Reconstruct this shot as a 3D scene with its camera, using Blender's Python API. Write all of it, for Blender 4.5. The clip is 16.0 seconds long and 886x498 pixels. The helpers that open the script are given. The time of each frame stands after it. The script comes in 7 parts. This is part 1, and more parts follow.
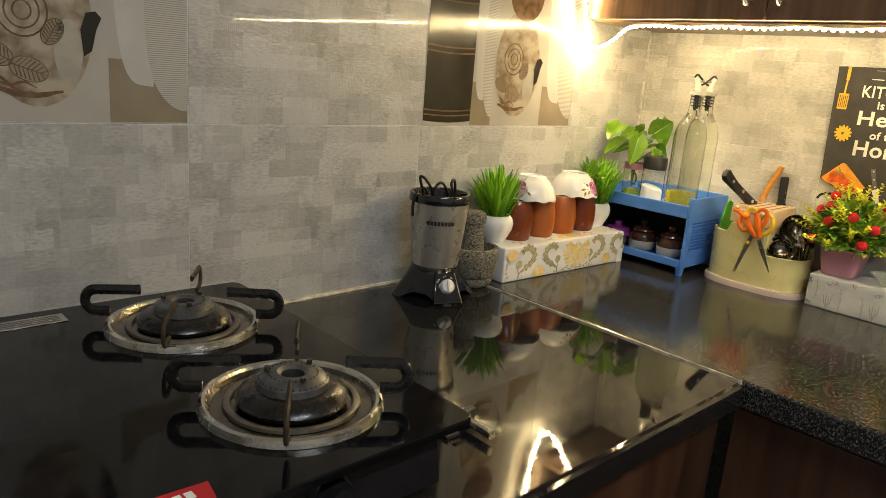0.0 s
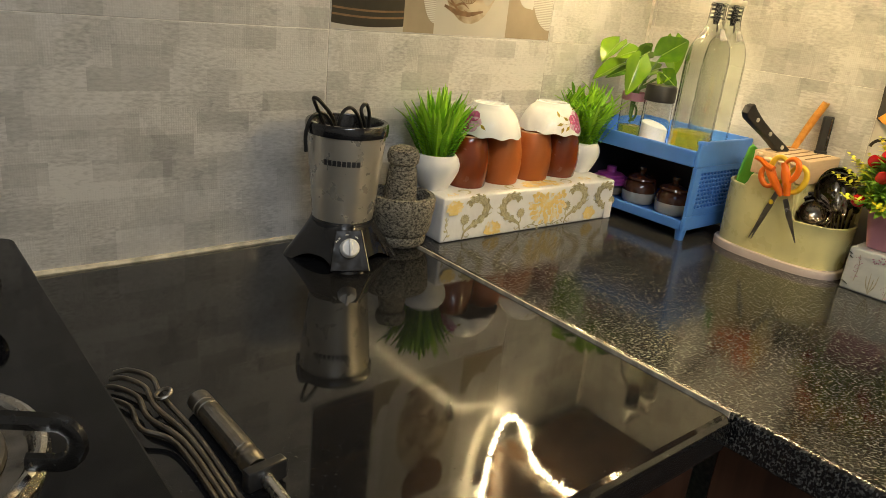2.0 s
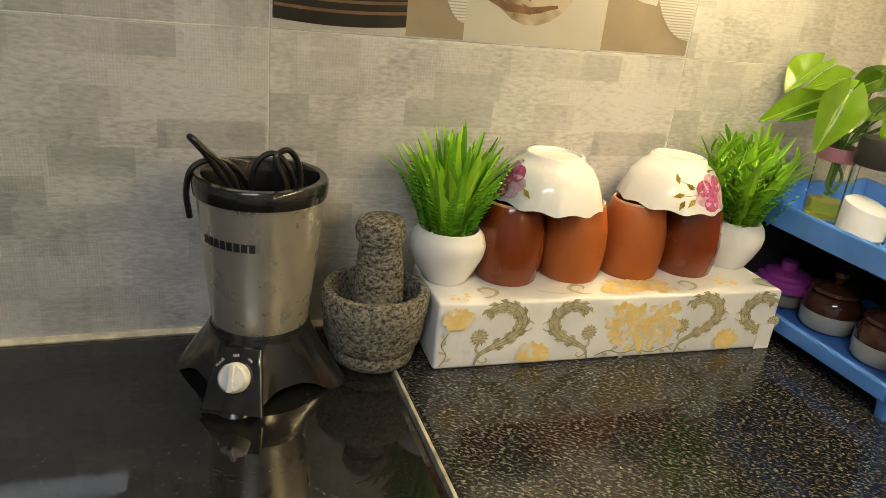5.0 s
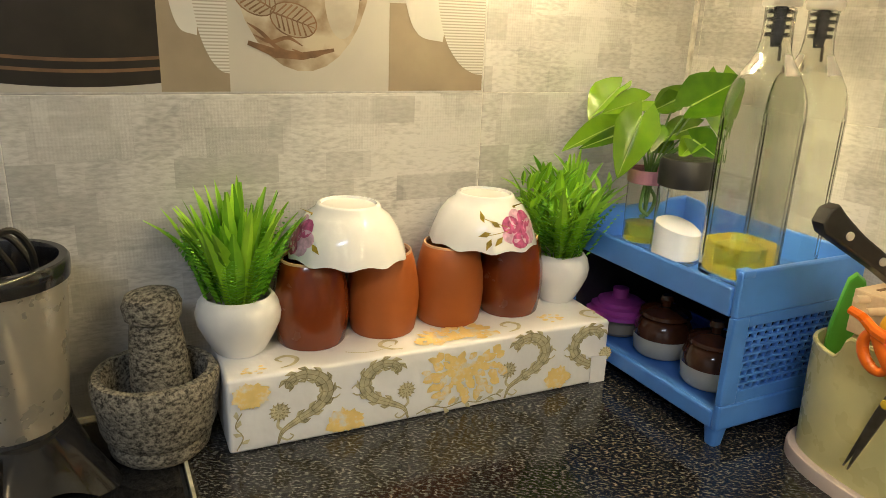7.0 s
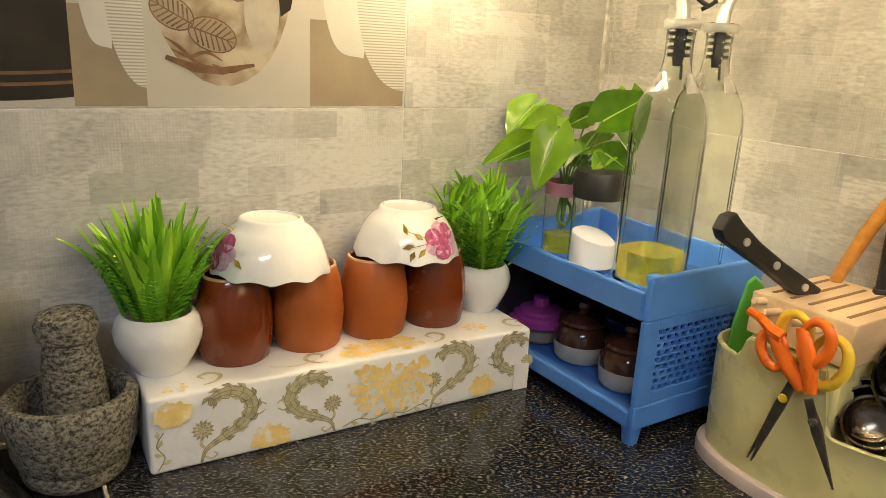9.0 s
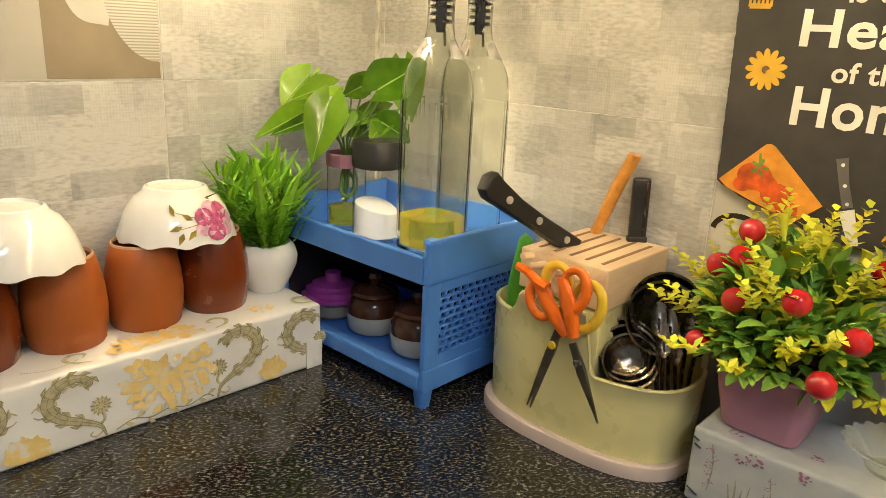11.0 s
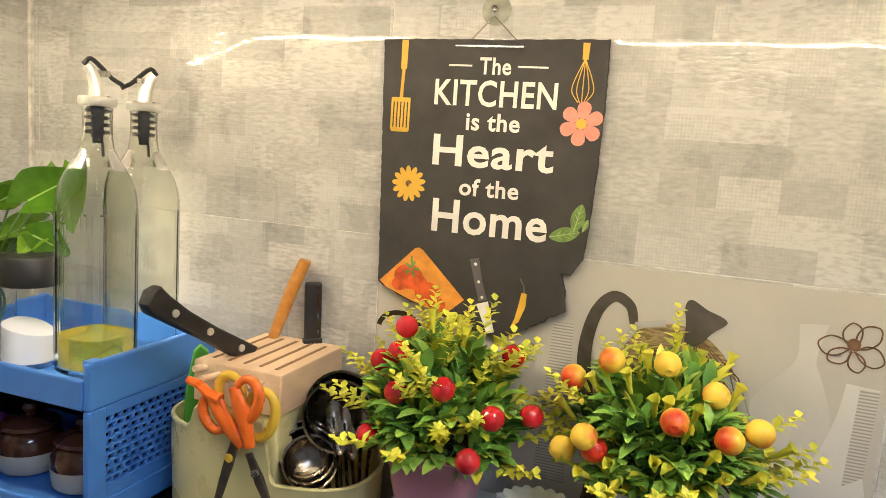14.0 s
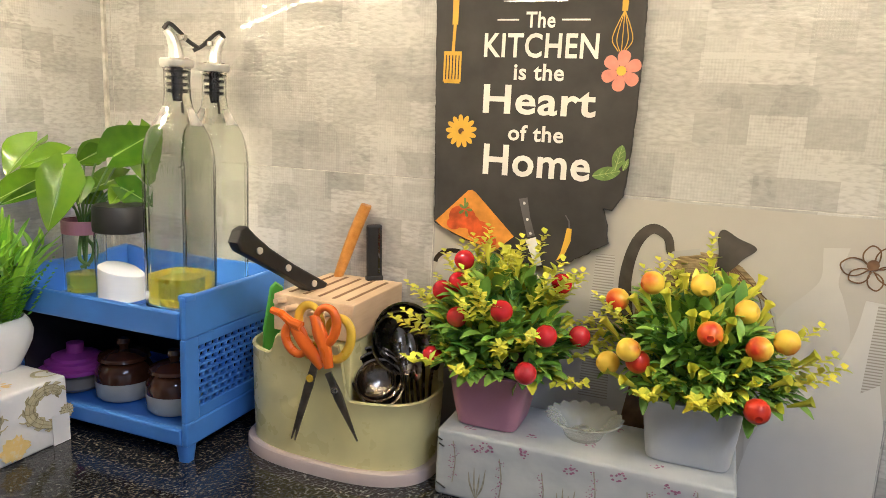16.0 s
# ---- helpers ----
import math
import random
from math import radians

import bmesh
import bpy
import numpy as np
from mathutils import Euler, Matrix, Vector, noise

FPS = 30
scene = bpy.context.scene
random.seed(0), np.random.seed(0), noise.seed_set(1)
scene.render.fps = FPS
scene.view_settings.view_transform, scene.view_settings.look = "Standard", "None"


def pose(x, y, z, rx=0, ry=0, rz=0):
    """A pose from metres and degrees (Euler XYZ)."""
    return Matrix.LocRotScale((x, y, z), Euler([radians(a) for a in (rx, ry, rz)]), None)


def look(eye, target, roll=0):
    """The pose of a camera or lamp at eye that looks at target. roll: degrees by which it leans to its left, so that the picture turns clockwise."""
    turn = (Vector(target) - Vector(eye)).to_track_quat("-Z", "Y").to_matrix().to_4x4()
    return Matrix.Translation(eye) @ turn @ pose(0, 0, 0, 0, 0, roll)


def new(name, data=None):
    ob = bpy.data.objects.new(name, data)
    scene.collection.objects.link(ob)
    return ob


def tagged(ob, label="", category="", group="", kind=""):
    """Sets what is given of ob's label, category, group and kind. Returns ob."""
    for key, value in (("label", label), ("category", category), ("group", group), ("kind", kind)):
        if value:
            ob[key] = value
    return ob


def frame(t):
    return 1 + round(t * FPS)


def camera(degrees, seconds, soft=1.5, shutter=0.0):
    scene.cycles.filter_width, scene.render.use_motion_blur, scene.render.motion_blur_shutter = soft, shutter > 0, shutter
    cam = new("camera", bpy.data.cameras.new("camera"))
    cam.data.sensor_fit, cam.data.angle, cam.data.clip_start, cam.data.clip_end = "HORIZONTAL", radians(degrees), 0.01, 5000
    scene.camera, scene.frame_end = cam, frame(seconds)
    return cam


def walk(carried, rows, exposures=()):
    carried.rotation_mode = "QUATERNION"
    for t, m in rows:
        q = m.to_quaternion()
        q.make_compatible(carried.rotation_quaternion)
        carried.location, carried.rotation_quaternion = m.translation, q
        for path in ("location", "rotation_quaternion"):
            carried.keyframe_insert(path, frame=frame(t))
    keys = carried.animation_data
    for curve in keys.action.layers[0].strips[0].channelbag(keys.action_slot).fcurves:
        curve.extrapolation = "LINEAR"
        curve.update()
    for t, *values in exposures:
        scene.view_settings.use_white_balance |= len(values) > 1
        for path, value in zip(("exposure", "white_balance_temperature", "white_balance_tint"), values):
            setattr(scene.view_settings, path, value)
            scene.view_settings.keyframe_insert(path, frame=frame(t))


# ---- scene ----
cam = camera(63.8, 16.0, soft=0.45)
PATH = [
    (0, (-1.616, -1.009, 1.279), (-0.275, 0.39, 0.785), 4.7),
    (0.5, (-1.557, -0.938, 1.269), (-0.166, 0.393, 0.726), 3.4),
    (1, (-1.506, -0.886, 1.245), (-0.098, 0.365, 0.572), 3.0),
    (1.5, (-1.39, -0.873, 1.241), (-0.029, 0.436, 0.583), 4.8),
    (2, (-1.261, -0.894, 1.236), (-0.023, 0.523, 0.557), 6.2),
    (2.5, (-1.166, -0.883, 1.235), (-0.052, 0.605, 0.496), 4.4),
    (3, (-1.075, -0.811, 1.242), (0.058, 0.667, 0.512), 6.1),
    (3.5, (-0.975, -0.72, 1.236), (0.18, 0.734, 0.494), 6.9),
    (4, (-0.908, -0.702, 1.223), (-0.012, 0.925, 0.483), 4.0),
    (4.2, (-0.882, -0.67, 1.227), (-0.077, 1.002, 0.482), 5.5),
    (6.3, (-0.697, -0.685, 1.239), (-0.164, 1.123, 0.571), 3.8),
    (6.5, (-0.682, -0.683, 1.239), (-0.055, 1.104, 0.595), 2.6),
    (7, (-0.668, -0.671, 1.237), (0.196, 1.029, 0.637), 2.3),
    (7.5, (-0.669, -0.678, 1.241), (0.321, 0.966, 0.676), 3.3),
    (8, (-0.672, -0.677, 1.24), (0.321, 0.965, 0.676), 3.2),
    (8.2, (-0.672, -0.679, 1.242), (0.31, 0.972, 0.683), 2.9),
    (10.3, (-0.662, -0.686, 1.229), (0.598, 0.766, 0.678), 3.5),
    (10.5, (-0.657, -0.688, 1.229), (0.633, 0.736, 0.673), 3.5),
    (11, (-0.632, -0.703, 1.228), (0.786, 0.584, 0.651), 2.9),
    (11.5, (-0.618, -0.713, 1.225), (0.931, 0.409, 0.64), 2.7),
    (12, (-0.611, -0.728, 1.222), (1.052, 0.21, 0.626), 3.2),
    (12.5, (-0.608, -0.746, 1.227), (1.144, 0.037, 0.664), 3.1),
    (13, (-0.624, -0.746, 1.244), (1.169, 0.017, 0.795), 3.2),
    (13.5, (-0.632, -0.744, 1.246), (1.207, -0.021, 0.939), 3.9),
    (14, (-0.628, -0.745, 1.245), (1.239, -0.08, 0.974), 4.1),
    (14.5, (-0.623, -0.745, 1.236), (1.234, -0.08, 0.907), 3.5),
    (15, (-0.642, -0.733, 1.237), (1.222, -0.112, 0.861), 3.8),
    (15.5, (-0.682, -0.721, 1.229), (1.185, -0.128, 0.828), 2.4),
    (16, (-0.704, -0.74, 1.23), (1.129, -0.033, 0.856), 2.7),
]
walk(cam, [(t, look(eye, target, roll)) for t, eye, target, roll in PATH],
     exposures=[(0.0, 0.57, 6950, 8), (4.0, 0.57, 6900, 8), (6.4, 0.47, 6400, 6), (7.2, 0.40, 6500, 9), (8.2, 0.40, 6500, 11), (10.3, 0.45, 6450, 10), (13.2, 0.47, 6350, 11), (14.3, 0.50, 5450, 16), (16.0, 0.50, 5450, 17)])

# ---- world and lamps ----
CT = 0.87           # worktop height
WARM = (1.0, 0.78, 0.415)
COOL = (0.80, 0.88, 1.0)
LED_POWER = 296.0
ROOM_POWER = 17.5
world = bpy.data.worlds.new("world")
world.use_nodes = True
world.node_tree.nodes["Background"].inputs[0].default_value = (0.6, 0.7, 0.9, 1)
world.node_tree.nodes["Background"].inputs[1].default_value = 0.02
scene.world = world
# cool fill for an unseen ceiling source, placed to light the box fronts
lamp = bpy.data.lights.new("room_lamp", "AREA")
lamp.shape, lamp.size, lamp.size_y = "RECTANGLE", 1.1, 0.12
lamp.energy, lamp.color = ROOM_POWER, COOL
room_lamp = new("room_lamp", lamp)
room_lamp.matrix_world = pose(-1.65, -1.95, 2.615)


# ---- mesh helpers ----
def smooth(me, angle=38):
    for p in me.polygons:
        p.use_smooth = True
    me.set_sharp_from_angle(angle=radians(angle))
    areas = sorted(p.area for p in me.polygons)
    mid = areas[len(areas) // 2]
    for p in me.polygons:
        if p.area > 1e-5 and p.area > 10 * mid:
            p.use_smooth = False


def mesh_of(bm, name, material, angle=38):
    me = bpy.data.meshes.new(name)
    bm.normal_update()
    bm.to_mesh(me)
    bm.free()
    for m in material if isinstance(material, (list, tuple)) else [material]:
        me.materials.append(m)
    smooth(me, angle)
    return me


def part(name, bm, material, parent=None, label="", at=None, angle=38):
    """One mesh object; under a thing or part if parent is given."""
    ob = new(name, mesh_of(bm, name, material, angle))
    if parent is not None:
        ob.parent = parent
    if at is not None:
        ob.matrix_basis = at
    if label:
        tagged(ob, label)
    return ob


def thing(name, label, category, at=None, group="", kind=""):
    """An empty at the base of a thing that has parts."""
    ob = new(name)
    ob.empty_display_size = 0.02
    if at is not None:
        ob.matrix_basis = at
    return tagged(ob, label, category, group, kind)


def raw(verts, faces):
    bm = bmesh.new()
    vs = [bm.verts.new(v) for v in verts]
    for f in faces:
        try:
            bm.faces.new([vs[i] for i in f])
        except ValueError:
            pass
    return bm


def box(x0, x1, y0, y1, z0, z1, bevel=0.0, segs=2):
    bm = bmesh.new()
    bmesh.ops.create_cube(bm, size=1.0)
    for v in bm.verts:
        v.co = Vector(((x0 + x1) / 2 + v.co.x * (x1 - x0), (y0 + y1) / 2 + v.co.y * (y1 - y0), (z0 + z1) / 2 + v.co.z * (z1 - z0)))
    if bevel:
        bmesh.ops.bevel(bm, geom=bm.edges[:], offset=bevel, segments=segs, affect="EDGES", profile=0.5)
    return bm


def join(*bms):
    """All meshes in one bmesh."""
    out = bmesh.new()
    for b in bms:
        vm = {v: out.verts.new(v.co) for v in b.verts}
        for f in b.faces:
            nf = out.faces.new([vm[v] for v in f.verts])
            nf.material_index = f.material_index
        b.free()
    return out


def moved(bm, m):
    bmesh.ops.transform(bm, matrix=m, verts=bm.verts)
    return bm


def lathe(profile, segs=32, power=2.0, wob=0.0):
    """Profile of (radius, height) turned round z; power > 2 gives a squarish section. Radius 0 closes."""
    verts, rings = [], []
    for r, z in profile:
        if r <= 1e-6:
            rings.append([len(verts)])
            verts.append((0, 0, z))
            continue
        ring = []
        for i in range(segs):
            a = 2 * math.pi * i / segs
            c, s = math.cos(a), math.sin(a)
            k = 1.0 if power == 2.0 else (abs(c) ** power + abs(s) ** power) ** (-1 / power)
            k *= 1 + wob * math.sin(3 * a + z * 40)
            ring.append(len(verts))
            verts.append((r * k * c, r * k * s, z))
        rings.append(ring)
    faces = []
    for a, b in zip(rings, rings[1:]):
        n = max(len(a), len(b))
        for i in range(n):
            j = (i + 1) % n
            if len(a) == 1:
                faces.append((a[0], b[j], b[i]))
            elif len(b) == 1:
                faces.append((a[i], a[j], b[0]))
            else:
                faces.append((a[i], a[j], b[j], b[i]))
    bm = raw(verts, faces)
    bmesh.ops.recalc_face_normals(bm, faces=bm.faces)
    return bm


def spline(points, n=8):
    """Points of a smooth line through the given points."""
    ps = [Vector(p) for p in points]
    ps = [ps[0] * 2 - ps[1]] + ps + [ps[-1] * 2 - ps[-2]]
    out = []
    for a, b, c, d in zip(ps, ps[1:], ps[2:], ps[3:]):
        for k in range(n):
            t = k / n
            out.append(0.5 * (2 * b + (c - a) * t + (2 * a - 5 * b + 4 * c - d) * t * t + (3 * b - a - 3 * c + d) * t ** 3))
    out.append(ps[-2])
    return out


def tube(points, radius, segs=8, closed=False, flat=1.0):
    """A tube along points; radius: a number, or one for each point. flat squeezes its section."""
    ps = [Vector(p) for p in points]
    n = len(ps)
    rs = radius if isinstance(radius, (list, tuple)) else [radius] * n
    verts, faces, normal = [], [], None
    for i, p in enumerate(ps):
        t = (ps[(i + 1) % n] - ps[i - 1]) if closed else (ps[min(i + 1, n - 1)] - ps[max(i - 1, 0)])
        t.normalize()
        if normal is None:
            normal = t.orthogonal().normalized() if abs(t.z) > 0.95 else t.cross(Vector((0, 0, 1))).normalized()
        normal = (normal - t * normal.dot(t)).normalized()
        b = t.cross(normal)
        for k in range(segs):
            a = 2 * math.pi * k / segs
            verts.append(p + rs[i] * (math.cos(a) * normal + flat * math.sin(a) * b))
    for i in range(n if closed else n - 1):
        for k in range(segs):
            j, l = (i + 1) % n, (k + 1) % segs
            faces.append((i * segs + k, i * segs + l, j * segs + l, j * segs + k))
    if not closed:
        faces.append(tuple(range(segs - 1, -1, -1)))
        faces.append(tuple((n - 1) * segs + k for k in range(segs)))
    return raw(verts, faces)


def prism(outline, z0, z1, bevel=0.0):
    """A flat shape with thickness, from its outline in x and y."""
    bm = bmesh.new()
    f = bm.faces.new([bm.verts.new((x, y, z0)) for x, y in outline])
    bm.normal_update()
    if f.normal.z > 0:
        f.normal_flip()
    top = bmesh.ops.extrude_face_region(bm, geom=[f])
    for v in top["geom"]:
        if isinstance(v, bmesh.types.BMVert):
            v.co.z = z1
    bmesh.ops.recalc_face_normals(bm, faces=bm.faces)
    if bevel:
        edges = [e for e in bm.edges if all(abs(v.co.z - z1) < 1e-6 for v in e.verts)]
        bmesh.ops.bevel(bm, geom=edges, offset=bevel, segments=2, affect="EDGES", profile=0.5)
    return bm


def ellipse(cx, cy, rx, ry, n=28, a0=0, a1=360):
    return [(cx + rx * math.cos(radians(a0 + (a1 - a0) * i / n)), cy + ry * math.sin(radians(a0 + (a1 - a0) * i / n))) for i in range(n if a1 - a0 == 360 else n + 1)]


def ribbon(points, widths, z=0.0):
    """A flat strip of changing width along a line in x and y."""
    ps = [Vector((p[0], p[1], 0)) for p in points]
    n = len(ps)
    verts, faces = [], []
    for i, p in enumerate(ps):
        t = (ps[min(i + 1, n - 1)] - ps[max(i - 1, 0)]).normalized()
        side = Vector((-t.y, t.x, 0)) * widths[i] / 2
        verts += [(*(p + side).xy, z), (*(p - side).xy, z)]
    for i in range(n - 1):
        faces.append((2 * i, 2 * i + 1, 2 * i + 3, 2 * i + 2))
    bm = raw(verts, faces)
    bm.normal_update()
    for f in bm.faces:
        if f.normal.z < 0:
            f.normal_flip()
    return bm


def flat(outline, z=0.0):
    bm = bmesh.new()
    f = bm.faces.new([bm.verts.new((x, y, z)) for x, y in outline])
    bm.normal_update()
    if f.normal.z < 0:
        f.normal_flip()
    return bm


# a plane on each wall: x along the wall to the viewer's right, y up, z out of the wall
ON_A = Matrix(((1, 0, 0, 0), (0, 0, -1, 0), (0, 1, 0, 0), (0, 0, 0, 1)))
ON_B = Matrix(((0, 0, -1, 0), (-1, 0, 0, 0), (0, 1, 0, 0), (0, 0, 0, 1)))


# ---- materials ----
class Nodes:
    def __init__(self, name):
        self.m = bpy.data.materials.new(name)
        self.m.use_nodes = True
        self.t = self.m.node_tree
        self.p = self.t.nodes["Principled BSDF"]

    def add(self, kind, **settings):
        n = self.t.nodes.new(kind)
        for k, v in settings.items():
            setattr(n, k, v)
        return n

    def wire(self, a, b):
        self.t.links.new(a, b)

    def mix(self, fac, a, b, blend="MIX"):
        n = self.add("ShaderNodeMix", data_type="RGBA", blend_type=blend)
        for sock, v in ((n.inputs[0], fac), (n.inputs[6], a), (n.inputs[7], b)):
            if isinstance(v, bpy.types.NodeSocket):
                self.wire(v, sock)
            else:
                sock.default_value = v if isinstance(v, float) else (*v, 1)
        return n.outputs[2]

    def maths(self, op, a, b=0.0):
        n = self.add("ShaderNodeMath", operation=op)
        for sock, v in zip(n.inputs, (a, b)):
            if isinstance(v, bpy.types.NodeSocket):
                self.wire(v, sock)
            else:
                sock.default_value = v
        return n.outputs[0]

    def coords(self):
        return self.add("ShaderNodeTexCoord").outputs["Object"]

    def noise(self, scale, detail=3.0, co=None, stretch=None):
        co = co or self.coords()
        if stretch:
            mp = self.add("ShaderNodeMapping")
            mp.inputs["Scale"].default_value = stretch
            self.wire(co, mp.inputs[0])
            co = mp.outputs[0]
        n = self.add("ShaderNodeTexNoise")
        n.inputs["Scale"].default_value = scale
        n.inputs["Detail"].default_value = detail
        self.wire(co, n.inputs["Vector"])
        return n.outputs["Fac"]

    def ramp(self, fac, stops):
        n = self.add("ShaderNodeValToRGB")
        e = n.color_ramp.elements
        while len(e) < len(stops):
            e.new(0.5)
        for el, (pos, col) in zip(e, stops):
            el.position = pos
            el.color = (*col, 1) if not isinstance(col, float) else (col, col, col, 1)
        self.wire(fac, n.inputs[0])
        return n.outputs[0]

    def bump(self, height, strength, distance=0.001):
        n = self.add("ShaderNodeBump")
        n.inputs["Strength"].default_value = strength
        n.inputs["Distance"].default_value = distance
        self.wire(height, n.inputs["Height"])
        self.wire(n.outputs[0], self.p.inputs["Normal"])

    def put(self, **values):
        for k, v in values.items():
            sock = self.p.inputs[k.replace("_", " ")]
            if isinstance(v, bpy.types.NodeSocket):
                self.wire(v, sock)
            else:
                sock.default_value = (*v, 1)[:len(sock.default_value)] if isinstance(v, tuple) else v
        return self


def shade(c, k):
    return tuple(min(1.0, max(0.0, x * k)) for x in c)


def plain(name, col, rough=0.5, metal=0.0, vary=0.18, scale=35.0, bump=0.25, grain=350.0, coat=0.0, stretch=None, island=0.0, subsurface=0.0):
    """A surface of one colour with soft blotches, fine grain and uneven gloss."""
    n = Nodes(name)
    big = n.noise(scale, 4.0, stretch=stretch)
    col2 = n.ramp(big, [(0.3, shade(col, 1 - vary)), (0.7, shade(col, 1 + vary))])
    if island:
        g = n.add("ShaderNodeNewGeometry").outputs["Random Per Island"]
        k = n.ramp(g, [(0.0, (1 - island,) * 3), (1.0, (1.0,) * 3)])
        col2 = n.mix(1.0, col2, k, "MULTIPLY")
    n.put(Base_Color=col2, Metallic=metal)
    rr = n.ramp(n.noise(scale * 2.3, 3.0), [(0.3, max(rough - 0.06, 0.02)), (0.7, min(rough + 0.08, 1.0))])
    n.put(Roughness=rr, Coat_Weight=coat)
    if subsurface:
        n.put(Subsurface_Weight=subsurface, Subsurface_Radius=(0.01, 0.01, 0.01))
    if bump:
        n.bump(n.noise(grain, 2.0), bump, 0.0004)
    return n.m


def glass(name, col=(1, 1, 1), rough=0.0, ior=1.45):
    n = Nodes(name)
    n.put(Base_Color=col, Roughness=rough, IOR=ior, Transmission_Weight=1.0)
    return n.m


def glow(name, col, strength):
    n = Nodes(name)
    n.put(Base_Color=(0.8, 0.8, 0.8), Emission_Color=col, Emission_Strength=strength)
    return n.m


def tile_material(name, light, dark):
    """Glazed ceramic with a printed patchwork of woven cloth in low relief."""
    n = Nodes(name)
    co = n.coords()
    info = n.add("ShaderNodeObjectInfo").outputs["Random"]
    off = n.add("ShaderNodeCombineXYZ")
    n.wire(n.maths("MULTIPLY", n.maths("FLOOR", n.maths("MULTIPLY", info, 5.0)), 0.37), off.inputs[0])
    vec = n.add("ShaderNodeVectorMath", operation="ADD")
    n.wire(co, vec.inputs[0]), n.wire(off.outputs[0], vec.inputs[1])

    def patches(w, h, shift, squash):
        b = n.add("ShaderNodeTexBrick", offset=shift, squash=squash, squash_frequency=3)
        n.wire(vec.outputs[0], b.inputs["Vector"])
        b.inputs["Color1"].default_value, b.inputs["Color2"].default_value = (0, 0, 0, 1), (1, 1, 1, 1)
        b.inputs["Scale"].default_value, b.inputs["Mortar Size"].default_value = 1.0, 0.0
        b.inputs["Brick Width"].default_value, b.inputs["Row Height"].default_value = w, h
        return b.outputs["Color"]

    a, b, c = patches(0.071, 0.043, 0.37, 0.6), patches(0.047, 0.027, 0.61, 1.5), patches(0.039, 0.049, 0.43, 0.8)
    tone = n.maths("ADD", n.maths("MULTIPLY", a, 0.32), n.maths("MULTIPLY", b, 0.26))
    cloud = n.noise(14.0, 3.0, vec.outputs[0])
    tone = n.maths("ADD", tone, n.maths("MULTIPLY", n.maths("SUBTRACT", cloud, 0.5), 0.62))
    tone = n.maths("ADD", n.maths("ADD", tone, 0.22), n.maths("MULTIPLY", n.maths("SUBTRACT", n.noise(190.0, 4.0, vec.outputs[0], (0.7, 1.3, 1.0)), 0.5), 0.55))

    def threads(sx, sy):
        return n.ramp(n.noise(1.0, 2.5, vec.outputs[0], (sx, sy, 1.0)), [(0.34, 0.0), (0.62, 1.0)])

    across, up = threads(105.0, 330.0), threads(330.0, 120.0)

    def bands(direction):
        w = n.add("ShaderNodeTexWave", wave_type="BANDS", bands_direction=direction)
        w.inputs["Scale"].default_value, w.inputs["Distortion"].default_value = 105.0, 1.6
        w.inputs["Detail Scale"].default_value = 60.0
        n.wire(vec.outputs[0], w.inputs["Vector"])
        return w.outputs["Fac"]

    woven = n.maths("ADD", n.maths("MULTIPLY", bands("X"), 0.5), n.maths("MULTIPLY", bands("Y"), 0.5))
    grid = n.maths("ADD", n.maths("MULTIPLY", n.maths("MULTIPLY", across, up), 0.5), n.maths("MULTIPLY", woven, 0.5))
    pick = n.maths("GREATER_THAN", c, 0.55)
    thread = n.maths("ADD", n.maths("MULTIPLY", grid, pick), n.maths("MULTIPLY", across, n.maths("SUBTRACT", 1.0, pick)))
    tone = n.maths("ADD", tone, n.maths("MULTIPLY", n.maths("SUBTRACT", pick, 0.45), 0.08))
    amount = n.maths("MULTIPLY", thread, n.maths("ADD", 0.25, n.maths("MULTIPLY", b, 0.7)))
    tone = n.maths("ADD", tone, n.maths("MULTIPLY", n.maths("SUBTRACT", amount, 0.25), 0.62))
    dabs = n.ramp(n.noise(1.0, 3.0, vec.outputs[0], (17.0, 85.0, 1.0)), [(0.62, 0.0), (0.74, 1.0)])
    tone = n.maths("ADD", tone, n.maths("MULTIPLY", dabs, 0.30))
    n.put(Base_Color=n.ramp(tone, [(0.0, dark), (0.85, light)]), Roughness=n.ramp(cloud, [(0.3, 0.24), (0.7, 0.36)]), Coat_Weight=0.38, Coat_Roughness=0.010)
    h = n.maths("ADD", n.maths("MULTIPLY", thread, 0.5), n.maths("MULTIPLY", n.noise(9.0, 2.0, vec.outputs[0]), 0.8))
    n.bump(h, 0.38, 0.0006)
    wavy = n.add("ShaderNodeBump")
    wavy.inputs["Strength"].default_value, wavy.inputs["Distance"].default_value = 0.035, 0.0005
    n.wire(n.noise(20.0, 2.0, vec.outputs[0]), wavy.inputs["Height"])
    n.wire(wavy.outputs[0], n.p.inputs["Coat Normal"])
    return n.m


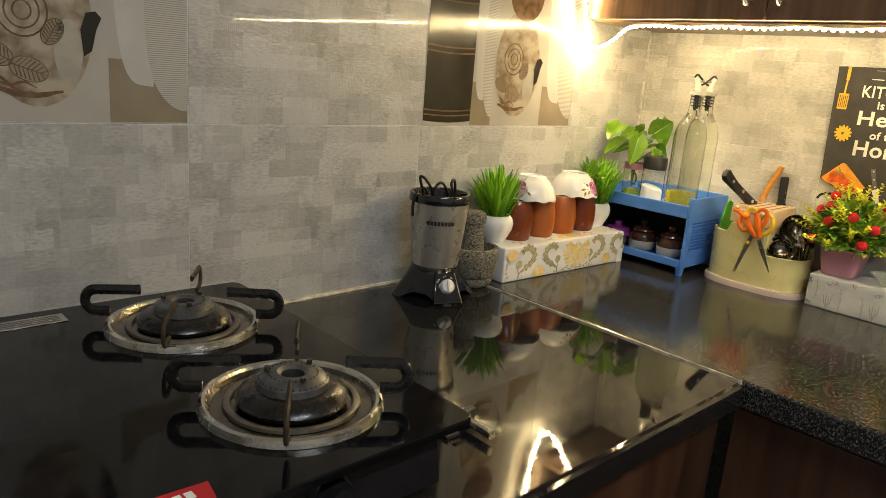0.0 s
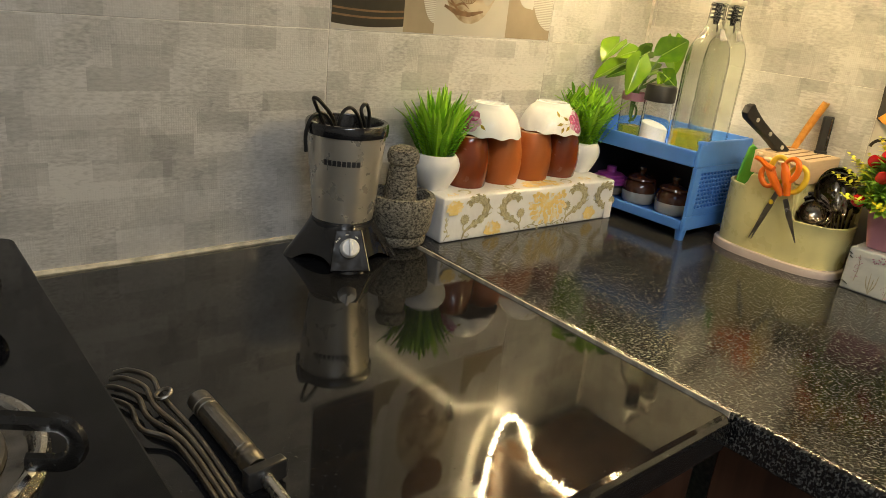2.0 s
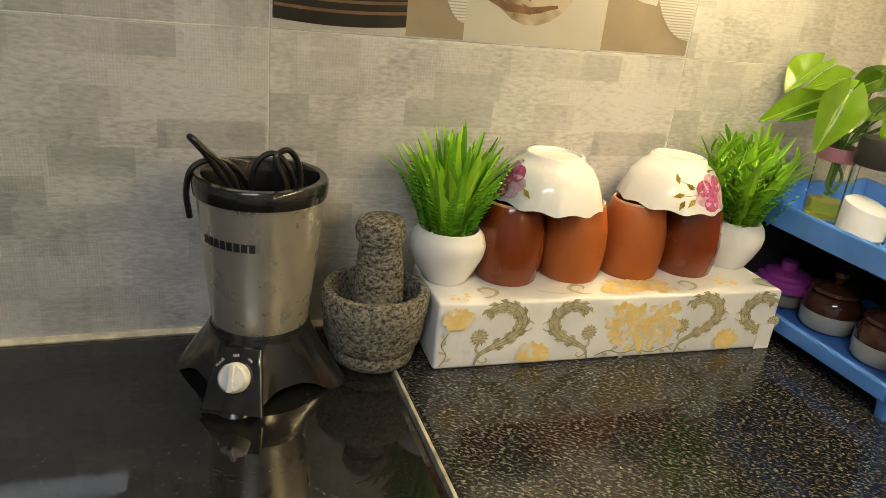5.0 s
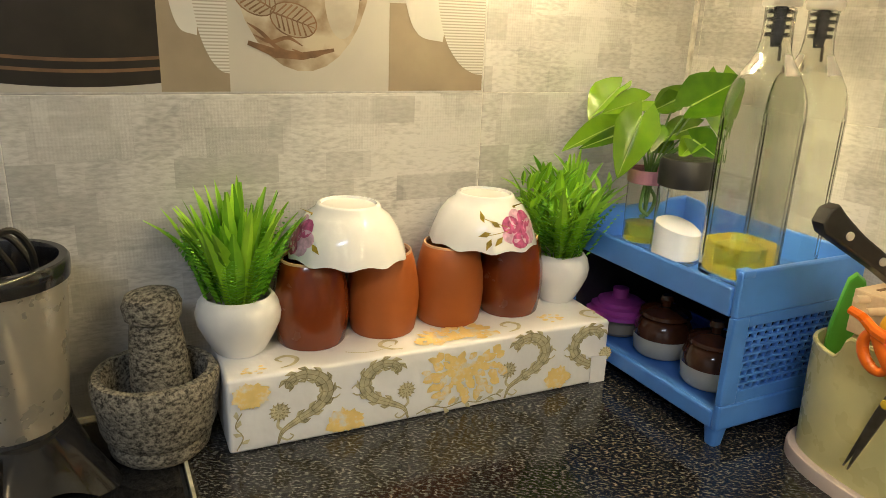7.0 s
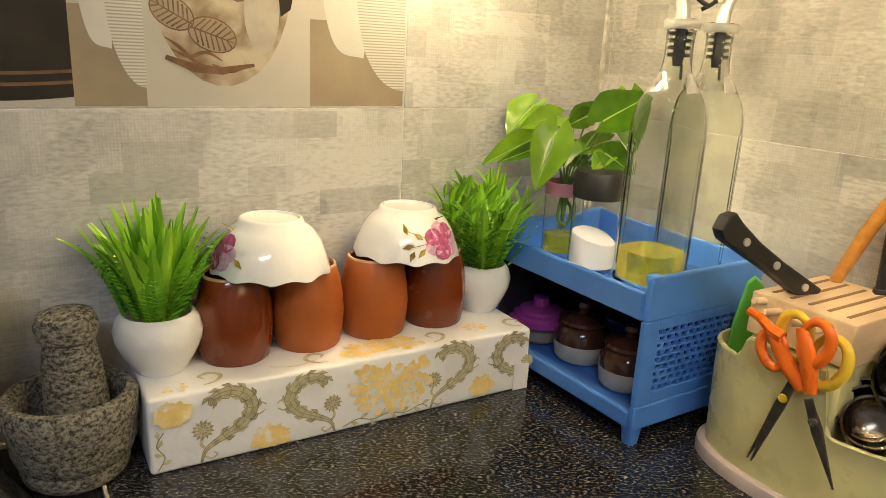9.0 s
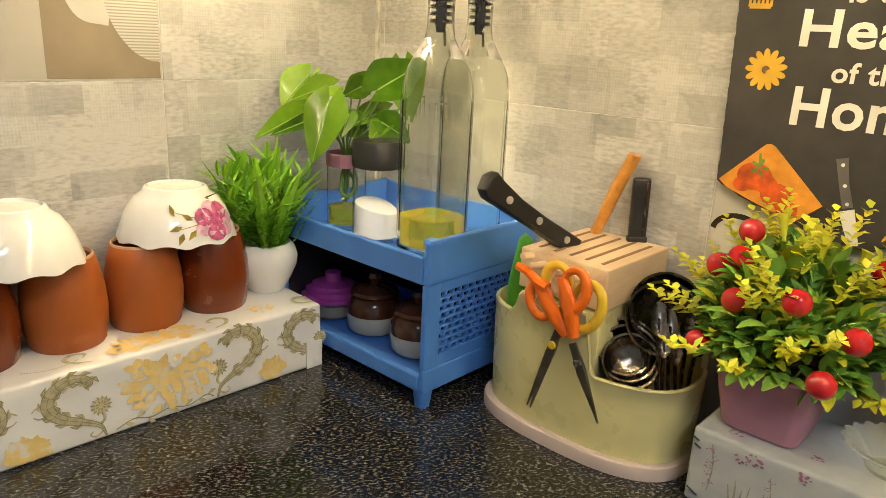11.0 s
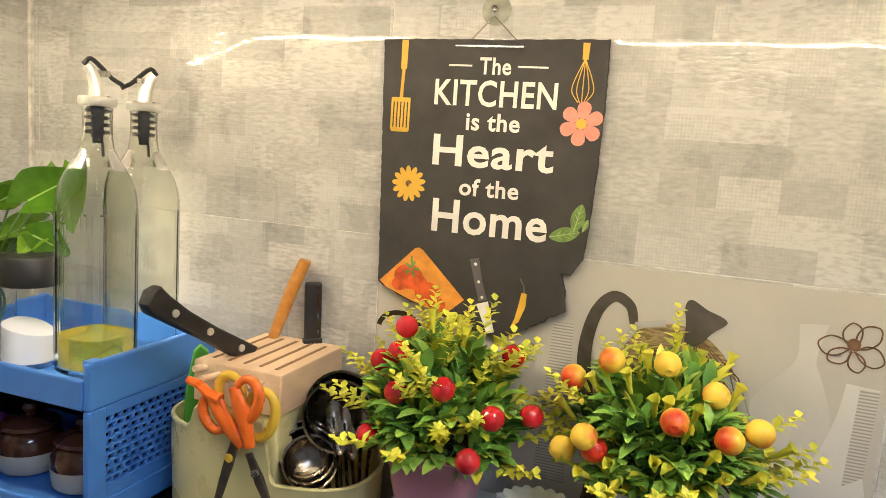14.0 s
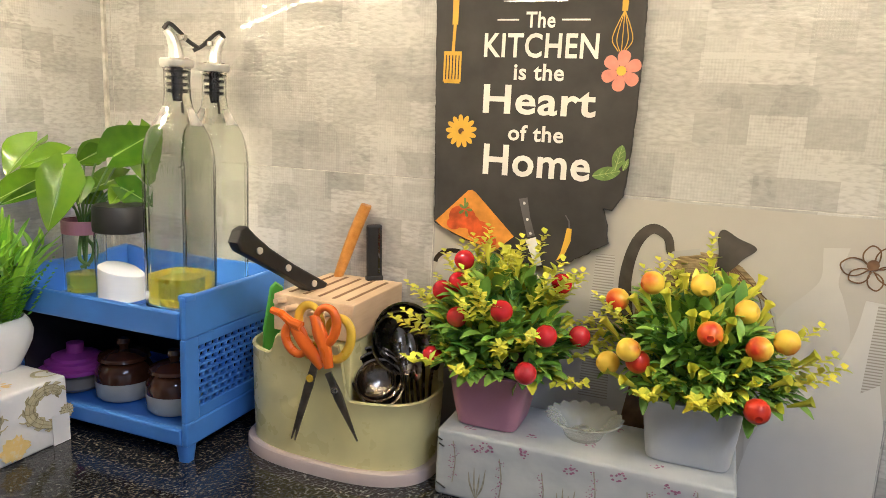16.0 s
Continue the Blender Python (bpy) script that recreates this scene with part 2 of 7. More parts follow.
def granite(name, rough, speck, pit, amount):
    """Black granite with short grey flecks lying mostly one way."""
    n = Nodes(name)
    co = n.coords()
    turn = n.add("ShaderNodeMapping")
    turn.inputs["Rotation"].default_value = (0, 0, 0.6)
    n.wire(co, turn.inputs[0])
    long = n.ramp(n.noise(1.0, 3.0, turn.outputs[0], (250.0, 470.0, 300.0)), [(0.58 - amount, 0.0), (0.66 - amount, 1.0)])
    v = n.add("ShaderNodeTexVoronoi")
    v.inputs["Scale"].default_value = 330.0
    n.wire(co, v.inputs["Vector"])
    cell = n.ramp(v.outputs["Color"], [(0.25, 0.25), (0.85, 1.0)])
    cloud = n.noise(7.0, 3.0, co)
    k = n.maths("MULTIPLY", n.maths("MULTIPLY", long, cell), n.maths("ADD", 0.45, cloud))
    col = n.mix(k, (0.010, 0.010, 0.011), speck)
    n.put(Base_Color=col, Roughness=n.ramp(n.noise(60.0, 3.0, co), [(0.3, max(0.015, rough - 0.04)), (0.75, rough + 0.06)]), IOR=1.58)
    n.bump(n.maths("ADD", n.noise(260.0, 2.0, co), n.maths("MULTIPLY", n.noise(5.0, 2.0, co), 0.7)), pit, 0.0005)
    return n.m


def wood(name, dark, light, rough=0.35, scale=1.0, along=(1.0, 1.0, 1.0), coat=0.0):
    n = Nodes(name)
    co = n.coords()
    mp = n.add("ShaderNodeMapping")
    mp.inputs["Scale"].default_value = along
    n.wire(co, mp.inputs[0])
    grain = n.noise(30.0 * scale, 6.0, mp.outputs[0])
    fine = n.noise(160.0 * scale, 3.0, mp.outputs[0])
    f = n.maths("ADD", n.maths("MULTIPLY", grain, 0.75), n.maths("MULTIPLY", fine, 0.25))
    n.put(Base_Color=n.ramp(f, [(0.35, dark), (0.65, light)]), Roughness=rough, Coat_Weight=coat)
    n.bump(f, 0.25, 0.0005)
    return n.m


def stone(name):
    n = Nodes(name)
    co = n.coords()
    a, b = n.noise(1.0, 4.0, co, (220.0, 220.0, 330.0)), n.noise(600.0, 2.0, co)
    f = n.maths("ADD", n.maths("MULTIPLY", a, 0.65), n.maths("MULTIPLY", b, 0.35))
    n.put(Base_Color=n.ramp(f, [(0.39, (0.025, 0.023, 0.019)), (0.49, (0.15, 0.138, 0.112)), (0.60, (0.29, 0.27, 0.222))]), Roughness=0.85)
    n.bump(f, 0.9, 0.0016)
    return n.m


def leaf_material(name, low, high, rough=0.42, single=False):
    """Leaf green that differs from leaf to leaf, a little light shining through."""
    n = Nodes(name)
    g = n.add("ShaderNodeObjectInfo").outputs["Random"] if single else n.add("ShaderNodeNewGeometry").outputs["Random Per Island"]
    mott = n.noise(70.0, 3.0)
    f = n.maths("ADD", n.maths("MULTIPLY", g, 0.7), n.maths("MULTIPLY", mott, 0.45))
    n.put(Base_Color=n.ramp(f, [(0.15, low), (0.95, high)]), Roughness=rough, Subsurface_Weight=0.06, Subsurface_Radius=(0.004, 0.006, 0.002))
    n.bump(n.noise(240.0, 2.0), 0.3, 0.0004)
    return n.m


M_TILE = tile_material("glazed_tile", (0.60, 0.59, 0.575), (0.33, 0.325, 0.315))
M_GROUT = plain("grout", (0.64, 0.62, 0.575), 0.9, vary=0.25, scale=90)
M_SEALANT = plain("cream_sealant", (0.60, 0.55, 0.43), 0.7, vary=0.35, scale=60)
M_SEAM = plain("seam_filler", (0.44, 0.41, 0.33), 0.7, vary=0.5, scale=60)
M_PLASTER = plain("plaster", (0.70, 0.68, 0.64), 0.9, vary=0.05, scale=4)
M_FLOOR = plain("floor_stone", (0.42, 0.40, 0.37), 0.25, vary=0.12, scale=6)
M_GRANITE = granite("polished_black_granite", 0.03, (0.035, 0.035, 0.034), 0.004, 0.0)
M_GRANITE_B = granite("worn_black_granite", 0.13, (0.15, 0.15, 0.145), 0.02, 0.075)
M_CAB = wood("dark_laminate", (0.035, 0.014, 0.008), (0.10, 0.045, 0.025), 0.3, 0.6, (1.0, 1.0, 0.08))
M_CAB_UP = wood("walnut_laminate", (0.11, 0.055, 0.028), (0.24, 0.13, 0.07), 0.32, 0.8, (1.0, 1.0, 0.06))
M_STEEL = plain("brushed_steel", (0.62, 0.60, 0.56), 0.22, 1.0, vary=0.10, scale=50, stretch=(1, 1, 8))
M_STEEL_DARK = plain("stained_steel", (0.17, 0.155, 0.135), 0.22, 1.0, vary=0.45, scale=45)
M_DULL = plain("dull_chrome", (0.26, 0.24, 0.21), 0.38, 1.0, vary=0.25, scale=60)
M_BRASS = plain("brassy_wire", (0.45, 0.36, 0.18), 0.3, 1.0, vary=0.2)
M_LADLE = plain("dark_ladle_steel", (0.25, 0.22, 0.18), 0.24, 1.0, vary=0.45, scale=45)
M_IRON = plain("black_enamel", (0.012, 0.011, 0.010), 0.24, 0.0, vary=0.25, scale=60, bump=0.15)
M_RUST = plain("burnt_iron", (0.060, 0.045, 0.032), 0.6, 0.6, vary=0.5, scale=80, bump=0.7)
M_BURNER = plain("burner_alloy", (0.14, 0.14, 0.142), 0.42, 0.8, vary=0.3, scale=70, bump=0.5)
M_GLASSTOP = plain("black_toughened_glass", (0.004, 0.004, 0.005), 0.045, 0.0, vary=0.3, scale=30, bump=0.02)
M_GLASSTOP.node_tree.nodes["Principled BSDF"].inputs["IOR"].default_value = 1.36
M_BLACK = plain("black_plastic", (0.012, 0.012, 0.014), 0.16, vary=0.3, scale=60, bump=0.06, coat=0.3)
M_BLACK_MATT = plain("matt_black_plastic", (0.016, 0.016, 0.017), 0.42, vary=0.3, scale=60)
M_CORD = plain("rubber_cord", (0.012, 0.012, 0.012), 0.35, vary=0.2)
M_SILVER = plain("silver_lacquer", (0.50, 0.47, 0.41), 0.30, 0.65, vary=0.08, scale=20, bump=0.08, coat=0.3)
M_WHITE = plain("white_plastic", (0.78, 0.77, 0.75), 0.3, vary=0.05, scale=40, bump=0.05)
M_CERAMIC = plain("white_glazed_pot", (0.80, 0.80, 0.80), 0.40, vary=0.04, scale=25, bump=0.03, coat=0.08)
M_CHINA = plain("white_china", (0.84, 0.84, 0.84), 0.09, vary=0.04, scale=25, bump=0.02, coat=0.5)
M_CLAY = plain("glazed_terracotta", (0.180, 0.034, 0.006), 0.20, vary=0.07, scale=26, bump=0.2, grain=180, coat=0.2)
M_CLAY_LIGHT = plain("bare_terracotta", (0.38, 0.100, 0.018), 0.48, vary=0.08, scale=26, bump=0.25, grain=180)
M_CLAY_RIM = plain("pale_clay_rim", (0.58, 0.34, 0.20), 0.7, vary=0.2, scale=60)
M_STONE = stone("grey_granite_mortar")
M_BLUE = plain("blue_plastic", (0.070, 0.225, 0.68), 0.34, vary=0.10, scale=22, bump=0.15, grain=120)
M_YELLOW = plain("cream_yellow_plastic", (0.72, 0.655, 0.32), 0.30, vary=0.08, scale=18, bump=0.10)
M_PINKGREY = plain("pinkish_grey_plastic", (0.50, 0.42, 0.40), 0.45, vary=0.08, scale=20)
M_BEECH = wood("beech", (0.66, 0.47, 0.29), (0.80, 0.61, 0.41), 0.5, 1.0, (0.25, 2.0, 2.0))
M_SLOT = plain("slot_shade", (0.26, 0.15, 0.075), 0.8)
M_ORANGE = plain("orange_plastic", (0.80, 0.16, 0.012), 0.3, vary=0.06, bump=0.1)
M_SCISS_YELLOW = plain("yellow_plastic", (0.75, 0.50, 0.04), 0.32, vary=0.06, bump=0.1)
M_HANDLE_WOOD = wood("orange_wood", (0.50, 0.20, 0.03), (0.66, 0.31, 0.06), 0.35, 1.0, (4, 4, 0.3), 0.3)
M_GREEN = plain("green_plastic", (0.10, 0.42, 0.05), 0.35, vary=0.1)
M_PINK = plain("pink_plastic", (0.52, 0.24, 0.32), 0.35, vary=0.08, scale=20)
M_MILKY = plain("milky_plastic", (0.60, 0.61, 0.62), 0.35, vary=0.06, scale=20, subsurface=0.1)
M_HOOK = plain("hook_plastic", (0.42, 0.42, 0.36), 0.15, vary=0.2, scale=90, coat=0.4)
M_PURPLE = plain("purple_plastic", (0.46, 0.065, 0.35), 0.35, vary=0.12)
M_BROWN_GLAZE = plain("brown_salt_glaze", (0.085, 0.028, 0.012), 0.10, vary=0.4, scale=40, coat=0.5, bump=0.1)
M_CREAM_GLAZE = plain("cream_stoneware", (0.58, 0.52, 0.40), 0.2, vary=0.1, scale=40, coat=0.4)
M_SLATE = plain("black_slate", (0.040, 0.036, 0.034), 0.62, vary=0.22, scale=28, bump=0.5, grain=130)
M_PAINT_WHITE = plain("white_paint", (0.80, 0.78, 0.74), 0.55, vary=0.04)
M_PAINT_YELLOW = plain("yellow_paint", (0.72, 0.43, 0.035), 0.5, vary=0.1)
M_PAINT_ORANGE = plain("orange_paint", (0.72, 0.30, 0.04), 0.4, vary=0.25, scale=60)
M_PAINT_RED = plain("red_paint", (0.62, 0.10, 0.02), 0.4, vary=0.35, scale=90)
M_PAINT_PINK = plain("pink_paint", (0.70, 0.27, 0.20), 0.5, vary=0.15, scale=90)
M_PAINT_GREEN = plain("green_paint", (0.16, 0.26, 0.06), 0.5, vary=0.3, scale=90)
M_PAINT_VEIN = plain("pale_green_paint", (0.38, 0.47, 0.16), 0.5, vary=0.2)
M_PAINT_GREY = plain("grey_paint", (0.13, 0.12, 0.12), 0.5, vary=0.2)
M_RED_LOGO = plain("red_enamel", (0.50, 0.012, 0.02), 0.2, vary=0.05)
M_GLASS = glass("bottle_glass", (0.875, 0.885, 0.835))
M_GLASS_DISH = glass("pressed_glass", (0.92, 0.93, 0.86), 0.22)
M_GLASS_DISH.node_tree.nodes["Principled BSDF"].inputs["Transmission Weight"].default_value = 0.72
M_CLEAR = glass("clear_plastic", (0.97, 0.97, 0.96), 0.03, 1.2)
M_OIL = glass("cooking_oil", (0.97, 0.85, 0.07), 0.0, 1.40)
M_OIL.node_tree.nodes["Principled BSDF"].inputs["Transmission Weight"].default_value = 0.88
M_ALU = plain("satin_chrome", (0.84, 0.83, 0.80), 0.34, 0.75, vary=0.05)
M_SALT = plain("salt", (0.66, 0.66, 0.66), 0.8, vary=0.03, bump=0.6)
M_LEAF_GRASS = leaf_material("grass_leaves", (0.11, 0.33, 0.014), (0.44, 0.76, 0.05))
M_LEAF_FERN = leaf_material("fern_leaves", (0.05, 0.22, 0.014), (0.20, 0.50, 0.035))
M_LEAF_SMALL = leaf_material("small_leaves", (0.042, 0.180, 0.020), (0.38, 0.60, 0.09))
M_LEAF_LIME = leaf_material("lime_leaves", (0.40, 0.46, 0.025), (0.80, 0.74, 0.055))
M_POTHOS = leaf_material("pothos_leaf", (0.026, 0.090, 0.004), (0.15, 0.285, 0.012), 0.22, True)
M_MIDRIB = plain("pale_midrib", (0.24, 0.36, 0.06), 0.4, vary=0.2)
M_STEM = plain("green_stem", (0.08, 0.17, 0.03), 0.5, vary=0.2)
M_BERRY = plain("red_berry", (0.52, 0.010, 0.016), 0.12, vary=0.15, coat=0.6, bump=0.05)
M_LED = glow("led_bead", WARM, LED_POWER)
M_TAPE = plain("led_tape", (0.75, 0.70, 0.58), 0.4)


def peach_material():
    n = Nodes("painted_peach")
    info = n.add("ShaderNodeObjectInfo").outputs["Random"]
    sep = n.add("ShaderNodeSeparateXYZ")
    n.wire(n.coords(), sep.inputs[0])
    f = n.maths("ADD", n.maths("MULTIPLY", sep.outputs[2], 22.0), n.maths("MULTIPLY", n.noise(60.0, 3.0), 0.55))
    f = n.maths("ADD", f, n.maths("MULTIPLY", n.maths("SUBTRACT", info, 0.5), 0.8))
    n.put(Base_Color=n.ramp(f, [(0.04, (0.60, 0.035, 0.01)), (0.20, (0.76, 0.24, 0.02)), (0.36, (0.86, 0.58, 0.05))]), Roughness=0.35)
    n.bump(n.noise(300.0, 2.0), 0.2, 0.0004)
    return n.m


M_PEACH = peach_material()


def paper(name, base, tint, scale):
    """Glossy wrapping paper, faintly blotched, with soft creases."""
    n = Nodes(name)
    co = n.coords()
    blot = n.ramp(n.noise(scale, 4.0, co), [(0.35, tint), (0.6, base)])
    n.put(Base_Color=blot, Roughness=0.32)
    n.bump(n.maths("ADD", n.noise(22.0, 3.0, co), n.maths("MULTIPLY", n.noise(90.0, 2.0, co), 0.2)), 0.60, 0.003)
    return n.m


M_PAPER_A = paper("white_printed_paper", (0.86, 0.86, 0.88), (0.81, 0.80, 0.80), 18.0)
M_PAPER_B = paper("pale_printed_paper", (0.56, 0.575, 0.575), (0.46, 0.49, 0.505), 22.0)
M_GOLD_PRINT = plain("olive_gold_print", (0.34, 0.30, 0.17), 0.4, vary=0.35, scale=140)
M_GOLD_LIGHT = plain("light_gold_print", (0.56, 0.51, 0.33), 0.4, vary=0.25, scale=140)


def faded_print(name, col, under):
    """Ink that thins out to the bare paper in patches."""
    n = Nodes(name)
    co = n.coords()
    f = n.maths("ADD", n.maths("MULTIPLY", n.noise(75.0, 5.0, co), 0.7), n.maths("MULTIPLY", n.noise(260.0, 3.0, co), 0.3))
    n.put(Base_Color=n.ramp(f, [(0.36, under), (0.50, shade(col, 1.1)), (0.70, col)]), Roughness=0.35)
    return n.m


M_YELLOW_PRINT = faded_print("yellow_flower_print", (0.80, 0.60, 0.23), (0.85, 0.82, 0.76))
M_PURPLE_PRINT = plain("purple_flower_print", (0.37, 0.16, 0.26), 0.4, vary=0.4, scale=260)
M_SPRIG_PRINT = plain("grey_sprig_print", (0.36, 0.34, 0.27), 0.4, vary=0.3, scale=200)
M_ROSE_PRINT = plain("rose_transfer", (0.48, 0.10, 0.24), 0.12, vary=0.5, scale=160, bump=0)
M_ROSE_PALE = plain("pale_rose_transfer", (0.66, 0.40, 0.55), 0.12, vary=0.3, scale=160, bump=0)
M_LEAF_PRINT = plain("leaf_transfer", (0.30, 0.22, 0.03), 0.12, vary=0.4, scale=160, bump=0)
# colours of the pictures printed on the tiles
M_PR_CREAM = plain("print_cream", (0.475, 0.45, 0.405), 0.13, vary=0.06, scale=10, bump=0.05)
M_PR_GROUND = plain("print_pale_ground", (0.525, 0.50, 0.455), 0.13, vary=0.05, scale=10, bump=0.05)
M_PR_VASE = plain("print_pale_vase", (0.575, 0.555, 0.52), 0.13, vary=0.07, scale=12, bump=0.05)
M_PR_VASE_WHITE = plain("print_white_vase", (0.65, 0.635, 0.605), 0.13, vary=0.05, scale=12, bump=0.05)
M_PR_BEIGE = plain("print_beige", (0.30, 0.245, 0.175), 0.13, vary=0.15, scale=14, bump=0.05)
M_PR_BLACK = plain("print_black", (0.030, 0.024, 0.017), 0.13, vary=0.3, scale=12, bump=0.05)
M_PR_BROWN = plain("print_brown", (0.17, 0.10, 0.055), 0.13, vary=0.4, scale=60, bump=0.05)
M_PR_GOLD = plain("print_gold", (0.17, 0.10, 0.05), 0.13, vary=0.3, scale=40, bump=0.05)
M_PR_WHITE = plain("print_white", (0.56, 0.55, 0.52), 0.13, vary=0.06, scale=20, bump=0.05)
M_PR_GREY = plain("print_grey", (0.46, 0.45, 0.43), 0.13, vary=0.08, scale=20, bump=0.05)


def print_jar(name, pale, deep, scale):
    """The picture of a carved pottery jar: rings and blotches of brown on cream."""
    n = Nodes(name)
    co = n.coords()
    v = n.add("ShaderNodeTexVoronoi", feature="DISTANCE_TO_EDGE")
    v.inputs["Scale"].default_value = scale
    n.wire(co, v.inputs["Vector"])
    f = n.maths("ADD", n.maths("MULTIPLY", v.outputs["Distance"], 0.25), n.maths("MULTIPLY", n.noise(scale * 0.6, 6.0, co), 0.95))
    n.put(Base_Color=n.ramp(f, [(0.32, deep), (0.62, pale)]), Roughness=0.13)
    return n.m


M_PR_JAR = print_jar("print_carved_jar", (0.47, 0.405, 0.31), (0.21, 0.145, 0.085), 55.0)
M_PR_PALE = plain("print_pale_clay", (0.44, 0.40, 0.335), 0.13, vary=0.12, scale=40, bump=0.05)
M_PR_DARK = plain("print_charcoal", (0.085, 0.075, 0.062), 0.13, vary=0.35, scale=30, bump=0.05)
M_PR_KETTLE = plain("print_woven_kettle", (0.32, 0.24, 0.13), 0.13, vary=0.55, scale=90, stretch=(1, 5, 1), bump=0.05)


def striped(name):
    n = Nodes(name)
    w = n.add("ShaderNodeTexWave", wave_type="BANDS", bands_direction="Y")
    w.inputs["Scale"].default_value = 112.0
    n.wire(n.coords(), w.inputs["Vector"])
    n.put(Base_Color=n.ramp(w.outputs["Fac"], [(0.0, (0.34, 0.315, 0.275)), (0.75, (0.58, 0.565, 0.53))]), Roughness=0.13)
    return n.m


M_PR_RIB = striped("print_ribbed_white")


# ---- structure ----
def solid(name, bm, material, label, category="", kind="structure"):
    return tagged(part(name, bm, material), label, category, "", kind)


XW, YW, ZC = -3.4, -3.2, 2.66
wall_a = solid("wall_north", box(XW - 0.1, 0.1, 0.0006, 0.12, 0, ZC), M_GROUT, "tiled kitchen wall behind the hob", "wall")
wall_b = solid("wall_east", box(0.0006, 0.12, YW - 0.1, 0.0003, 0, ZC), M_GROUT, "tiled kitchen wall under the wall cabinet", "wall")
solid("wall_south", box(XW, 0, YW - 0.1, YW, 0, ZC), M_PLASTER, "plain painted wall behind the kitchen", "wall")
solid("wall_west", box(XW - 0.1, XW, YW, 0, 0, ZC), M_PLASTER, "plain painted side wall", "wall")
solid("floor", box(XW - 0.1, 0.1, YW - 0.1, 0.1, -0.1, 0), M_FLOOR, "grey stone kitchen floor", "floor")
solid("ceiling", box(XW - 0.1, 0.1, YW - 0.1, 0.1, ZC, ZC + 0.1), M_PLASTER, "plain white ceiling", "ceiling")

solid("worktop_hob", box(XW, -0.6215, -0.63, 0.0, CT - 0.042, CT, 0.010, 3), M_GRANITE, "polished black granite worktop under the hob", "worktop")
solid("worktop_corner", box(-0.6185, 0.0, YW, 0.0, CT - 0.042, CT, 0.006, 3), M_GRANITE_B, "worn black granite worktop in the corner", "worktop")
solid("worktop_seam", box(-0.6214, -0.6186, -0.622, -0.002, CT - 0.02, CT + 0.0008), M_SEAM, "pale filler in the worktop joint", "trim")
solid("wall_joint", tube([(XW, -0.002, CT + 0.001)] + [(-2.4 + 0.08 * i, -0.002 + 0.0008 * math.sin(i * 2.3), CT + 0.001 + 0.0006 * math.sin(i * 1.7)) for i in range(30)], 0.0042, 6), M_SEALANT, "cream sealant along the worktop and wall", "trim")
solid("wall_joint", tube([(-0.002, -0.01, CT + 0.001), (-0.002, -2.9, CT + 0.001)], 0.0035, 6), M_SEALANT, "cream sealant along the worktop and wall", "trim")
solid("corner_bead", box(-0.005, -0.0005, -0.005, -0.0005, CT, 1.40), M_GROUT, "pale bead in the corner of the walls", "trim")


def base_cabinet(x0, x1, y0, y1, front):
    """A floor cabinet with two doors; front 'y' looks along -y, 'x' along -x."""
    t = thing("base_cabinet", "dark brown wood base cabinet under the granite worktop", "cabinet", None, "base cabinets")
    part("body", box(x0, x1, y0, y1, 0.08, CT - 0.044), M_CAB, t)
    part("plinth", box(x0 + 0.03, x1 - 0.03, y0 + 0.03, y1 - 0.03, 0.0, 0.08), M_BLACK_MATT, t)
    for k in (0, 1):
        if front == "y":
            a, b = x0 + (x1 - x0) * k / 2 + 0.002, x0 + (x1 - x0) * (k + 1) / 2 - 0.002
            d = part("door", box(a, b, y0 - 0.018, y0 - 0.001, 0.10, CT - 0.06, 0.002), M_CAB, t)
            part("handle", tube(spline([(b - 0.05 if k == 0 else a + 0.05, y0 - 0.018, 0.70), (b - 0.05 if k == 0 else a + 0.05, y0 - 0.04, 0.69), (b - 0.05 if k == 0 else a + 0.05, y0 - 0.04, 0.60), (b - 0.05 if k == 0 else a + 0.05, y0 - 0.018, 0.59)], 5), 0.005, 8), M_STEEL, d)
        else:
            a, b = y0 + (y1 - y0) * k / 2 + 0.002, y0 + (y1 - y0) * (k + 1) / 2 - 0.002
            d = part("door", box(x0 - 0.018, x0 - 0.001, a, b, 0.10, CT - 0.06, 0.002), M_CAB, t)
            yy = b - 0.05 if k == 0 else a + 0.05
            part("handle", tube(spline([(x0 - 0.018, yy, 0.70), (x0 - 0.04, yy, 0.69), (x0 - 0.04, yy, 0.60), (x0 - 0.018, yy, 0.59)], 5), 0.005, 8), M_STEEL, d)
    return t


for a, b in ((-3.38, -2.48), (-2.48, -1.58), (-1.58, -0.60)):
    base_cabinet(a + 0.001, b - 0.001, -0.575, -0.02, "y")
for a, b in ((-1.40, -0.60), (-2.20, -1.40), (-3.0, -2.20)):
    base_cabinet(-0.56, -0.02, a + 0.001, b - 0.001, "x")


def wall_cabinet(y0, y1):
    t = thing("wall_cabinet", "walnut brown laminate wall cabinet with small steel handles", "cabinet", None, "wall cabinets")
    part("body", box(-0.275, -0.001, y0, y1, 1.402, 2.10), M_CAB_UP, t)
    mid = (y0 + y1) / 2
    for a, b, h in ((y0, mid, mid - 0.03), (mid, y1, mid + 0.03)):
        d = part("door", box(-0.294, -0.2755, a + 0.0015, b - 0.0015, 1.405, 2.095, 0.0015), M_CAB_UP, t)
        part("handle", tube(spline([(-0.294, h, 1.435), (-0.318, h, 1.437), (-0.318, h, 1.50), (-0.294, h, 1.502)], 5), 0.0045, 8), M_STEEL, d)
    return t


for a, b in ((-0.80, -0.02), (-1.62, -0.802)):
    wall_cabinet(a, b)

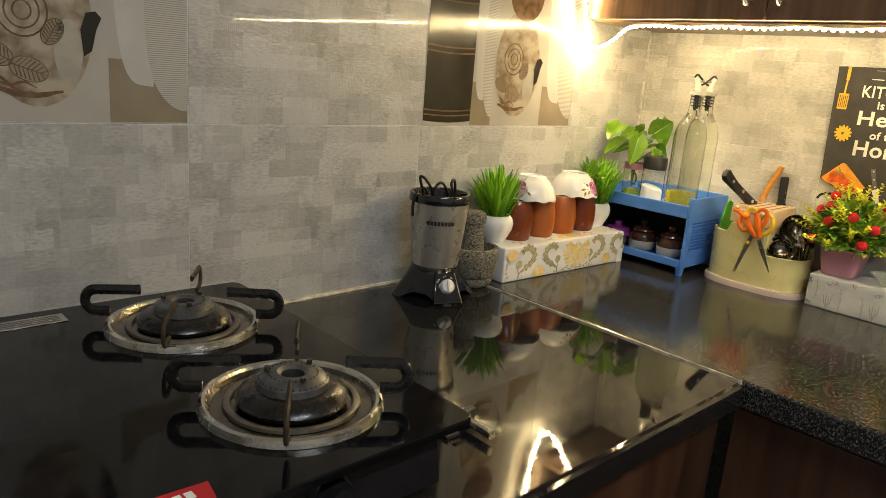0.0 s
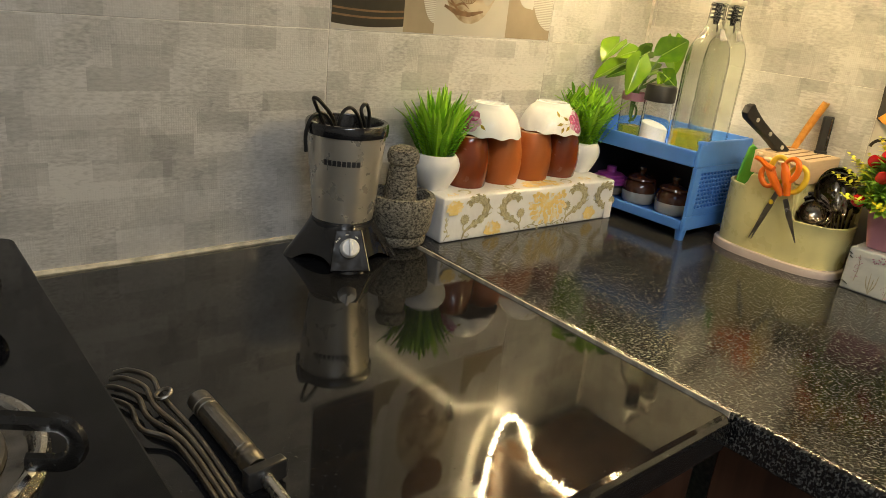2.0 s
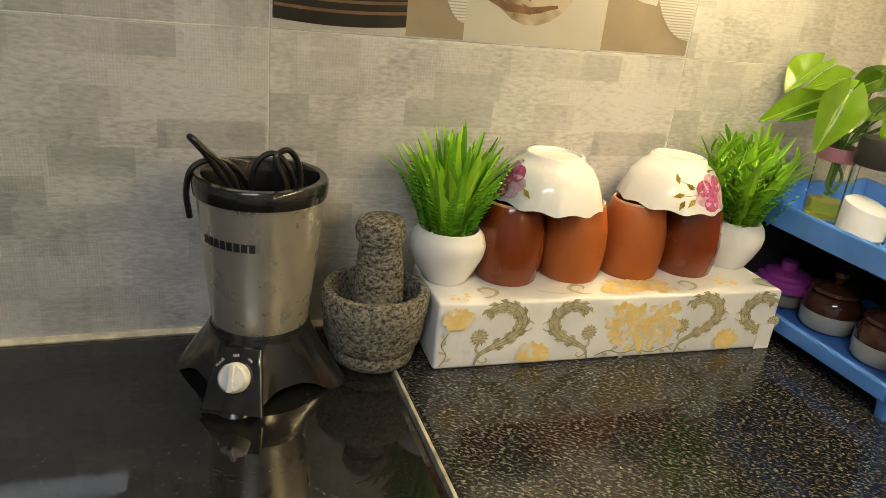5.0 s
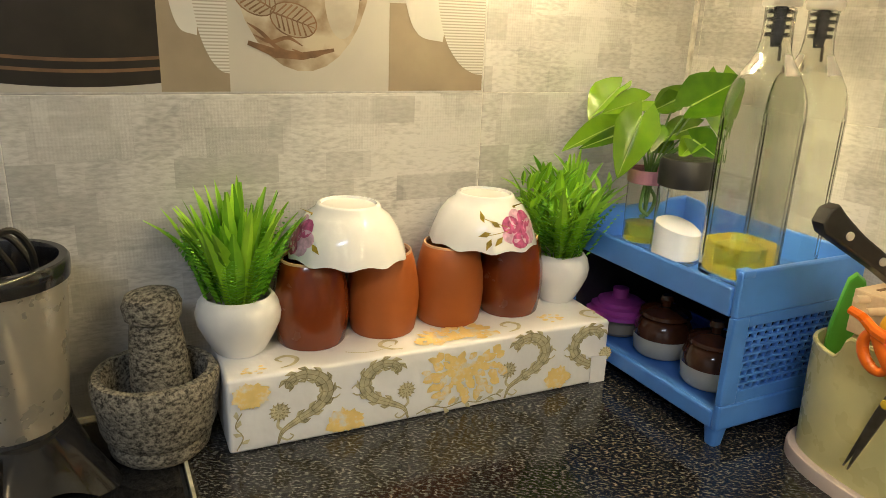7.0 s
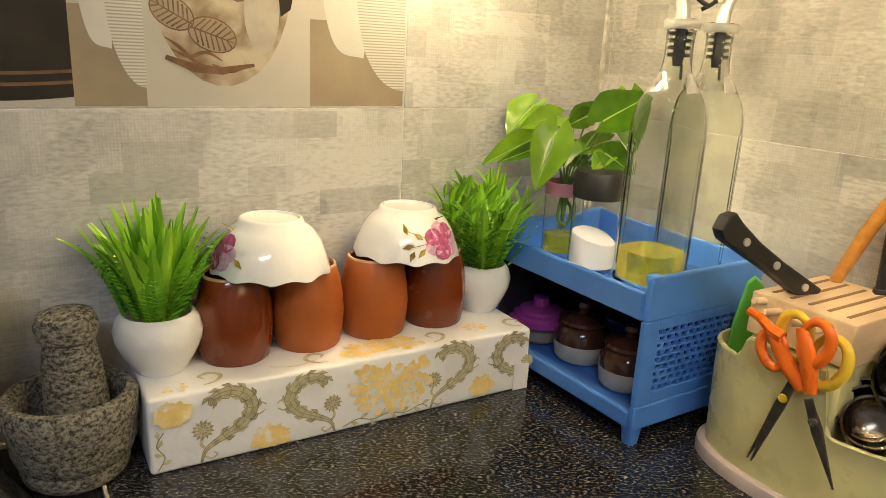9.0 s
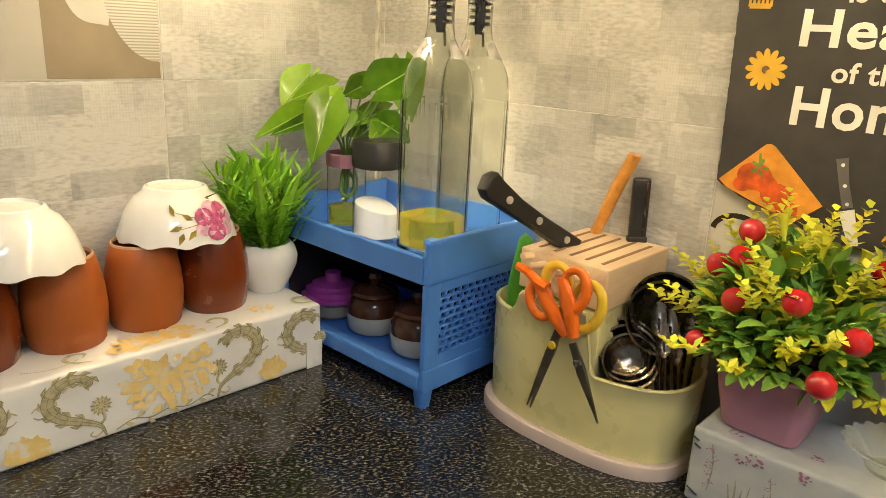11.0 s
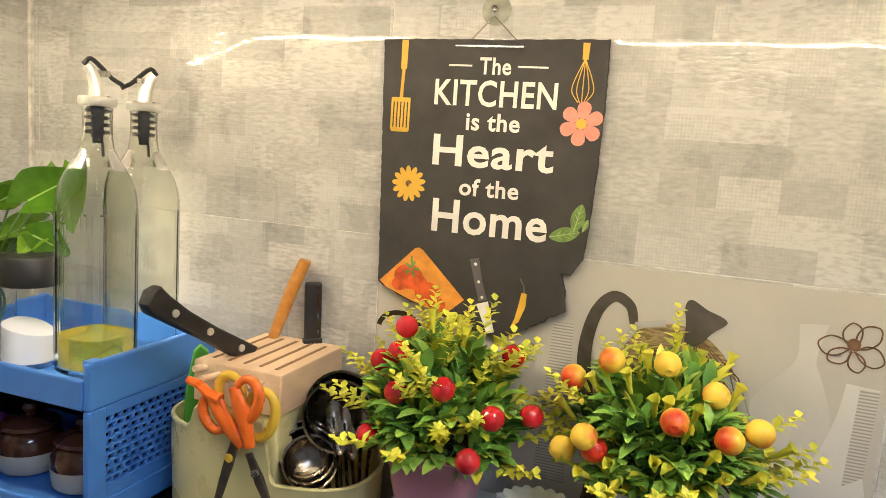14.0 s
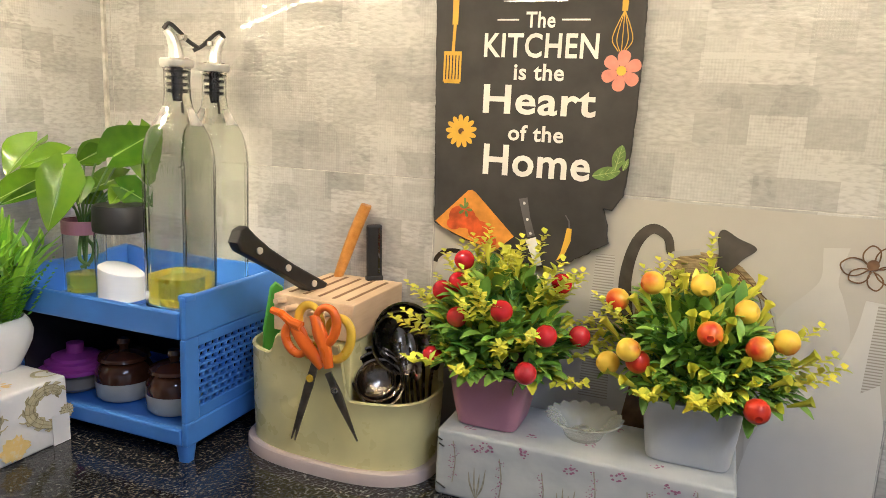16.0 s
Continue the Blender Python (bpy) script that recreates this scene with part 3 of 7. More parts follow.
# light strip: a tape with beads along the cabinet's lower edge, a sagging loop and a rise on the wall
strip = thing("light_strip", "warm white light strip sagging in a loop under the cabinet", "light strip")
run = [Vector((-0.280, -1.62 + 0.01 * i, 1.395 + 0.0012 * math.sin(i * 0.45))) for i in range(149)]
loop = spline([(-0.280, -0.14, 1.395), (-0.268, -0.108, 1.389), (-0.250, -0.066, 1.367), (-0.240, -0.032, 1.353), (-0.252, -0.018, 1.350), (-0.280, -0.018, 1.361), (-0.302, -0.022, 1.394), (-0.312, -0.022, 1.45), (-0.316, -0.020, 1.56), (-0.318, -0.018, 1.75), (-0.318, -0.016, 2.0)], 14)
way = run + loop
part("tape", tube(way, 0.0042, 6, flat=0.6), M_TAPE, strip)
beads, gone = [], 0.0
for p, q in zip(way, way[1:]):
    d = q - p
    length = d.length
    d.normalize()
    while gone < length:
        off = Vector((-0.003, 0, -0.0035)) if abs(d.z) < 0.6 else Vector((-0.001, -0.005, 0.0))
        beads.append(moved(box(-0.0024, 0.0024, -0.0024, 0.0024, -0.0016, 0.0016), Matrix.Translation(p + d * gone + off)))
        gone += 0.0148
    gone -= length
tagged(part("bead", join(*beads), M_LED, strip, "glowing warm white beads"), kind="stuff")

# assumed fixture, out of view; it gives no light, the area lamp hangs beside it
fix = thing("assumed_batten", "assumed white ceiling batten housing, out of view and unlit", "ceiling light")
part("housing", box(-2.78, -1.62, -1.77, -1.63, 2.625, 2.66, 0.006), M_WHITE, fix)

# ---- tiles ----
TW = 0.4445


def tile_mesh(w, h):
    bm = box(0, w, 0, h, -0.0014, 0.0)
    front = [e for e in bm.edges if all(v.co.z > -0.0001 for v in e.verts)]
    bmesh.ops.bevel(bm, geom=front, offset=0.0005, segments=2, affect="EDGES", profile=0.5)
    return mesh_of(bm, "tile", M_TILE)


tile_cache = {}


def tile(parent, base, u0, u1, v0, v1):
    g = 0.0004
    key = (round(u1 - u0, 4), round(v1 - v0, 4))
    if key not in tile_cache:
        tile_cache[key] = tile_mesh(key[0] - 2 * g, key[1] - 2 * g)
    ob = new("tile", tile_cache[key])
    ob.parent = parent
    ob.matrix_basis = base @ Matrix.Translation((u0 + g, v0 + g, 0))
    return ob


def printed(name, bm, material, on, lift):
    """A flat piece of the picture on a tile."""
    for v in bm.verts:
        v.co.z += lift
    return part(name, bm, material, on)


def clipped(points, u0, u1, v0, v1):
    return [(min(max(x, u0), u1), min(max(y, v0), v1)) for x, y in points]


def crockery_picture(t):
    """Printed picture: dark pot, white vases, carved jar with a spout, white vases."""
    W, H = TW - 0.003, 0.2970
    printed("picture_ground", flat([(0.002, 0.002), (W, 0.002), (W, H), (0.002, H)]), M_PR_CREAM, t, 0.0003)
    pot = [(0.002, H), (0.002, 0.014)] + [(0.002 + 0.123 * i / 10, 0.014 - 0.008 * math.sin(math.pi * (i + 3) / 16)) for i in range(11)] + [(0.125, H)]
    printed("picture_pot", flat(pot), M_PR_BLACK, t, 0.0006)
    for v in (0.024, 0.033, 0.140, 0.150, 0.232):
        printed("picture_band", ribbon([(0.003 + 0.0122 * i, v - 0.005 * math.sin(math.pi * (i + 2) / 14)) for i in range(11)], [0.0028] * 11), M_PR_GOLD, t, 0.0009)
    for a, b in ((0.125, 0.183), (0.336, W)):
        printed("picture_shadow", flat([(a, 0.002), (b, 0.002), (b, 0.085), (a, 0.085)]), M_PR_BEIGE, t, 0.0005)
        w = b - a
        def side(*pts):
            return [(q.x, q.y) for q in spline([(a + x * w, y, 0) for x, y in pts], 5)]
        one = side((0.0, H), (0.06, 0.20), (0.10, 0.13), (0.17, 0.082), (0.30, 0.056), (0.55, 0.050)) + [(a + 0.62 * w, 0.10), (a + 0.60 * w, H)]
        printed("picture_vase", flat(one), M_PR_WHITE, t, 0.0007)
        two = side((0.54, H), (0.47, 0.22), (0.45, 0.15), (0.48, 0.095), (0.57, 0.055), (0.72, 0.031), (0.88, 0.020), (1.0, 0.018)) + [(b, H)]
        printed("picture_vase", flat(two), M_PR_RIB, t, 0.0010)
    jar = ellipse(0.252, 0.125, 0.066, 0.105, 30)
    printed("picture_jar", flat(clipped(jar, 0.186, 0.33, 0.01, H)), M_PR_JAR, t, 0.0007)
    printed("picture_jar", flat(clipped(ellipse(0.262, 0.265, 0.052, 0.055, 24), 0.186, 0.33, 0.01, H)), M_PR_BROWN, t, 0.0009)
    for r in (0.010, 0.019, 0.028):
        ring = ellipse(0.238, 0.135, r, r * 1.1, 22)
        printed("picture_ring", ribbon(ring + ring[:1], [0.0022] * 23), M_PR_BROWN, t, 0.0011)
    for cx, cy, ang, k in ((0.222, 0.072, -18, 1.0), (0.224, 0.074, 152, 0.9), (0.262, 0.098, 60, 0.8)):
        ca, sa = math.cos(radians(ang)) * k, math.sin(radians(ang)) * k
        rim = [(cx + x * ca - y * sa, cy + x * sa + y * ca) for x, y in ellipse(0.021, 0, 0.022, 0.0145, 20)]
        printed("picture_leaf", flat(rim), M_PR_BEIGE, t, 0.0011)
        veins = [ribbon(rim + rim[:1], [0.0012] * 21), ribbon([(cx, cy), (cx + 0.042 * ca, cy + 0.042 * sa)], [0.0016, 0.0008])]
        for i in range(7):
            for sd in (1, -1):
                x0 = 0.004 + 0.005 * i
                x1, y1 = x0 + 0.007, sd * 0.0125 * math.sqrt(max(0.05, 1 - ((x0 + 0.007 - 0.021) / 0.022) ** 2))
                veins.append(ribbon([(cx + x0 * ca, cy + x0 * sa), (cx + x1 * ca - y1 * sa, cy + x1 * sa + y1 * ca)], [0.0010, 0.0017]))
        printed("picture_vein", join(*veins), M_PR_BROWN, t, 0.0013)
    for pts in (((0.205, 0.052), (0.220, 0.046), (0.236, 0.050), (0.250, 0.043)), ((0.200, 0.062), (0.212, 0.054), (0.228, 0.040), (0.246, 0.036)), ((0.240, 0.040), (0.258, 0.034), (0.278, 0.041))):
        way_c = [(q.x, q.y) for q in spline([(x, y, 0) for x, y in pts], 5)]
        printed("picture_carving", ribbon(way_c, [0.0008 + 0.0028 * math.sin(math.pi * i / (len(way_c) - 1)) for i in range(len(way_c))]), M_PR_BROWN, t, 0.0010)
    printed("picture_jar", flat(ellipse(0.288, 0.090, 0.017, 0.040, 22)), M_PR_PALE, t, 0.0011)
    printed("picture_spout", flat([(0.306, 0.085), (0.316, 0.092), (0.322, 0.118), (0.329, 0.134), (0.322, 0.142), (0.310, 0.139), (0.303, 0.118)]), M_PR_BLACK, t, 0.0013)
    printed("picture_leg", ribbon([(0.20, 0.045), (0.225, 0.036), (0.25, 0.034), (0.28, 0.040)], [0.004, 0.008, 0.007, 0.003]), M_PR_BROWN, t, 0.0012)


def kettle_picture(t, u, v):
    """Printed picture: cup, woven kettle, white vases and a drawn flower; u, v: the tile's lower left."""
    def P(*pts):
        return [(a - u, b - v) for a, b in pts]
    W, H = TW - 0.003, 0.287
    printed("picture_ground", flat([(0.002, 0.002), (W, 0.002), (W, H), (0.002, H)]), M_PR_GROUND, t, 0.0003)
    printed("picture_shadow", flat(P((0.46, 0.875), (0.70, 0.875), (0.70, 0.99), (0.60, 1.03), (0.46, 1.03))), M_PR_VASE, t, 0.0005)
    printed("picture_cup", flat(P(*ellipse(0.480, 1.060, 0.020, 0.018, 18))), M_PR_WHITE, t, 0.0007)
    printed("picture_cup", ribbon(P(*ellipse(0.482, 1.070, 0.022, 0.016, 14, 20, 175)), [0.005] * 15), M_PR_BLACK, t, 0.0009)
    printed("picture_vase", flat(P((0.625, 0.95), (0.655, 0.95), (0.650, 1.10), (0.632, 1.10))), M_PR_RIB, t, 0.0007)
    printed("picture_kettle", flat(P(*ellipse(0.735, 1.035, 0.062, 0.078, 30))), M_PR_KETTLE, t, 0.0008)
    printed("picture_base", flat(P((0.665, 0.90), (0.735, 0.90), (0.735, 1.00), (0.72, 1.02), (0.68, 1.0))), M_PR_BROWN, t, 0.0010)
    for i in range(9):
        a = 0.742 + 0.006 * i
        printed("picture_weave", ribbon(P((0.752, 1.108), (a, 1.075), (a + 0.012 * (i - 3) / 5, 1.045)), [0.0008, 0.0013, 0.001]), M_PR_BROWN, t, 0.0012)
    grip = spline([(0.668, 1.03, 0), (0.662, 1.075, 0), (0.668, 1.112, 0), (0.682, 1.130, 0), (0.697, 1.124, 0), (0.702, 1.108, 0)], 6)
    printed("picture_handle", ribbon(P(*[(q.x, q.y) for q in grip]), [0.0135 - 0.0002 * i for i in range(len(grip))]), M_PR_DARK, t, 0.0012)
    printed("picture_rim", ribbon(P((0.688, 1.05), (0.690, 1.085), (0.705, 1.108), (0.728, 1.113)), [0.006] * 4), M_PR_GREY, t, 0.0013)
    printed("picture_arm", ribbon(P((0.775, 1.08), (0.795, 1.06), (0.80, 1.03)), [0.006, 0.010, 0.008]), M_PR_GREY, t, 0.0012)
    def curve(*pts):
        return [(q.x, q.y) for q in spline([(x, y, 0) for x, y in pts], 5)]
    printed("picture_spout", flat(P(*curve((0.744, 1.100), (0.751, 1.096), (0.758, 1.100), (0.766, 1.110), (0.776, 1.119), (0.773, 1.124), (0.760, 1.129), (0.747, 1.136), (0.742, 1.130), (0.744, 1.115), (0.744, 1.101)))), M_PR_DARK, t, 0.0014)
    right = curve((0.851, 1.130), (0.8455, 1.101), (0.851, 1.085), (0.859, 1.062), (0.863, 1.035), (0.862, 1.000), (0.850, 0.940), (0.842, 0.880))
    left = curve((0.792, 0.880), (0.787, 0.930), (0.785, 0.976), (0.787, 1.011), (0.795, 1.043), (0.8076, 1.069), (0.822, 1.085), (0.8316, 1.101), (0.830, 1.128))
    printed("picture_vase", flat(P(*right, *left)), M_PR_VASE, t, 0.0007)
    left = curve((0.780, 0.876), (0.793, 0.940), (0.812, 0.971), (0.827, 0.989), (0.843, 1.005), (0.8556, 1.024), (0.865, 1.056), (0.869, 1.085))
    printed("picture_vase", flat(P(*left, (0.893, 1.083), (0.890, 1.010), (0.8985, 0.970), (0.8985, 0.876))), M_PR_VASE_WHITE, t, 0.0010)
    printed("picture_ribs", flat(P((0.879, 1.082), (0.893, 1.082), (0.890, 1.010), (0.876, 1.000))), M_PR_RIB, t, 0.0012)
    for turn, k, bend in ((165, 1.0, 0.3), (100, 0.85, -0.2), (40, 1.0, 0.25), (-15, 0.95, -0.3), (-80, 0.75, 0.2), (215, 0.8, -0.2)):
        ca, sa = math.cos(radians(turn)) * k, math.sin(radians(turn)) * k
        loop_p = curve(*[(0.870 + x * ca - (y + bend * x * 0.4) * sa, 1.113 + x * sa + (y + bend * x * 0.4) * ca) for x, y in ((0.002, 0.0), (0.009, 0.0075), (0.018, 0.0085), (0.025, 0.001), (0.019, -0.0065), (0.009, -0.0060), (0.002, -0.001))])
        printed("picture_petal", ribbon(P(*loop_p), [0.0013] * len(loop_p)), M_PR_BROWN, t, 0.0013)
    printed("picture_heart", flat(P(*ellipse(0.870, 1.117, 0.005, 0.005, 12))), M_PR_BROWN, t, 0.0014)


for row, (v0, v1) in enumerate(((0.87, 1.17), (1.17, 1.47), (1.47, 1.77), (1.77, 2.07))):
    u1 = -0.287 + TW
    i = 0
    while u1 > XW + 0.3:
        u0 = u1 - TW
        t = tile(wall_a, ON_A, u0, min(u1, -0.0005), v0, v1)
        if row == 1 and i in (1, 3):
            crockery_picture(t)
        u1, i = u0, i + 1
for row, (v0, v1) in enumerate(((0.87, 1.16), (1.16, 1.46))):
    u0, i = 0.0115, 0
    tile(wall_b, ON_B, 0.0005, u0, v0, v1)
    while u0 < 2.6:
        t = tile(wall_b, ON_B, u0, u0 + TW, v0, v1)
        if row == 0 and i == 1:
            kettle_picture(t, u0, v0)
        u0, i = u0 + TW, i + 1


# ---- hob ----
def u_bar(r_in, r_out, z0, z1, w):
    """A bent flat bar standing in a radial plane: along, up round the end, and back."""
    h = (z1 - z0) / 2
    pts = [(r_in + 0.036, 0, z0)] + [(r_out - h + h * math.sin(radians(a)), 0, z0 + h - h * math.cos(radians(a))) for a in range(0, 181, 15)] + [(r_in, 0, z1 + 0.001)]
    return tube(pts, w * 0.62, 8, flat=1.6)


def gas_burner(x, y, hob):
    """Drip pan with ring, burner with a pierced head, four pan supports."""
    z = 0.0
    at = Matrix.Translation((x, y, z)) @ Matrix.Diagonal((0.94, 0.94, 1, 1))
    b = part("burner", lathe([(0.0, 0.004), (0.054, 0.004), (0.057, 0.009), (0.053, 0.015), (0.042, 0.019), (0.036, 0.020), (0.0, 0.020)], 40), M_IRON, hob, "soot-black burner", at)
    part("drip_pan", lathe([(0.050, 0.0015), (0.080, 0.0015), (0.0835, 0.0050)], 56), M_STEEL_DARK, b, "brown stained steel drip pan")
    part("pan_ring", lathe([(0.0830, 0.0045), (0.0848, 0.0078), (0.0880, 0.0090), (0.0912, 0.0075), (0.0930, 0.0005)], 64), M_STEEL, b, "shiny steel ring")
    part("inner_ring", lathe([(0.0600, 0.002), (0.0615, 0.0052), (0.0650, 0.0060), (0.0680, 0.0050), (0.0690, 0.002)], 48), M_DULL, b)
    part("burner_head", lathe([(0.012, 0.016), (0.012, 0.030), (0.016, 0.033), (0.029, 0.0315), (0.036, 0.026), (0.037, 0.020), (0.034, 0.018)], 40), M_BURNER, b, "grey cast burner head")
    holes = []
    for r, zz, n in ((0.0335, 0.0279, 36), (0.0245, 0.0323, 28)):
        for i in range(n):
            a = 2 * math.pi * i / n
            holes.append(moved(lathe([(0.0, 0.0004), (0.0011, 0.0003), (0.0011, -0.0012)], 6), Matrix.Translation((r * math.cos(a), r * math.sin(a), zz))))
    tagged(part("flame_hole", join(*holes), M_BLACK_MATT, b), kind="stuff")
    for a in (20, 140, 260):
        part("stud", moved(lathe([(0.0, 0.0), (0.0028, 0.0), (0.0028, -0.006)], 10), Matrix.Translation((0.026 * math.cos(radians(a)), 0.026 * math.sin(radians(a)), 0.0365))), M_STEEL_DARK, b)
    for k, a in enumerate((-34, 56, 146, 236)):
        m = M_IRON if k in (0, 2) else M_RUST
        part("pan_support", moved(u_bar(0.052, 0.117, 0.016, 0.042, 0.0062 if k in (0, 2) else 0.0042), Matrix.Rotation(radians(a), 4, "Z")), m, b)
    return b


HZ = 0.957
hob = thing("gas_hob", "black glass gas hob with steel drip pans and iron pan supports", "gas hob", Matrix.Translation((0, 0, HZ)))
outline = []
for cx, cy, a0 in ((-1.165, -0.115, 0), (-1.845, -0.115, 90), (-1.845, -0.575, 180), (-1.165, -0.575, 270)):
    outline += [(cx + 0.015 * math.cos(radians(a0 + 18 * i)), cy + 0.015 * math.sin(radians(a0 + 18 * i))) for i in range(6)]
part("glass_top", prism(outline, -0.008, 0.0, 0.0015), M_GLASSTOP, hob)
part("body", box(-1.80, -1.185, -0.555, -0.14, -0.066, -0.0085, 0.004), M_BLACK_MATT, hob)
part("front_panel", moved(box(-1.80, -1.18, -0.003, 0.0, -0.060, 0.0), Matrix.Translation((0, -0.560, -0.009)) @ Matrix.Rotation(radians(-12), 4, "X")), M_BLACK, hob)
for x in (-1.76, -1.23):
    for y in (-0.52, -0.18):
        part("foot", moved(lathe([(0.0, 0.0), (0.014, 0.0), (0.012, 0.024), (0.0, 0.024)], 16), Matrix.Translation((x, y, CT - HZ))), M_BLACK_MATT, hob)
for x, y in ((-1.281, -0.469), (-1.283, -0.228), (-1.686, -0.469), (-1.688, -0.228)):
    gas_burner(x, y, hob)
for i, x in enumerate((-1.30, -1.42, -1.56, -1.68)):
    part("knob", moved(lathe([(0.0, 0.022), (0.015, 0.021), (0.017, 0.002), (0.019, 0.0)], 24), Matrix.Translation((x, -0.566, -0.038)) @ Matrix.Rotation(radians(90), 4, "X")), M_BLACK, hob)
part("badge", prism([(-1.488, -0.570), (-1.406, -0.570), (-1.402, -0.547), (-1.484, -0.543)], 0.0002, 0.0010), M_RED_LOGO, hob, "red enamel badge")
bars = [box(-1.478 + 0.009 * i, -1.4715 + 0.009 * i, -0.562, -0.5525, 0.0011, 0.0014) for i in range(7)]
tagged(part("badge_mark", join(*bars), M_PAINT_WHITE, hob), kind="stuff")
part("rating_plate", prism([(-1.480, -0.150), (-1.388, -0.150), (-1.388, -0.122), (-1.480, -0.122)], 0.0002, 0.0008), M_STEEL, hob, "small metal rating plate")
tagged(part("plate_mark", join(*[box(-1.474, -1.394, -0.1455 + 0.0055 * i, -0.1435 + 0.0055 * i, 0.0009, 0.0011) for i in range(4)]), M_PAINT_GREY, hob), kind="stuff")

# ---- lighter and wire tongs beside the hob ----
LZ = CT + 0.0105
lighter = thing("gas_lighter", "steel tube gas lighter with a black guard lying on the worktop", "gas lighter")
d0, d1 = Vector((-1.060, -0.362, LZ)), Vector((-1.058, -0.476, LZ))
way_l = [d0 + (d1 - d0) * k for k in (0, 0.012, 0.13, 0.135, 0.155, 0.16, 0.19, 0.195, 0.215, 0.22, 0.8, 0.81, 0.86, 0.87, 0.92, 0.93, 1.0)]
part("barrel", tube(way_l, [0.0080, 0.0100, 0.0102, 0.0092, 0.0092, 0.0102, 0.0102, 0.0092, 0.0092, 0.0102, 0.0102, 0.0094, 0.0094, 0.0102, 0.0102, 0.0094, 0.0090], 20), M_DULL, lighter)
part("guard", moved(box(-0.017, 0.017, -0.005, 0.005, -0.008, 0.010, 0.002), Matrix.Translation((-1.056, -0.484, LZ)) @ Matrix.Rotation(radians(6), 4, "Z")), M_BLACK_MATT, lighter)
part("rod", tube([(-1.057, -0.486, LZ), (-1.058, -0.532, LZ)], 0.0055, 14), M_STEEL, lighter)
tongs = thing("wire_tongs", "worn steel wire tongs with bent tines on the worktop", "tongs")
tz = CT + 0.0036
for i, (ex, ey) in enumerate(((-1.107, -0.281), (-1.113, -0.291), (-1.124, -0.302), (-1.131, -0.326))):
    jx, jy = -1.083 - 0.010 * i, -0.312 - 0.013 * i
    pts = [(ex, ey, tz + 0.005), ((ex + jx) / 2, (ey + jy) / 2 + 0.008, tz + 0.008), (jx, jy, tz + 0.009), (jx - 0.001, jy - 0.030, tz + 0.006), (-1.078 - 0.006 * i, -0.41, tz + 0.003), (-1.079 - 0.005 * i, -0.50, tz)]
    part("wire", tube(spline(pts, 6), 0.0024, 9), M_DULL, tongs)
part("collar", tube([(-1.084 + 0.0065 * math.cos(a * math.pi / 8), -0.345 + 0.0065 * math.sin(a * math.pi / 8), tz + 0.0105 + 0.002 * math.cos(a * math.pi / 8)) for a in range(16)], 0.0019, 7, True), M_DULL, tongs)


# ---- lettering ----
def words(name, text, width, height, material, parent, at, bold=0.012, space=1.0):
    """Built-in font, fitted to a width and height and centred on the local origin."""
    cu = bpy.data.curves.new(name, "FONT")
    cu.body, cu.offset, cu.space_character = text, bold, space
    cu.resolution_u = 3
    ob = new(name, cu)
    me = bpy.data.meshes.new_from_object(ob)
    bpy.data.objects.remove(ob)
    xs, ys = [v.co.x for v in me.vertices], [v.co.y for v in me.vertices]
    cx, cy = (min(xs) + max(xs)) / 2, (min(ys) + max(ys)) / 2
    sx, sy = width / (max(xs) - min(xs)), height / (max(ys) - min(ys))
    for v in me.vertices:
        v.co = Vector(((v.co.x - cx) * sx, (v.co.y - cy) * sy, 0))
    me.materials.clear()
    me.materials.append(material)
    o = new(name, me)
    o.parent = parent
    o.matrix_basis = at
    return o


# ---- mixer ----
mixer = thing("mixer_grinder", "silver mixer grinder with black base, cord stuffed in its top", "mixer", Matrix.Translation((-0.745, -0.082, CT)))
part("body", lathe([(0.034, 0.040), (0.0405, 0.046), (0.0425, 0.060), (0.046, 0.095), (0.0500, 0.135), (0.0525, 0.165), (0.0530, 0.178)], 56), M_SILVER, mixer)
part("rim", lathe([(0.0525, 0.174), (0.0555, 0.175), (0.0562, 0.180), (0.0562, 0.188), (0.0545, 0.1905), (0.0490, 0.1905), (0.0475, 0.187), (0.0460, 0.150), (0.040, 0.120), (0.0, 0.118)], 56), M_BLACK, mixer, "glossy black rim and well")
verts, faces, N, R = [], [], 96, 9
face_dir = math.atan2(-0.058, -0.024)
for j in range(R + 1):
    t = j / R
    for i in range(N):
        a = 2 * math.pi * i / N
        f = math.cos(2 * (a - face_dir)) ** 2
        lobe = f ** 1.6
        r_out = 0.057 + 0.024 * lobe
        low = 0.013 * (1 - min(1.0, lobe * 1.7)) ** 0.7
        z = 0.058 - (0.058 - low) * t
        verts.append(((0.0425 + (r_out - 0.0425) * t ** 1.15) * math.cos(a), (0.0425 + (r_out - 0.0425) * t ** 1.15) * math.sin(a), z))
for j in range(R):
    for i in range(N):
        faces.append((j * N + i, (j + 1) * N + i, (j + 1) * N + (i + 1) % N, j * N + (i + 1) % N))
base = raw(verts, faces)
bmesh.ops.recalc_face_normals(base, faces=base.faces)
part("base", base, M_BLACK, mixer, "glossy black base with splayed feet")
part("underside", lathe([(0.0, 0.024), (0.048, 0.024), (0.044, 0.055)], 40), M_BLACK_MATT, mixer)
fd = Vector((math.cos(face_dir), math.sin(face_dir), 0))
panel = Matrix.Translation(fd * 0.0635 + Vector((0, 0, 0.030))) @ Matrix.Rotation(face_dir + math.pi / 2, 4, "Z") @ Matrix.Rotation(radians(62), 4, "X")
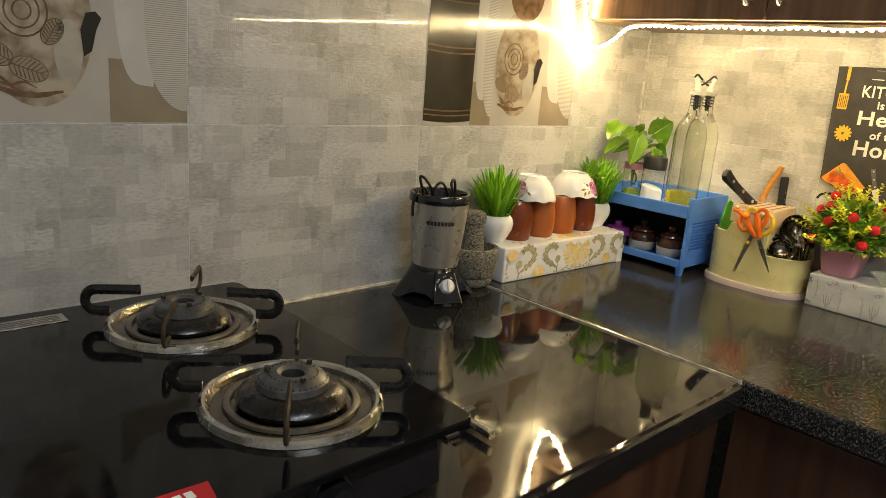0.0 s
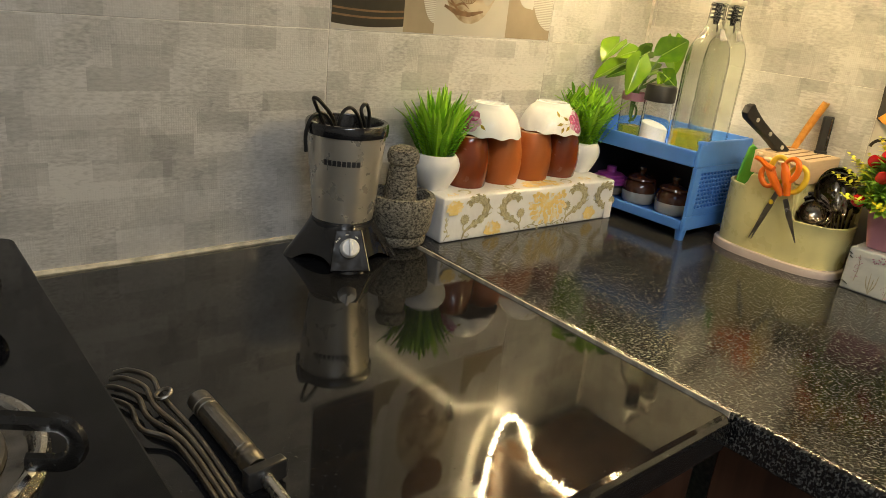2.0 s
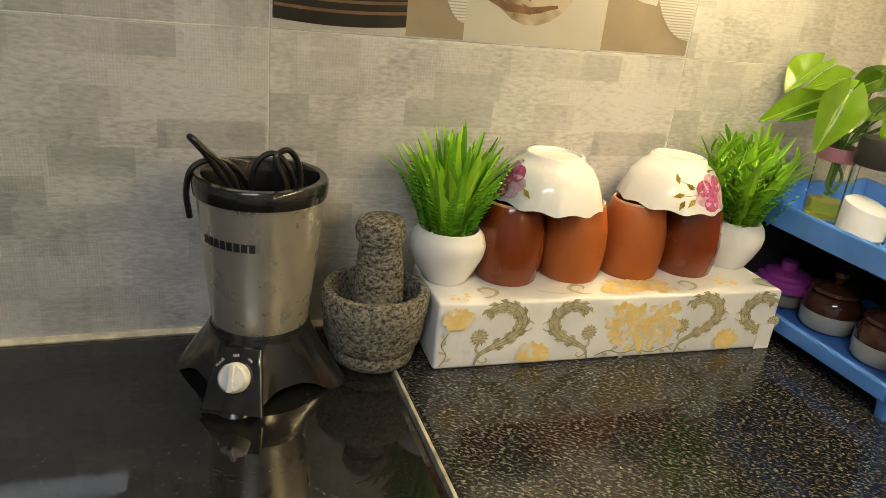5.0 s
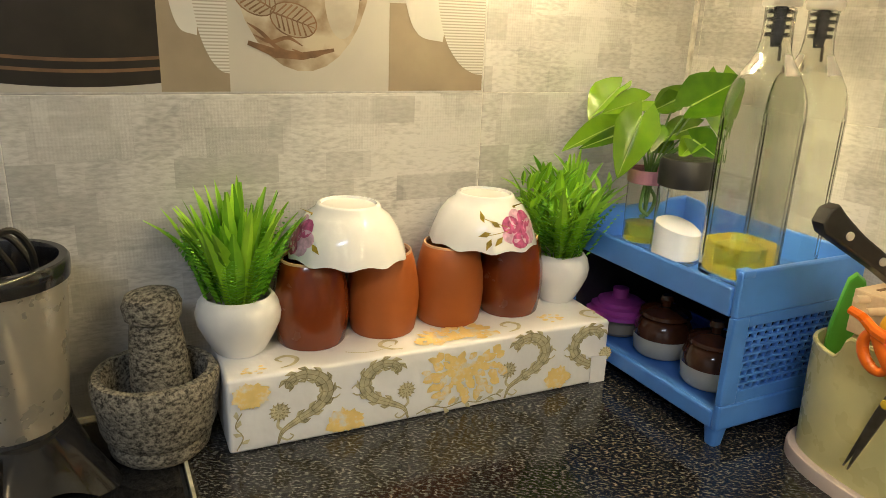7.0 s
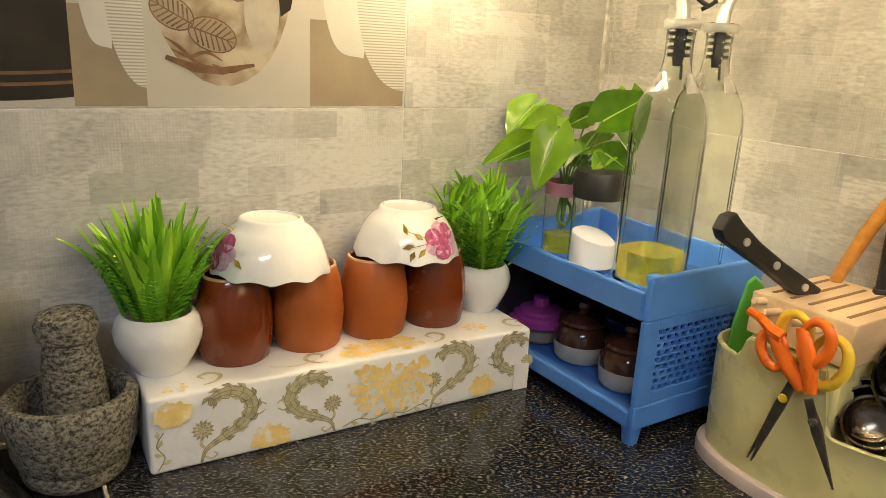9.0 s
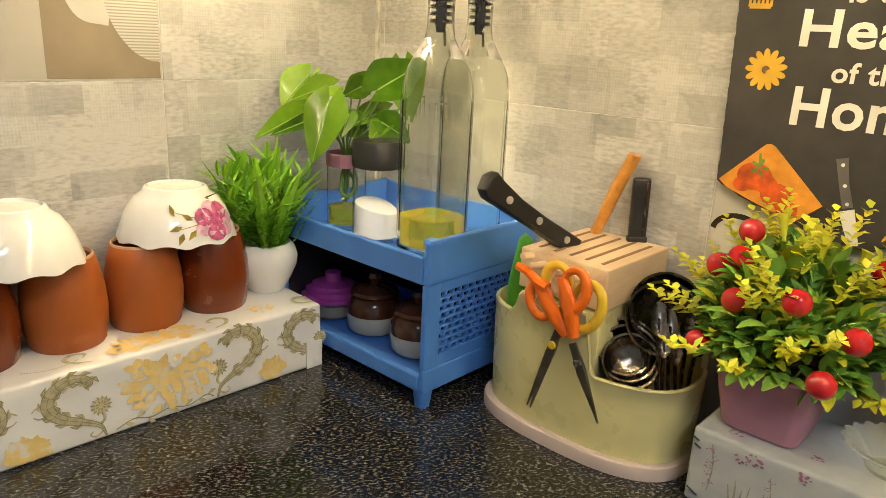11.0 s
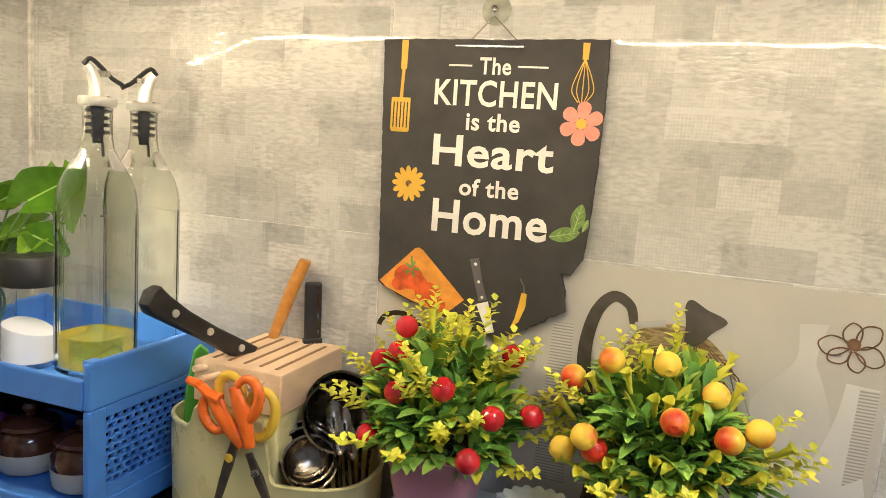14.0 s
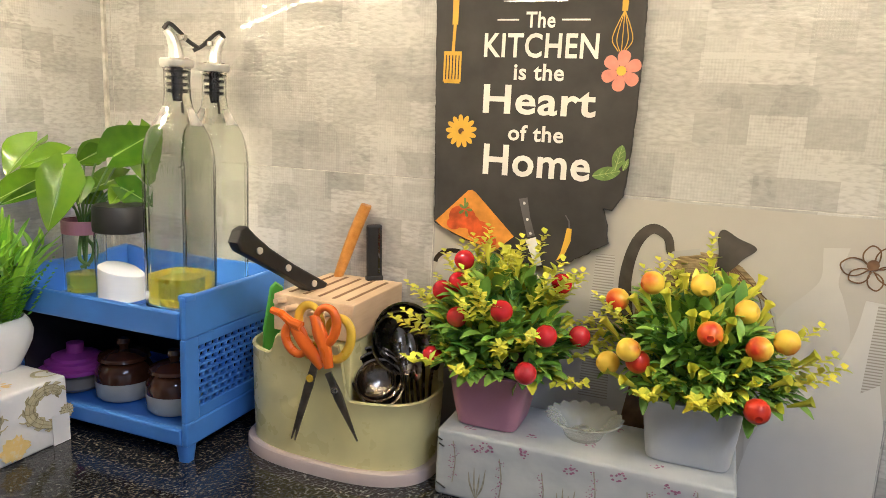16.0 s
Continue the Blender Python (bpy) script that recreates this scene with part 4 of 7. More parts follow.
part("control_panel", prism([(-0.017, 0.025), (0.017, 0.025), (0.026, -0.030), (-0.026, -0.030)], -0.004, 0.0040, 0.0012), M_BLACK, mixer, "flat black control panel", panel)
part("panel_edge", tube([(0.0175, 0.025, 0.0034), (0.0265, -0.030, 0.0034)], 0.0007, 6), M_BRASS, mixer, "thin gold edge line", panel)
knob = part("knob", lathe([(0.0, 0.015), (0.0105, 0.0145), (0.0125, 0.012), (0.0130, 0.0), (0.0, 0.0)], 32), M_WHITE, mixer, "white dial", panel)
part("knob_ridge", box(-0.0022, 0.0022, -0.0115, 0.0115, 0.014, 0.0185, 0.001), M_WHITE, knob)
for txt, a, w in (("PULSE", 142, 0.0085), ("OFF", 96, 0.0055), ("ON", 56, 0.0042)):
    words("dial_word", txt, w, 0.0024, M_PAINT_WHITE, mixer, panel @ Matrix.Translation((0.0185 * math.cos(radians(a)), 0.0185 * math.sin(radians(a)), 0.0044)) @ Matrix.Rotation(radians(a - 90), 4, "Z"), 0.0)
mark = []
for i in range(8):
    a = math.atan2(-0.040, -0.031) + (i - 3.5) * 0.125
    r = 0.0507
    mark.append(moved(box(-0.0024, 0.0024, -0.0005, 0.0005, -0.0036, 0.0036), Matrix.Translation((r * math.cos(a), r * math.sin(a), 0.142)) @ Matrix.Rotation(a + math.pi / 2, 4, "Z")))
tagged(part("brand_mark", join(*mark), M_BLACK_MATT, mixer), kind="stuff")
for i, pts in enumerate((
    [(-0.012, 0.004, 0.125), (-0.022, -0.006, 0.185), (-0.047, -0.012, 0.216), (-0.056, -0.006, 0.222), (-0.044, 0.004, 0.205), (-0.020, 0.012, 0.165), (-0.008, 0.010, 0.13)],
    [(0.022, -0.012, 0.13), (0.020, -0.014, 0.18), (0.010, -0.016, 0.207), (0.022, -0.010, 0.213), (0.032, -0.004, 0.19), (0.028, 0.0, 0.14)],
    [(-0.008, 0.018, 0.13), (-0.006, 0.012, 0.185), (0.004, 0.012, 0.203), (0.018, 0.012, 0.201), (0.030, 0.010, 0.175), (0.03, 0.012, 0.13)],
    [(-0.058, 0.006, 0.150), (-0.060, 0.004, 0.175), (-0.053, 0.002, 0.196), (-0.030, 0.012, 0.198), (-0.01, 0.02, 0.175), (0.0, 0.02, 0.13)])):
    part("cord", tube(spline(pts, 8), 0.0026, 8), M_CORD, mixer)

# ---- mortar and pestle ----
mortar = thing("stone_mortar", "rough grey stone mortar", "mortar", Matrix.Translation((-0.636, -0.070, CT)) @ Matrix.Diagonal((0.91, 0.91, 0.97, 1)))
part("foot", lathe([(0.0, 0.0), (0.041, 0.0), (0.0455, 0.004), (0.0475, 0.011), (0.0465, 0.017), (0.043, 0.0195)], 48, wob=0.010), M_STONE, mortar)
part("bowl", lathe([(0.0, 0.0165), (0.044, 0.0165), (0.0500, 0.0205), (0.0535, 0.030), (0.0552, 0.050), (0.0572, 0.056), (0.0578, 0.073), (0.0545, 0.0785), (0.0475, 0.0785), (0.0445, 0.070), (0.041, 0.035), (0.026, 0.022), (0.0, 0.019)], 48, wob=0.012), M_STONE, mortar)
pestle = thing("stone_pestle", "rough grey stone pestle standing in the mortar", "pestle", Matrix.Translation((-0.630, -0.060, CT + 0.0215)) @ Matrix.Rotation(radians(-1.5), 4, "Y") @ Matrix.Rotation(radians(2), 4, "X") @ Matrix.Diagonal((0.98, 0.98, 0.87, 1)))
part("shaft", lathe([(0.0, 0.0), (0.022, 0.002), (0.0265, 0.012), (0.0260, 0.045), (0.0235, 0.085), (0.0205, 0.108), (0.0195, 0.1135)], 36, wob=0.02), M_STONE, pestle)
part("knob", lathe([(0.0195, 0.1125), (0.0235, 0.1160), (0.0250, 0.128), (0.0215, 0.138), (0.013, 0.142), (0.0, 0.143)], 36, wob=0.02), M_STONE, pestle)


# ---- wrapped boxes ----
def soft_box(w, d, h, seed):
    """A wrapped carton with slightly bulging, uneven faces."""
    rng = random.Random(seed)
    bm = box(0, w, 0, d, 0, h, 0.0035, 3)
    bmesh.ops.subdivide_edges(bm, edges=[e for e in bm.edges if e.calc_length() > 0.03], cuts=5, use_grid_fill=True)
    for v in bm.verts:
        x, y, z = v.co
        n = noise.noise(Vector((x * 16 + seed, y * 16, z * 16)))
        if z > 0.004:
            v.co.z += 0.0009 * n * (z / h)
        if z > 0.0001:
            v.co.y += 0.0008 * n * (-1 if y < d / 2 else 1) * (0 if abs(z) < 1e-4 else 1)
    return bm


def scroll(axis, flip, k, out, under):
    """One acanthus scroll beside its axis: a lobed leaf curling over at the top, and a round flower head on a stalk."""
    def T(p):
        return (axis + flip * p[0] * k, p[1] * k)
    main = spline([(0.064, 0.003, 0), (0.059, 0.015, 0), (0.044, 0.024, 0), (0.027, 0.033, 0), (0.0175, 0.046, 0), (0.022, 0.060, 0), (0.036, 0.0675, 0), (0.050, 0.0650, 0), (0.0545, 0.0585, 0), (0.0490, 0.0560, 0)], 6)
    n = len(main)

    def half(i):
        f = i / (n - 1)
        return 0.0007 + 0.0042 * max(0.0, math.sin(math.pi * min(1.0, f * 1.02))) ** 1.3

    under.append(ribbon([T(p) for p in main], [2 * half(i) * k for i in range(n)]))
    for sd in (1, -1):
        edge = []
        for i, p in enumerate(main):
            t = (main[min(i + 1, n - 1)] - main[max(i - 1, 0)]).normalized()
            edge.append(p + Vector((-t.y, t.x, 0)) * sd * half(i))
        out.append(ribbon([T(p) for p in edge], [0.0008 * k] * n))
    out.append(ribbon([T(p) for p in main], [0.0006 * k] * n))
    for i in range(12, n - 8, 4):
        p, q = main[i], main[min(i + 2, n - 1)]
        t = (q - p).normalized()
        side = Vector((-t.y, t.x, 0))
        for sd in (1, -1):
            a = p + side * sd * half(i) * 0.6
            m = a + side * sd * 0.0034 + t * 0.0030
            e = a + side * sd * 0.0040 + t * 0.0085
            under.append(ribbon([T(a), T(m), T(e)], [0.0050 * k, 0.0046 * k, 0.0006 * k]))
            out.append(ribbon([T(p), T((a + m) / 2), T(e)], [0.0005 * k, 0.0009 * k, 0.0005 * k]))
            if i % 8 == 4:
                out.append(ribbon([T(a), T(m + side * sd * 0.0016), T(e)], [0.0008 * k, 0.0010 * k, 0.0005 * k]))
    stalk = spline([(0.0588, 0.0150, 0), (0.0635, 0.0205, 0), (0.0625, 0.0270, 0)], 4)
    under.append(ribbon([T(p) for p in stalk], [0.0028 * k] * len(stalk)))
    hx, hy = 0.0615, 0.0345
    under.append(flat([T(p) for p in ellipse(hx, hy, 0.0082, 0.0080, 18)]))
    for r0, r1, c in ((0.0058, 0.0098, 13), (0.0024, 0.0052, 9)):
        for j in range(c):
            a = 2 * math.pi * j / c
            ca, sa = math.cos(a), math.sin(a)
            out.append(ribbon([T((hx + r0 * ca, hy + r0 * sa)), T((hx + (r0 + r1) / 2 * ca + 0.0008 * sa, hy + (r0 + r1) / 2 * sa)), T((hx + r1 * ca, hy + r1 * sa))], [0.0008 * k, 0.0016 * k, 0.0006 * k]))
    for pts in (((0.062, 0.009), (0.055, 0.005), (0.050, 0.008), (0.053, 0.011)), ((0.0175, 0.046), (0.010, 0.050), (0.005, 0.047)), ((0.020, 0.040), (0.011, 0.039), (0.006, 0.042))):
        p = spline([(x, y, 0) for x, y in pts], 4)
        under.append(ribbon([T(q) for q in p], [0.0022 * k * (1 - 0.6 * i / len(p)) for i in range(len(p))]))


def vine(pts, k, out, under):
    """A thin running stem with a leaf to either side."""
    p = spline([(x, y, 0) for x, y in pts], 6)
    out.append(ribbon([(q.x, q.y) for q in p], [0.0012 * k] * len(p)))
    for i in range(3, len(p) - 2, 4):
        t = (p[i + 1] - p[i]).normalized()
        sd = 1 if (i // 4) % 2 else -1
        e = p[i] + t * 0.007 * k + Vector((-t.y, t.x, 0)) * sd * 0.006 * k
        m = (p[i] + e) / 2 + Vector((-t.y, t.x, 0)) * sd * 0.001
        under.append(ribbon([(p[i].x, p[i].y), (m.x, m.y), (e.x, e.y)], [0.001, 0.0048 * k, 0.0006]))


def blossom(cx, cy, s, rng, out, n=26):
    """A soft many-petalled flower from overlapping flat petals."""
    for i in range(n):
        a, r = rng.uniform(0, 360), s * math.sqrt(rng.random()) * 0.9
        x, y = cx + r * math.cos(radians(a)), cy + r * math.sin(radians(a)) * 0.8
        w = s * rng.uniform(0.13, 0.24)
        b = flat([(x + px, y + py) for px, py in ((w, 0), (0.5 * w, 0.6 * w), (-0.3 * w, 0.7 * w), (-w, 0.1 * w), (-0.5 * w, -0.6 * w), (0.5 * w, -0.55 * w))], 0.00001 * i)
        out.append(b)


def damask(cx, cy, rx, ry, rng, out, v0, v1):
    """A large open flower of separate flame-shaped petals in rings."""
    for ring, count in ((0.10, 5), (0.30, 9), (0.52, 13), (0.74, 17), (0.95, 20)):
        for j in range(count):
            a = 2 * math.pi * (j + rng.uniform(-0.25, 0.25)) / count + ring * 5
            f = ring * rng.uniform(0.92, 1.10)
            x, y = cx + rx * f * math.cos(a), cy + ry * f * math.sin(a)
            bend = a + rng.uniform(-0.5, 0.5)
            L, w = 0.0100 * rng.uniform(0.8, 1.3), 0.0086 * rng.uniform(0.7, 1.25)
            dx, dy = math.cos(bend), math.sin(bend)
            p = [(x - dx * L * 0.5, y - dy * L * 0.5), (x - dy * 0.0012, y + dx * 0.0012), (x + dx * L * 0.35, y + dy * L * 0.35), (x + dx * L * 0.62, y + dy * L * 0.62)]
            if all(v0 < q[1] < v1 for q in p) and rng.random() > 0.06:
                out.append(ribbon(p, [w * 0.45, w, w * 0.7, 0.0004], 0.00001 * len(out)))


BH = 0.072
boxA = thing("wrapped_box", "long box wrapped in white paper with gold scrolls and yellow flowers", "box", Matrix.Translation((-0.584, -0.110, CT)) @ Matrix.Rotation(radians(-1.8), 4, "Z"))
BW, BD = 0.400, 0.100
part("carton", soft_box(BW, BD, BH, 3), M_PAPER_A, boxA)
FRONT = Matrix.Translation((0, -0.0007, 0)) @ Matrix.Rotation(radians(90), 4, "X")
TOP = Matrix.Translation((0, 0, BH + 0.0009))
rng = random.Random(7)
gold, goldl, yel = [], [], []
for cx in (0.106, 0.338):
    scroll(cx, -1, 1.0, gold, goldl)
    scroll(cx, 1, 0.96, gold, goldl)
vine(((0.176, 0.005), (0.192, 0.010), (0.208, 0.006), (0.226, 0.009), (0.244, 0.005), (0.262, 0.010), (0.270, 0.006)), 1.0, gold, goldl)
vine(((0.006, 0.004), (0.012, 0.016), (0.006, 0.028), (0.012, 0.040)), 0.9, gold, goldl)
damask(0.226, 0.042, 0.043, 0.032, rng, yel, 0.004, BH - 0.002)
blossom(0.226, 0.042, 0.014, rng, yel, 30)
for cx, cy, r in ((0.104, 0.012, 0.013), (0.336, 0.016, 0.010), (0.020, 0.057, 0.010)):
    damask(cx, cy, r, r * 0.7, rng, yel, 0.002, BH - 0.002)
    blossom(cx, cy, r * 0.6, rng, yel, 12)
tagged(part("scroll_print", join(*gold), M_GOLD_PRINT, boxA, "olive gold scroll print", FRONT @ Matrix.Translation((0, 0, 0.00025))), kind="stuff")
tagged(part("scroll_print", join(*goldl), M_GOLD_LIGHT, boxA, "", FRONT @ Matrix.Translation((0, 0, 0.0001))), kind="stuff")
tagged(part("flower_print", join(*yel), M_YELLOW_PRINT, boxA, "yellow flower print", FRONT @ Matrix.Translation((0, 0, 0.0001))), kind="stuff")
gold, yel = [], []
for cx in (0.106, 0.338):
    for fl in (1, -1):
        p = spline([(cx + fl * 0.058, 0.008, 0), (cx + fl * 0.046, 0.012, 0), (cx + fl * 0.040, 0.022, 0), (cx + fl * 0.048, 0.030, 0), (cx + fl * 0.058, 0.026, 0), (cx + fl * 0.054, 0.019, 0)], 5)
        gold.append(ribbon([(v.x, v.y) for v in p], [0.0012 + 0.0034 * math.sin(math.pi * i / (len(p) - 1)) for i in range(len(p))]))
for i in range(22):
    gold.append(flat(ellipse(0.135 + 0.0021 * (i - 11) , 0.012 + 0.00006 * (i - 11) ** 2, 0.0009, 0.0009, 6)))
damask(0.226, 0.016, 0.042, 0.022, rng, yel, 0.003, 0.06)
blossom(0.340, 0.026, 0.016, rng, yel, 16)
blossom(0.025, 0.012, 0.012, rng, yel, 12)
tagged(part("scroll_print", join(*gold), M_GOLD_LIGHT, boxA, "", TOP), kind="stuff")
tagged(part("flower_print", join(*yel), M_YELLOW_PRINT, boxA, "", TOP @ Matrix.Translation((0, 0, 0.0001))), kind="stuff")
part("paper_fold", prism([(0.0, 0.0), (0.020, 0.0), (0.020, 0.030), (0.0, 0.033)], 0.0, 0.0008), M_PAPER_A, boxA, "", Matrix.Translation((BW - 0.021, -0.0012, -0.0005 + 0.001)) @ Matrix.Rotation(radians(90), 4, "X"))

boxB = thing("wrapped_box", "box wrapped in pale glossy paper with small purple flowers", "box", Matrix.Translation((-0.114, -0.515, CT)) @ Matrix.Rotation(radians(-90), 4, "Z"))
BW2, BD2, BH2 = 0.265, 0.094, 0.067
part("carton", soft_box(BW2, BD2, BH2, 9), M_PAPER_B, boxB)
pur, spr = [], []
for cx, v0, v1 in ((0.064, 0.006, 0.050), (0.104, 0.004, 0.046), (0.150, 0.008, 0.058), (0.196, 0.004, 0.050), (0.236, 0.006, 0.060), (0.018, 0.020, 0.058)):
    v = v0
    while v < v1:
        blossom(cx + 0.0025 * math.sin(v * 300) + rng.uniform(-0.0015, 0.0015), v, rng.uniform(0.0028, 0.0044), rng, pur, 6)
        v += rng.uniform(0.004, 0.0075)
    p = spline([(cx, max(0.003, v0 - 0.004), 0), (cx + 0.002, (v0 + v1) / 2, 0), (cx - 0.001, v1, 0)], 5)
    spr.append(ribbon([(q.x, q.y) for q in p], [0.0011] * len(p)))
for cx, cy in ((0.040, 0.055), (0.050, 0.058), (0.085, 0.060), (0.128, 0.055), (0.170, 0.058), (0.215, 0.058), (0.250, 0.050)):
    blossom(cx, cy, 0.0072, rng, pur, 12)
for cx in (0.042, 0.126, 0.172, 0.252):
    for k in range(4):
        p = spline([(cx, 0.004, 0), (cx + 0.004 * (k - 1.5), 0.018, 0), (cx + 0.0055 * (k - 1.5), 0.030 + 0.006 * (k % 2), 0)], 4)
        spr.append(ribbon([(v.x, v.y) for v in p], [0.0005 + 0.0014 * math.sin(math.pi * i / (len(p) - 1)) for i in range(len(p))]))
tagged(part("sprig_print", join(*spr), M_SPRIG_PRINT, boxB, "", FRONT), kind="stuff")
tagged(part("flower_print", join(*pur), M_PURPLE_PRINT, boxB, "small purple flower print", FRONT @ Matrix.Translation((0, 0, 0.0001))), kind="stuff")
pur = []
for cx, cy in ((0.03, 0.012), (0.05, 0.06), (0.088, 0.022), (0.10, 0.07), (0.14, 0.03), (0.20, 0.015), (0.235, 0.05), (0.16, 0.075)):
    blossom(cx, cy, 0.0068, rng, pur, 12)
tagged(part("flower_print", join(*pur), M_PURPLE_PRINT, boxB, "", Matrix.Translation((0, 0, BH2 + 0.0009))), kind="stuff")
for u, v in ((0.006, 0.052), (0.004, 0.058), (0.005, 0.012), (0.009, 0.010), (0.240, 0.052)):
    part("staple", moved(box(-0.0030, 0.0030, -0.0018, -0.0008, -0.0006, 0.0006), Matrix.Translation((u, 0, v)) @ Matrix.Rotation(radians(25), 4, "Y")), M_STEEL, boxB)
BT = CT + BH


# ---- leaves ----
def blade(out, base, d, length, width, droop, segs=5, fold=0.35, shape="blade"):
    """Adds one leaf to (verts, faces): a folded strip that bends down along its length."""
    verts, faces = out
    d = Vector(d).normalized()
    side = d.cross(Vector((0, 0, 1)))
    side = side.normalized() if side.length > 0.05 else Vector((1, 0, 0))
    p, first = Vector(base), len(verts)
    for i in range(segs + 1):
        t = i / segs
        if shape == "blade":
            w = width * (0.45 + 1.1 * t) * (1 - t) ** 0.55 if t < 1 else 0.0
        elif shape == "oval":
            w = width * math.sin(math.pi * min(0.97, t * 0.93 + 0.07)) ** 0.8
        else:
            w = width * (1.0 if t < 0.12 else (1 - t) ** 0.62 * 1.18) * (0.75 if t == 0 else 1)
        up = side.cross(d).normalized()
        verts += [p - side * w / 2 + up * fold * w / 2, p, p + side * w / 2 + up * fold * w / 2]
        if i:
            a = first + 3 * (i - 1)
            faces += [(a, a + 1, a + 4, a + 3), (a + 1, a + 2, a + 5, a + 4)]
        d = (d + Vector((0, 0, -droop / segs))).normalized()
        p = p + d * length / segs


def fern(out, base, d, length, droop, rng):
    d, p = Vector(d).normalized(), Vector(base)
    n = rng.choice((12, 14, 16))
    for i in range(n + 1):
        side = d.cross(Vector((0, 0, 1)))
        side = side.normalized() if side.length > 0.05 else Vector((1, 0, 0))
        if i > 1:
            w = 0.0092 * math.sin(math.pi * (i / n) ** 0.75 * 0.90 + 0.20)
            for s in (1, -1):
                blade(out, p, side * s + d * 0.55, w, 0.0034, 0.1, 2, 0.2, "oval")
        p = p + d * length / n
        d = (d + Vector((0, 0, -droop / n))).normalized()


def grassy_plant(x, y, seed, tall, wide, pot_r, shapes):
    rng = random.Random(seed)
    t = thing("potted_plant", "artificial grass and fern plant in a round white pot", "potted plant", Matrix.Translation((x, y, BT)), "white pots on the box")
    k = pot_r / 0.039
    part("pot", lathe([(0.0, 0.0), (0.020 * k, 0.0), (0.0235 * k, 0.003), (0.031 * k, 0.016), (0.0375 * k, 0.030), (0.039 * k, 0.040), (0.036 * k, 0.050), (0.0315 * k, 0.0555), (0.030 * k, 0.0565), (0.0285 * k, 0.055), (0.031 * k, 0.045), (0.0, 0.040)], 48), M_CERAMIC, t)
    grass, ferns = ([], []), ([], [])
    for i in range(84):
        a, lean = 2.4 * i + rng.uniform(-0.5, 0.5), (i / 84) ** 0.6
        r = 0.004 + 0.020 * lean * rng.random()
        L = rng.uniform(0.72, 1.0) * tall * (1 - 0.16 * lean)
        kind = rng.choice(shapes)
        base_p = Vector((r * math.cos(a), r * math.sin(a), 0.046))
        d = Vector((lean * wide * math.cos(a), lean * wide * math.sin(a), 1)).normalized()
        if kind == "tuft":
            # pointed leaves set round a stalk
            for j in range(7):
                q = base_p + d * L * (0.14 + 0.105 * j)
                g = a + 2.4 * j
                blade(grass, q, d * 1.1 + Vector((math.cos(g), math.sin(g), 0.1)) * 0.85, rng.uniform(0.022, 0.036), rng.uniform(0.0050, 0.0076), rng.uniform(0.1, 0.6), 5, 0.45, "oval")
            continue
        blade(grass, base_p, d, L, rng.uniform(0.0115, 0.0165), rng.uniform(0.1, 0.85) * (0.30 + lean), 7, 0.45, kind)
    for i in range(46):
        a, lean = 2.4 * i + rng.uniform(-0.4, 0.4), rng.uniform(0.5, 1.25)
        r = rng.uniform(0.014, 0.027)
        fern(ferns, (r * math.cos(a), r * math.sin(a), 0.047), (lean * wide * math.cos(a), lean * wide * math.sin(a), 1), rng.uniform(0.42, 0.70) * tall, rng.uniform(0.1, 0.6), rng)
    for q in grass[0] + ferns[0]:
        q.y = min(q.y, -0.004 - y)
    part("grass", raw(*grass), M_LEAF_GRASS, t, "bright green plastic blades")
    part("fern", raw(*ferns), M_LEAF_FERN, t, "small toothed fern fronds")
    return t


grassy_plant(-0.560, -0.052, 11, 0.122, 0.40, 0.0385, ("oval", "blade", "oval"))
grassy_plant(-0.203, -0.046, 12, 0.138, 0.46, 0.0350, ("tuft", "tuft", "oval"))


# ---- clay cups and bowls ----
def clay_cup(x, y, material, label):
    t = thing("clay_cup", label, "clay cup", Matrix.Translation((x, y, BT)), "clay cups on the box")
    part("wall", lathe([(0.0, 0.0), (0.031, 0.0), (0.0325, 0.002), (0.0352, 0.018), (0.0362, 0.034), (0.0350, 0.052), (0.0315, 0.070), (0.0283, 0.0815), (0.0270, 0.0830), (0.0255, 0.0815), (0.028, 0.066), (0.031, 0.04), (0.028, 0.008), (0.0, 0.006)], 48), material, t)
    part("rim", lathe([(0.0284, 0.0808), (0.0276, 0.0836), (0.0262, 0.0838), (0.0252, 0.0810)], 48), M_CLAY_RIM, t, "pale bare clay rim")
    return t


CUP_Y = -0.050
for x, m, l in ((-0.492, M_CLAY, "dark glazed brown clay cup"), (-0.418, M_CLAY_LIGHT, "light unglazed terracotta cup"), (-0.344, M_CLAY_LIGHT, "light unglazed terracotta cup"), (-0.270, M_CLAY, "dark glazed brown clay cup")):
    clay_cup(x, CUP_Y, m, l + " standing on the wrapped box")


def on_bowl(a, h, prof):
    """A place on the bowl's outside, at an angle and height."""
    for (r0, z0), (r1, z1) in zip(prof, prof[1:]):
        if min(z0, z1) <= h <= max(z0, z1) and z0 != z1:
            r = r0 + (r1 - r0) * (h - z0) / (z1 - z0)
            return Vector(((r + 0.0005) * math.cos(a), (r + 0.0005) * math.sin(a), h))
    return Vector((0.05 * math.cos(a), 0.05 * math.sin(a), h))


BOWL = [(0.0565, 0.001), (0.0555, 0.005), (0.0520, 0.016), (0.0465, 0.029), (0.0385, 0.040), (0.0310, 0.0455)]


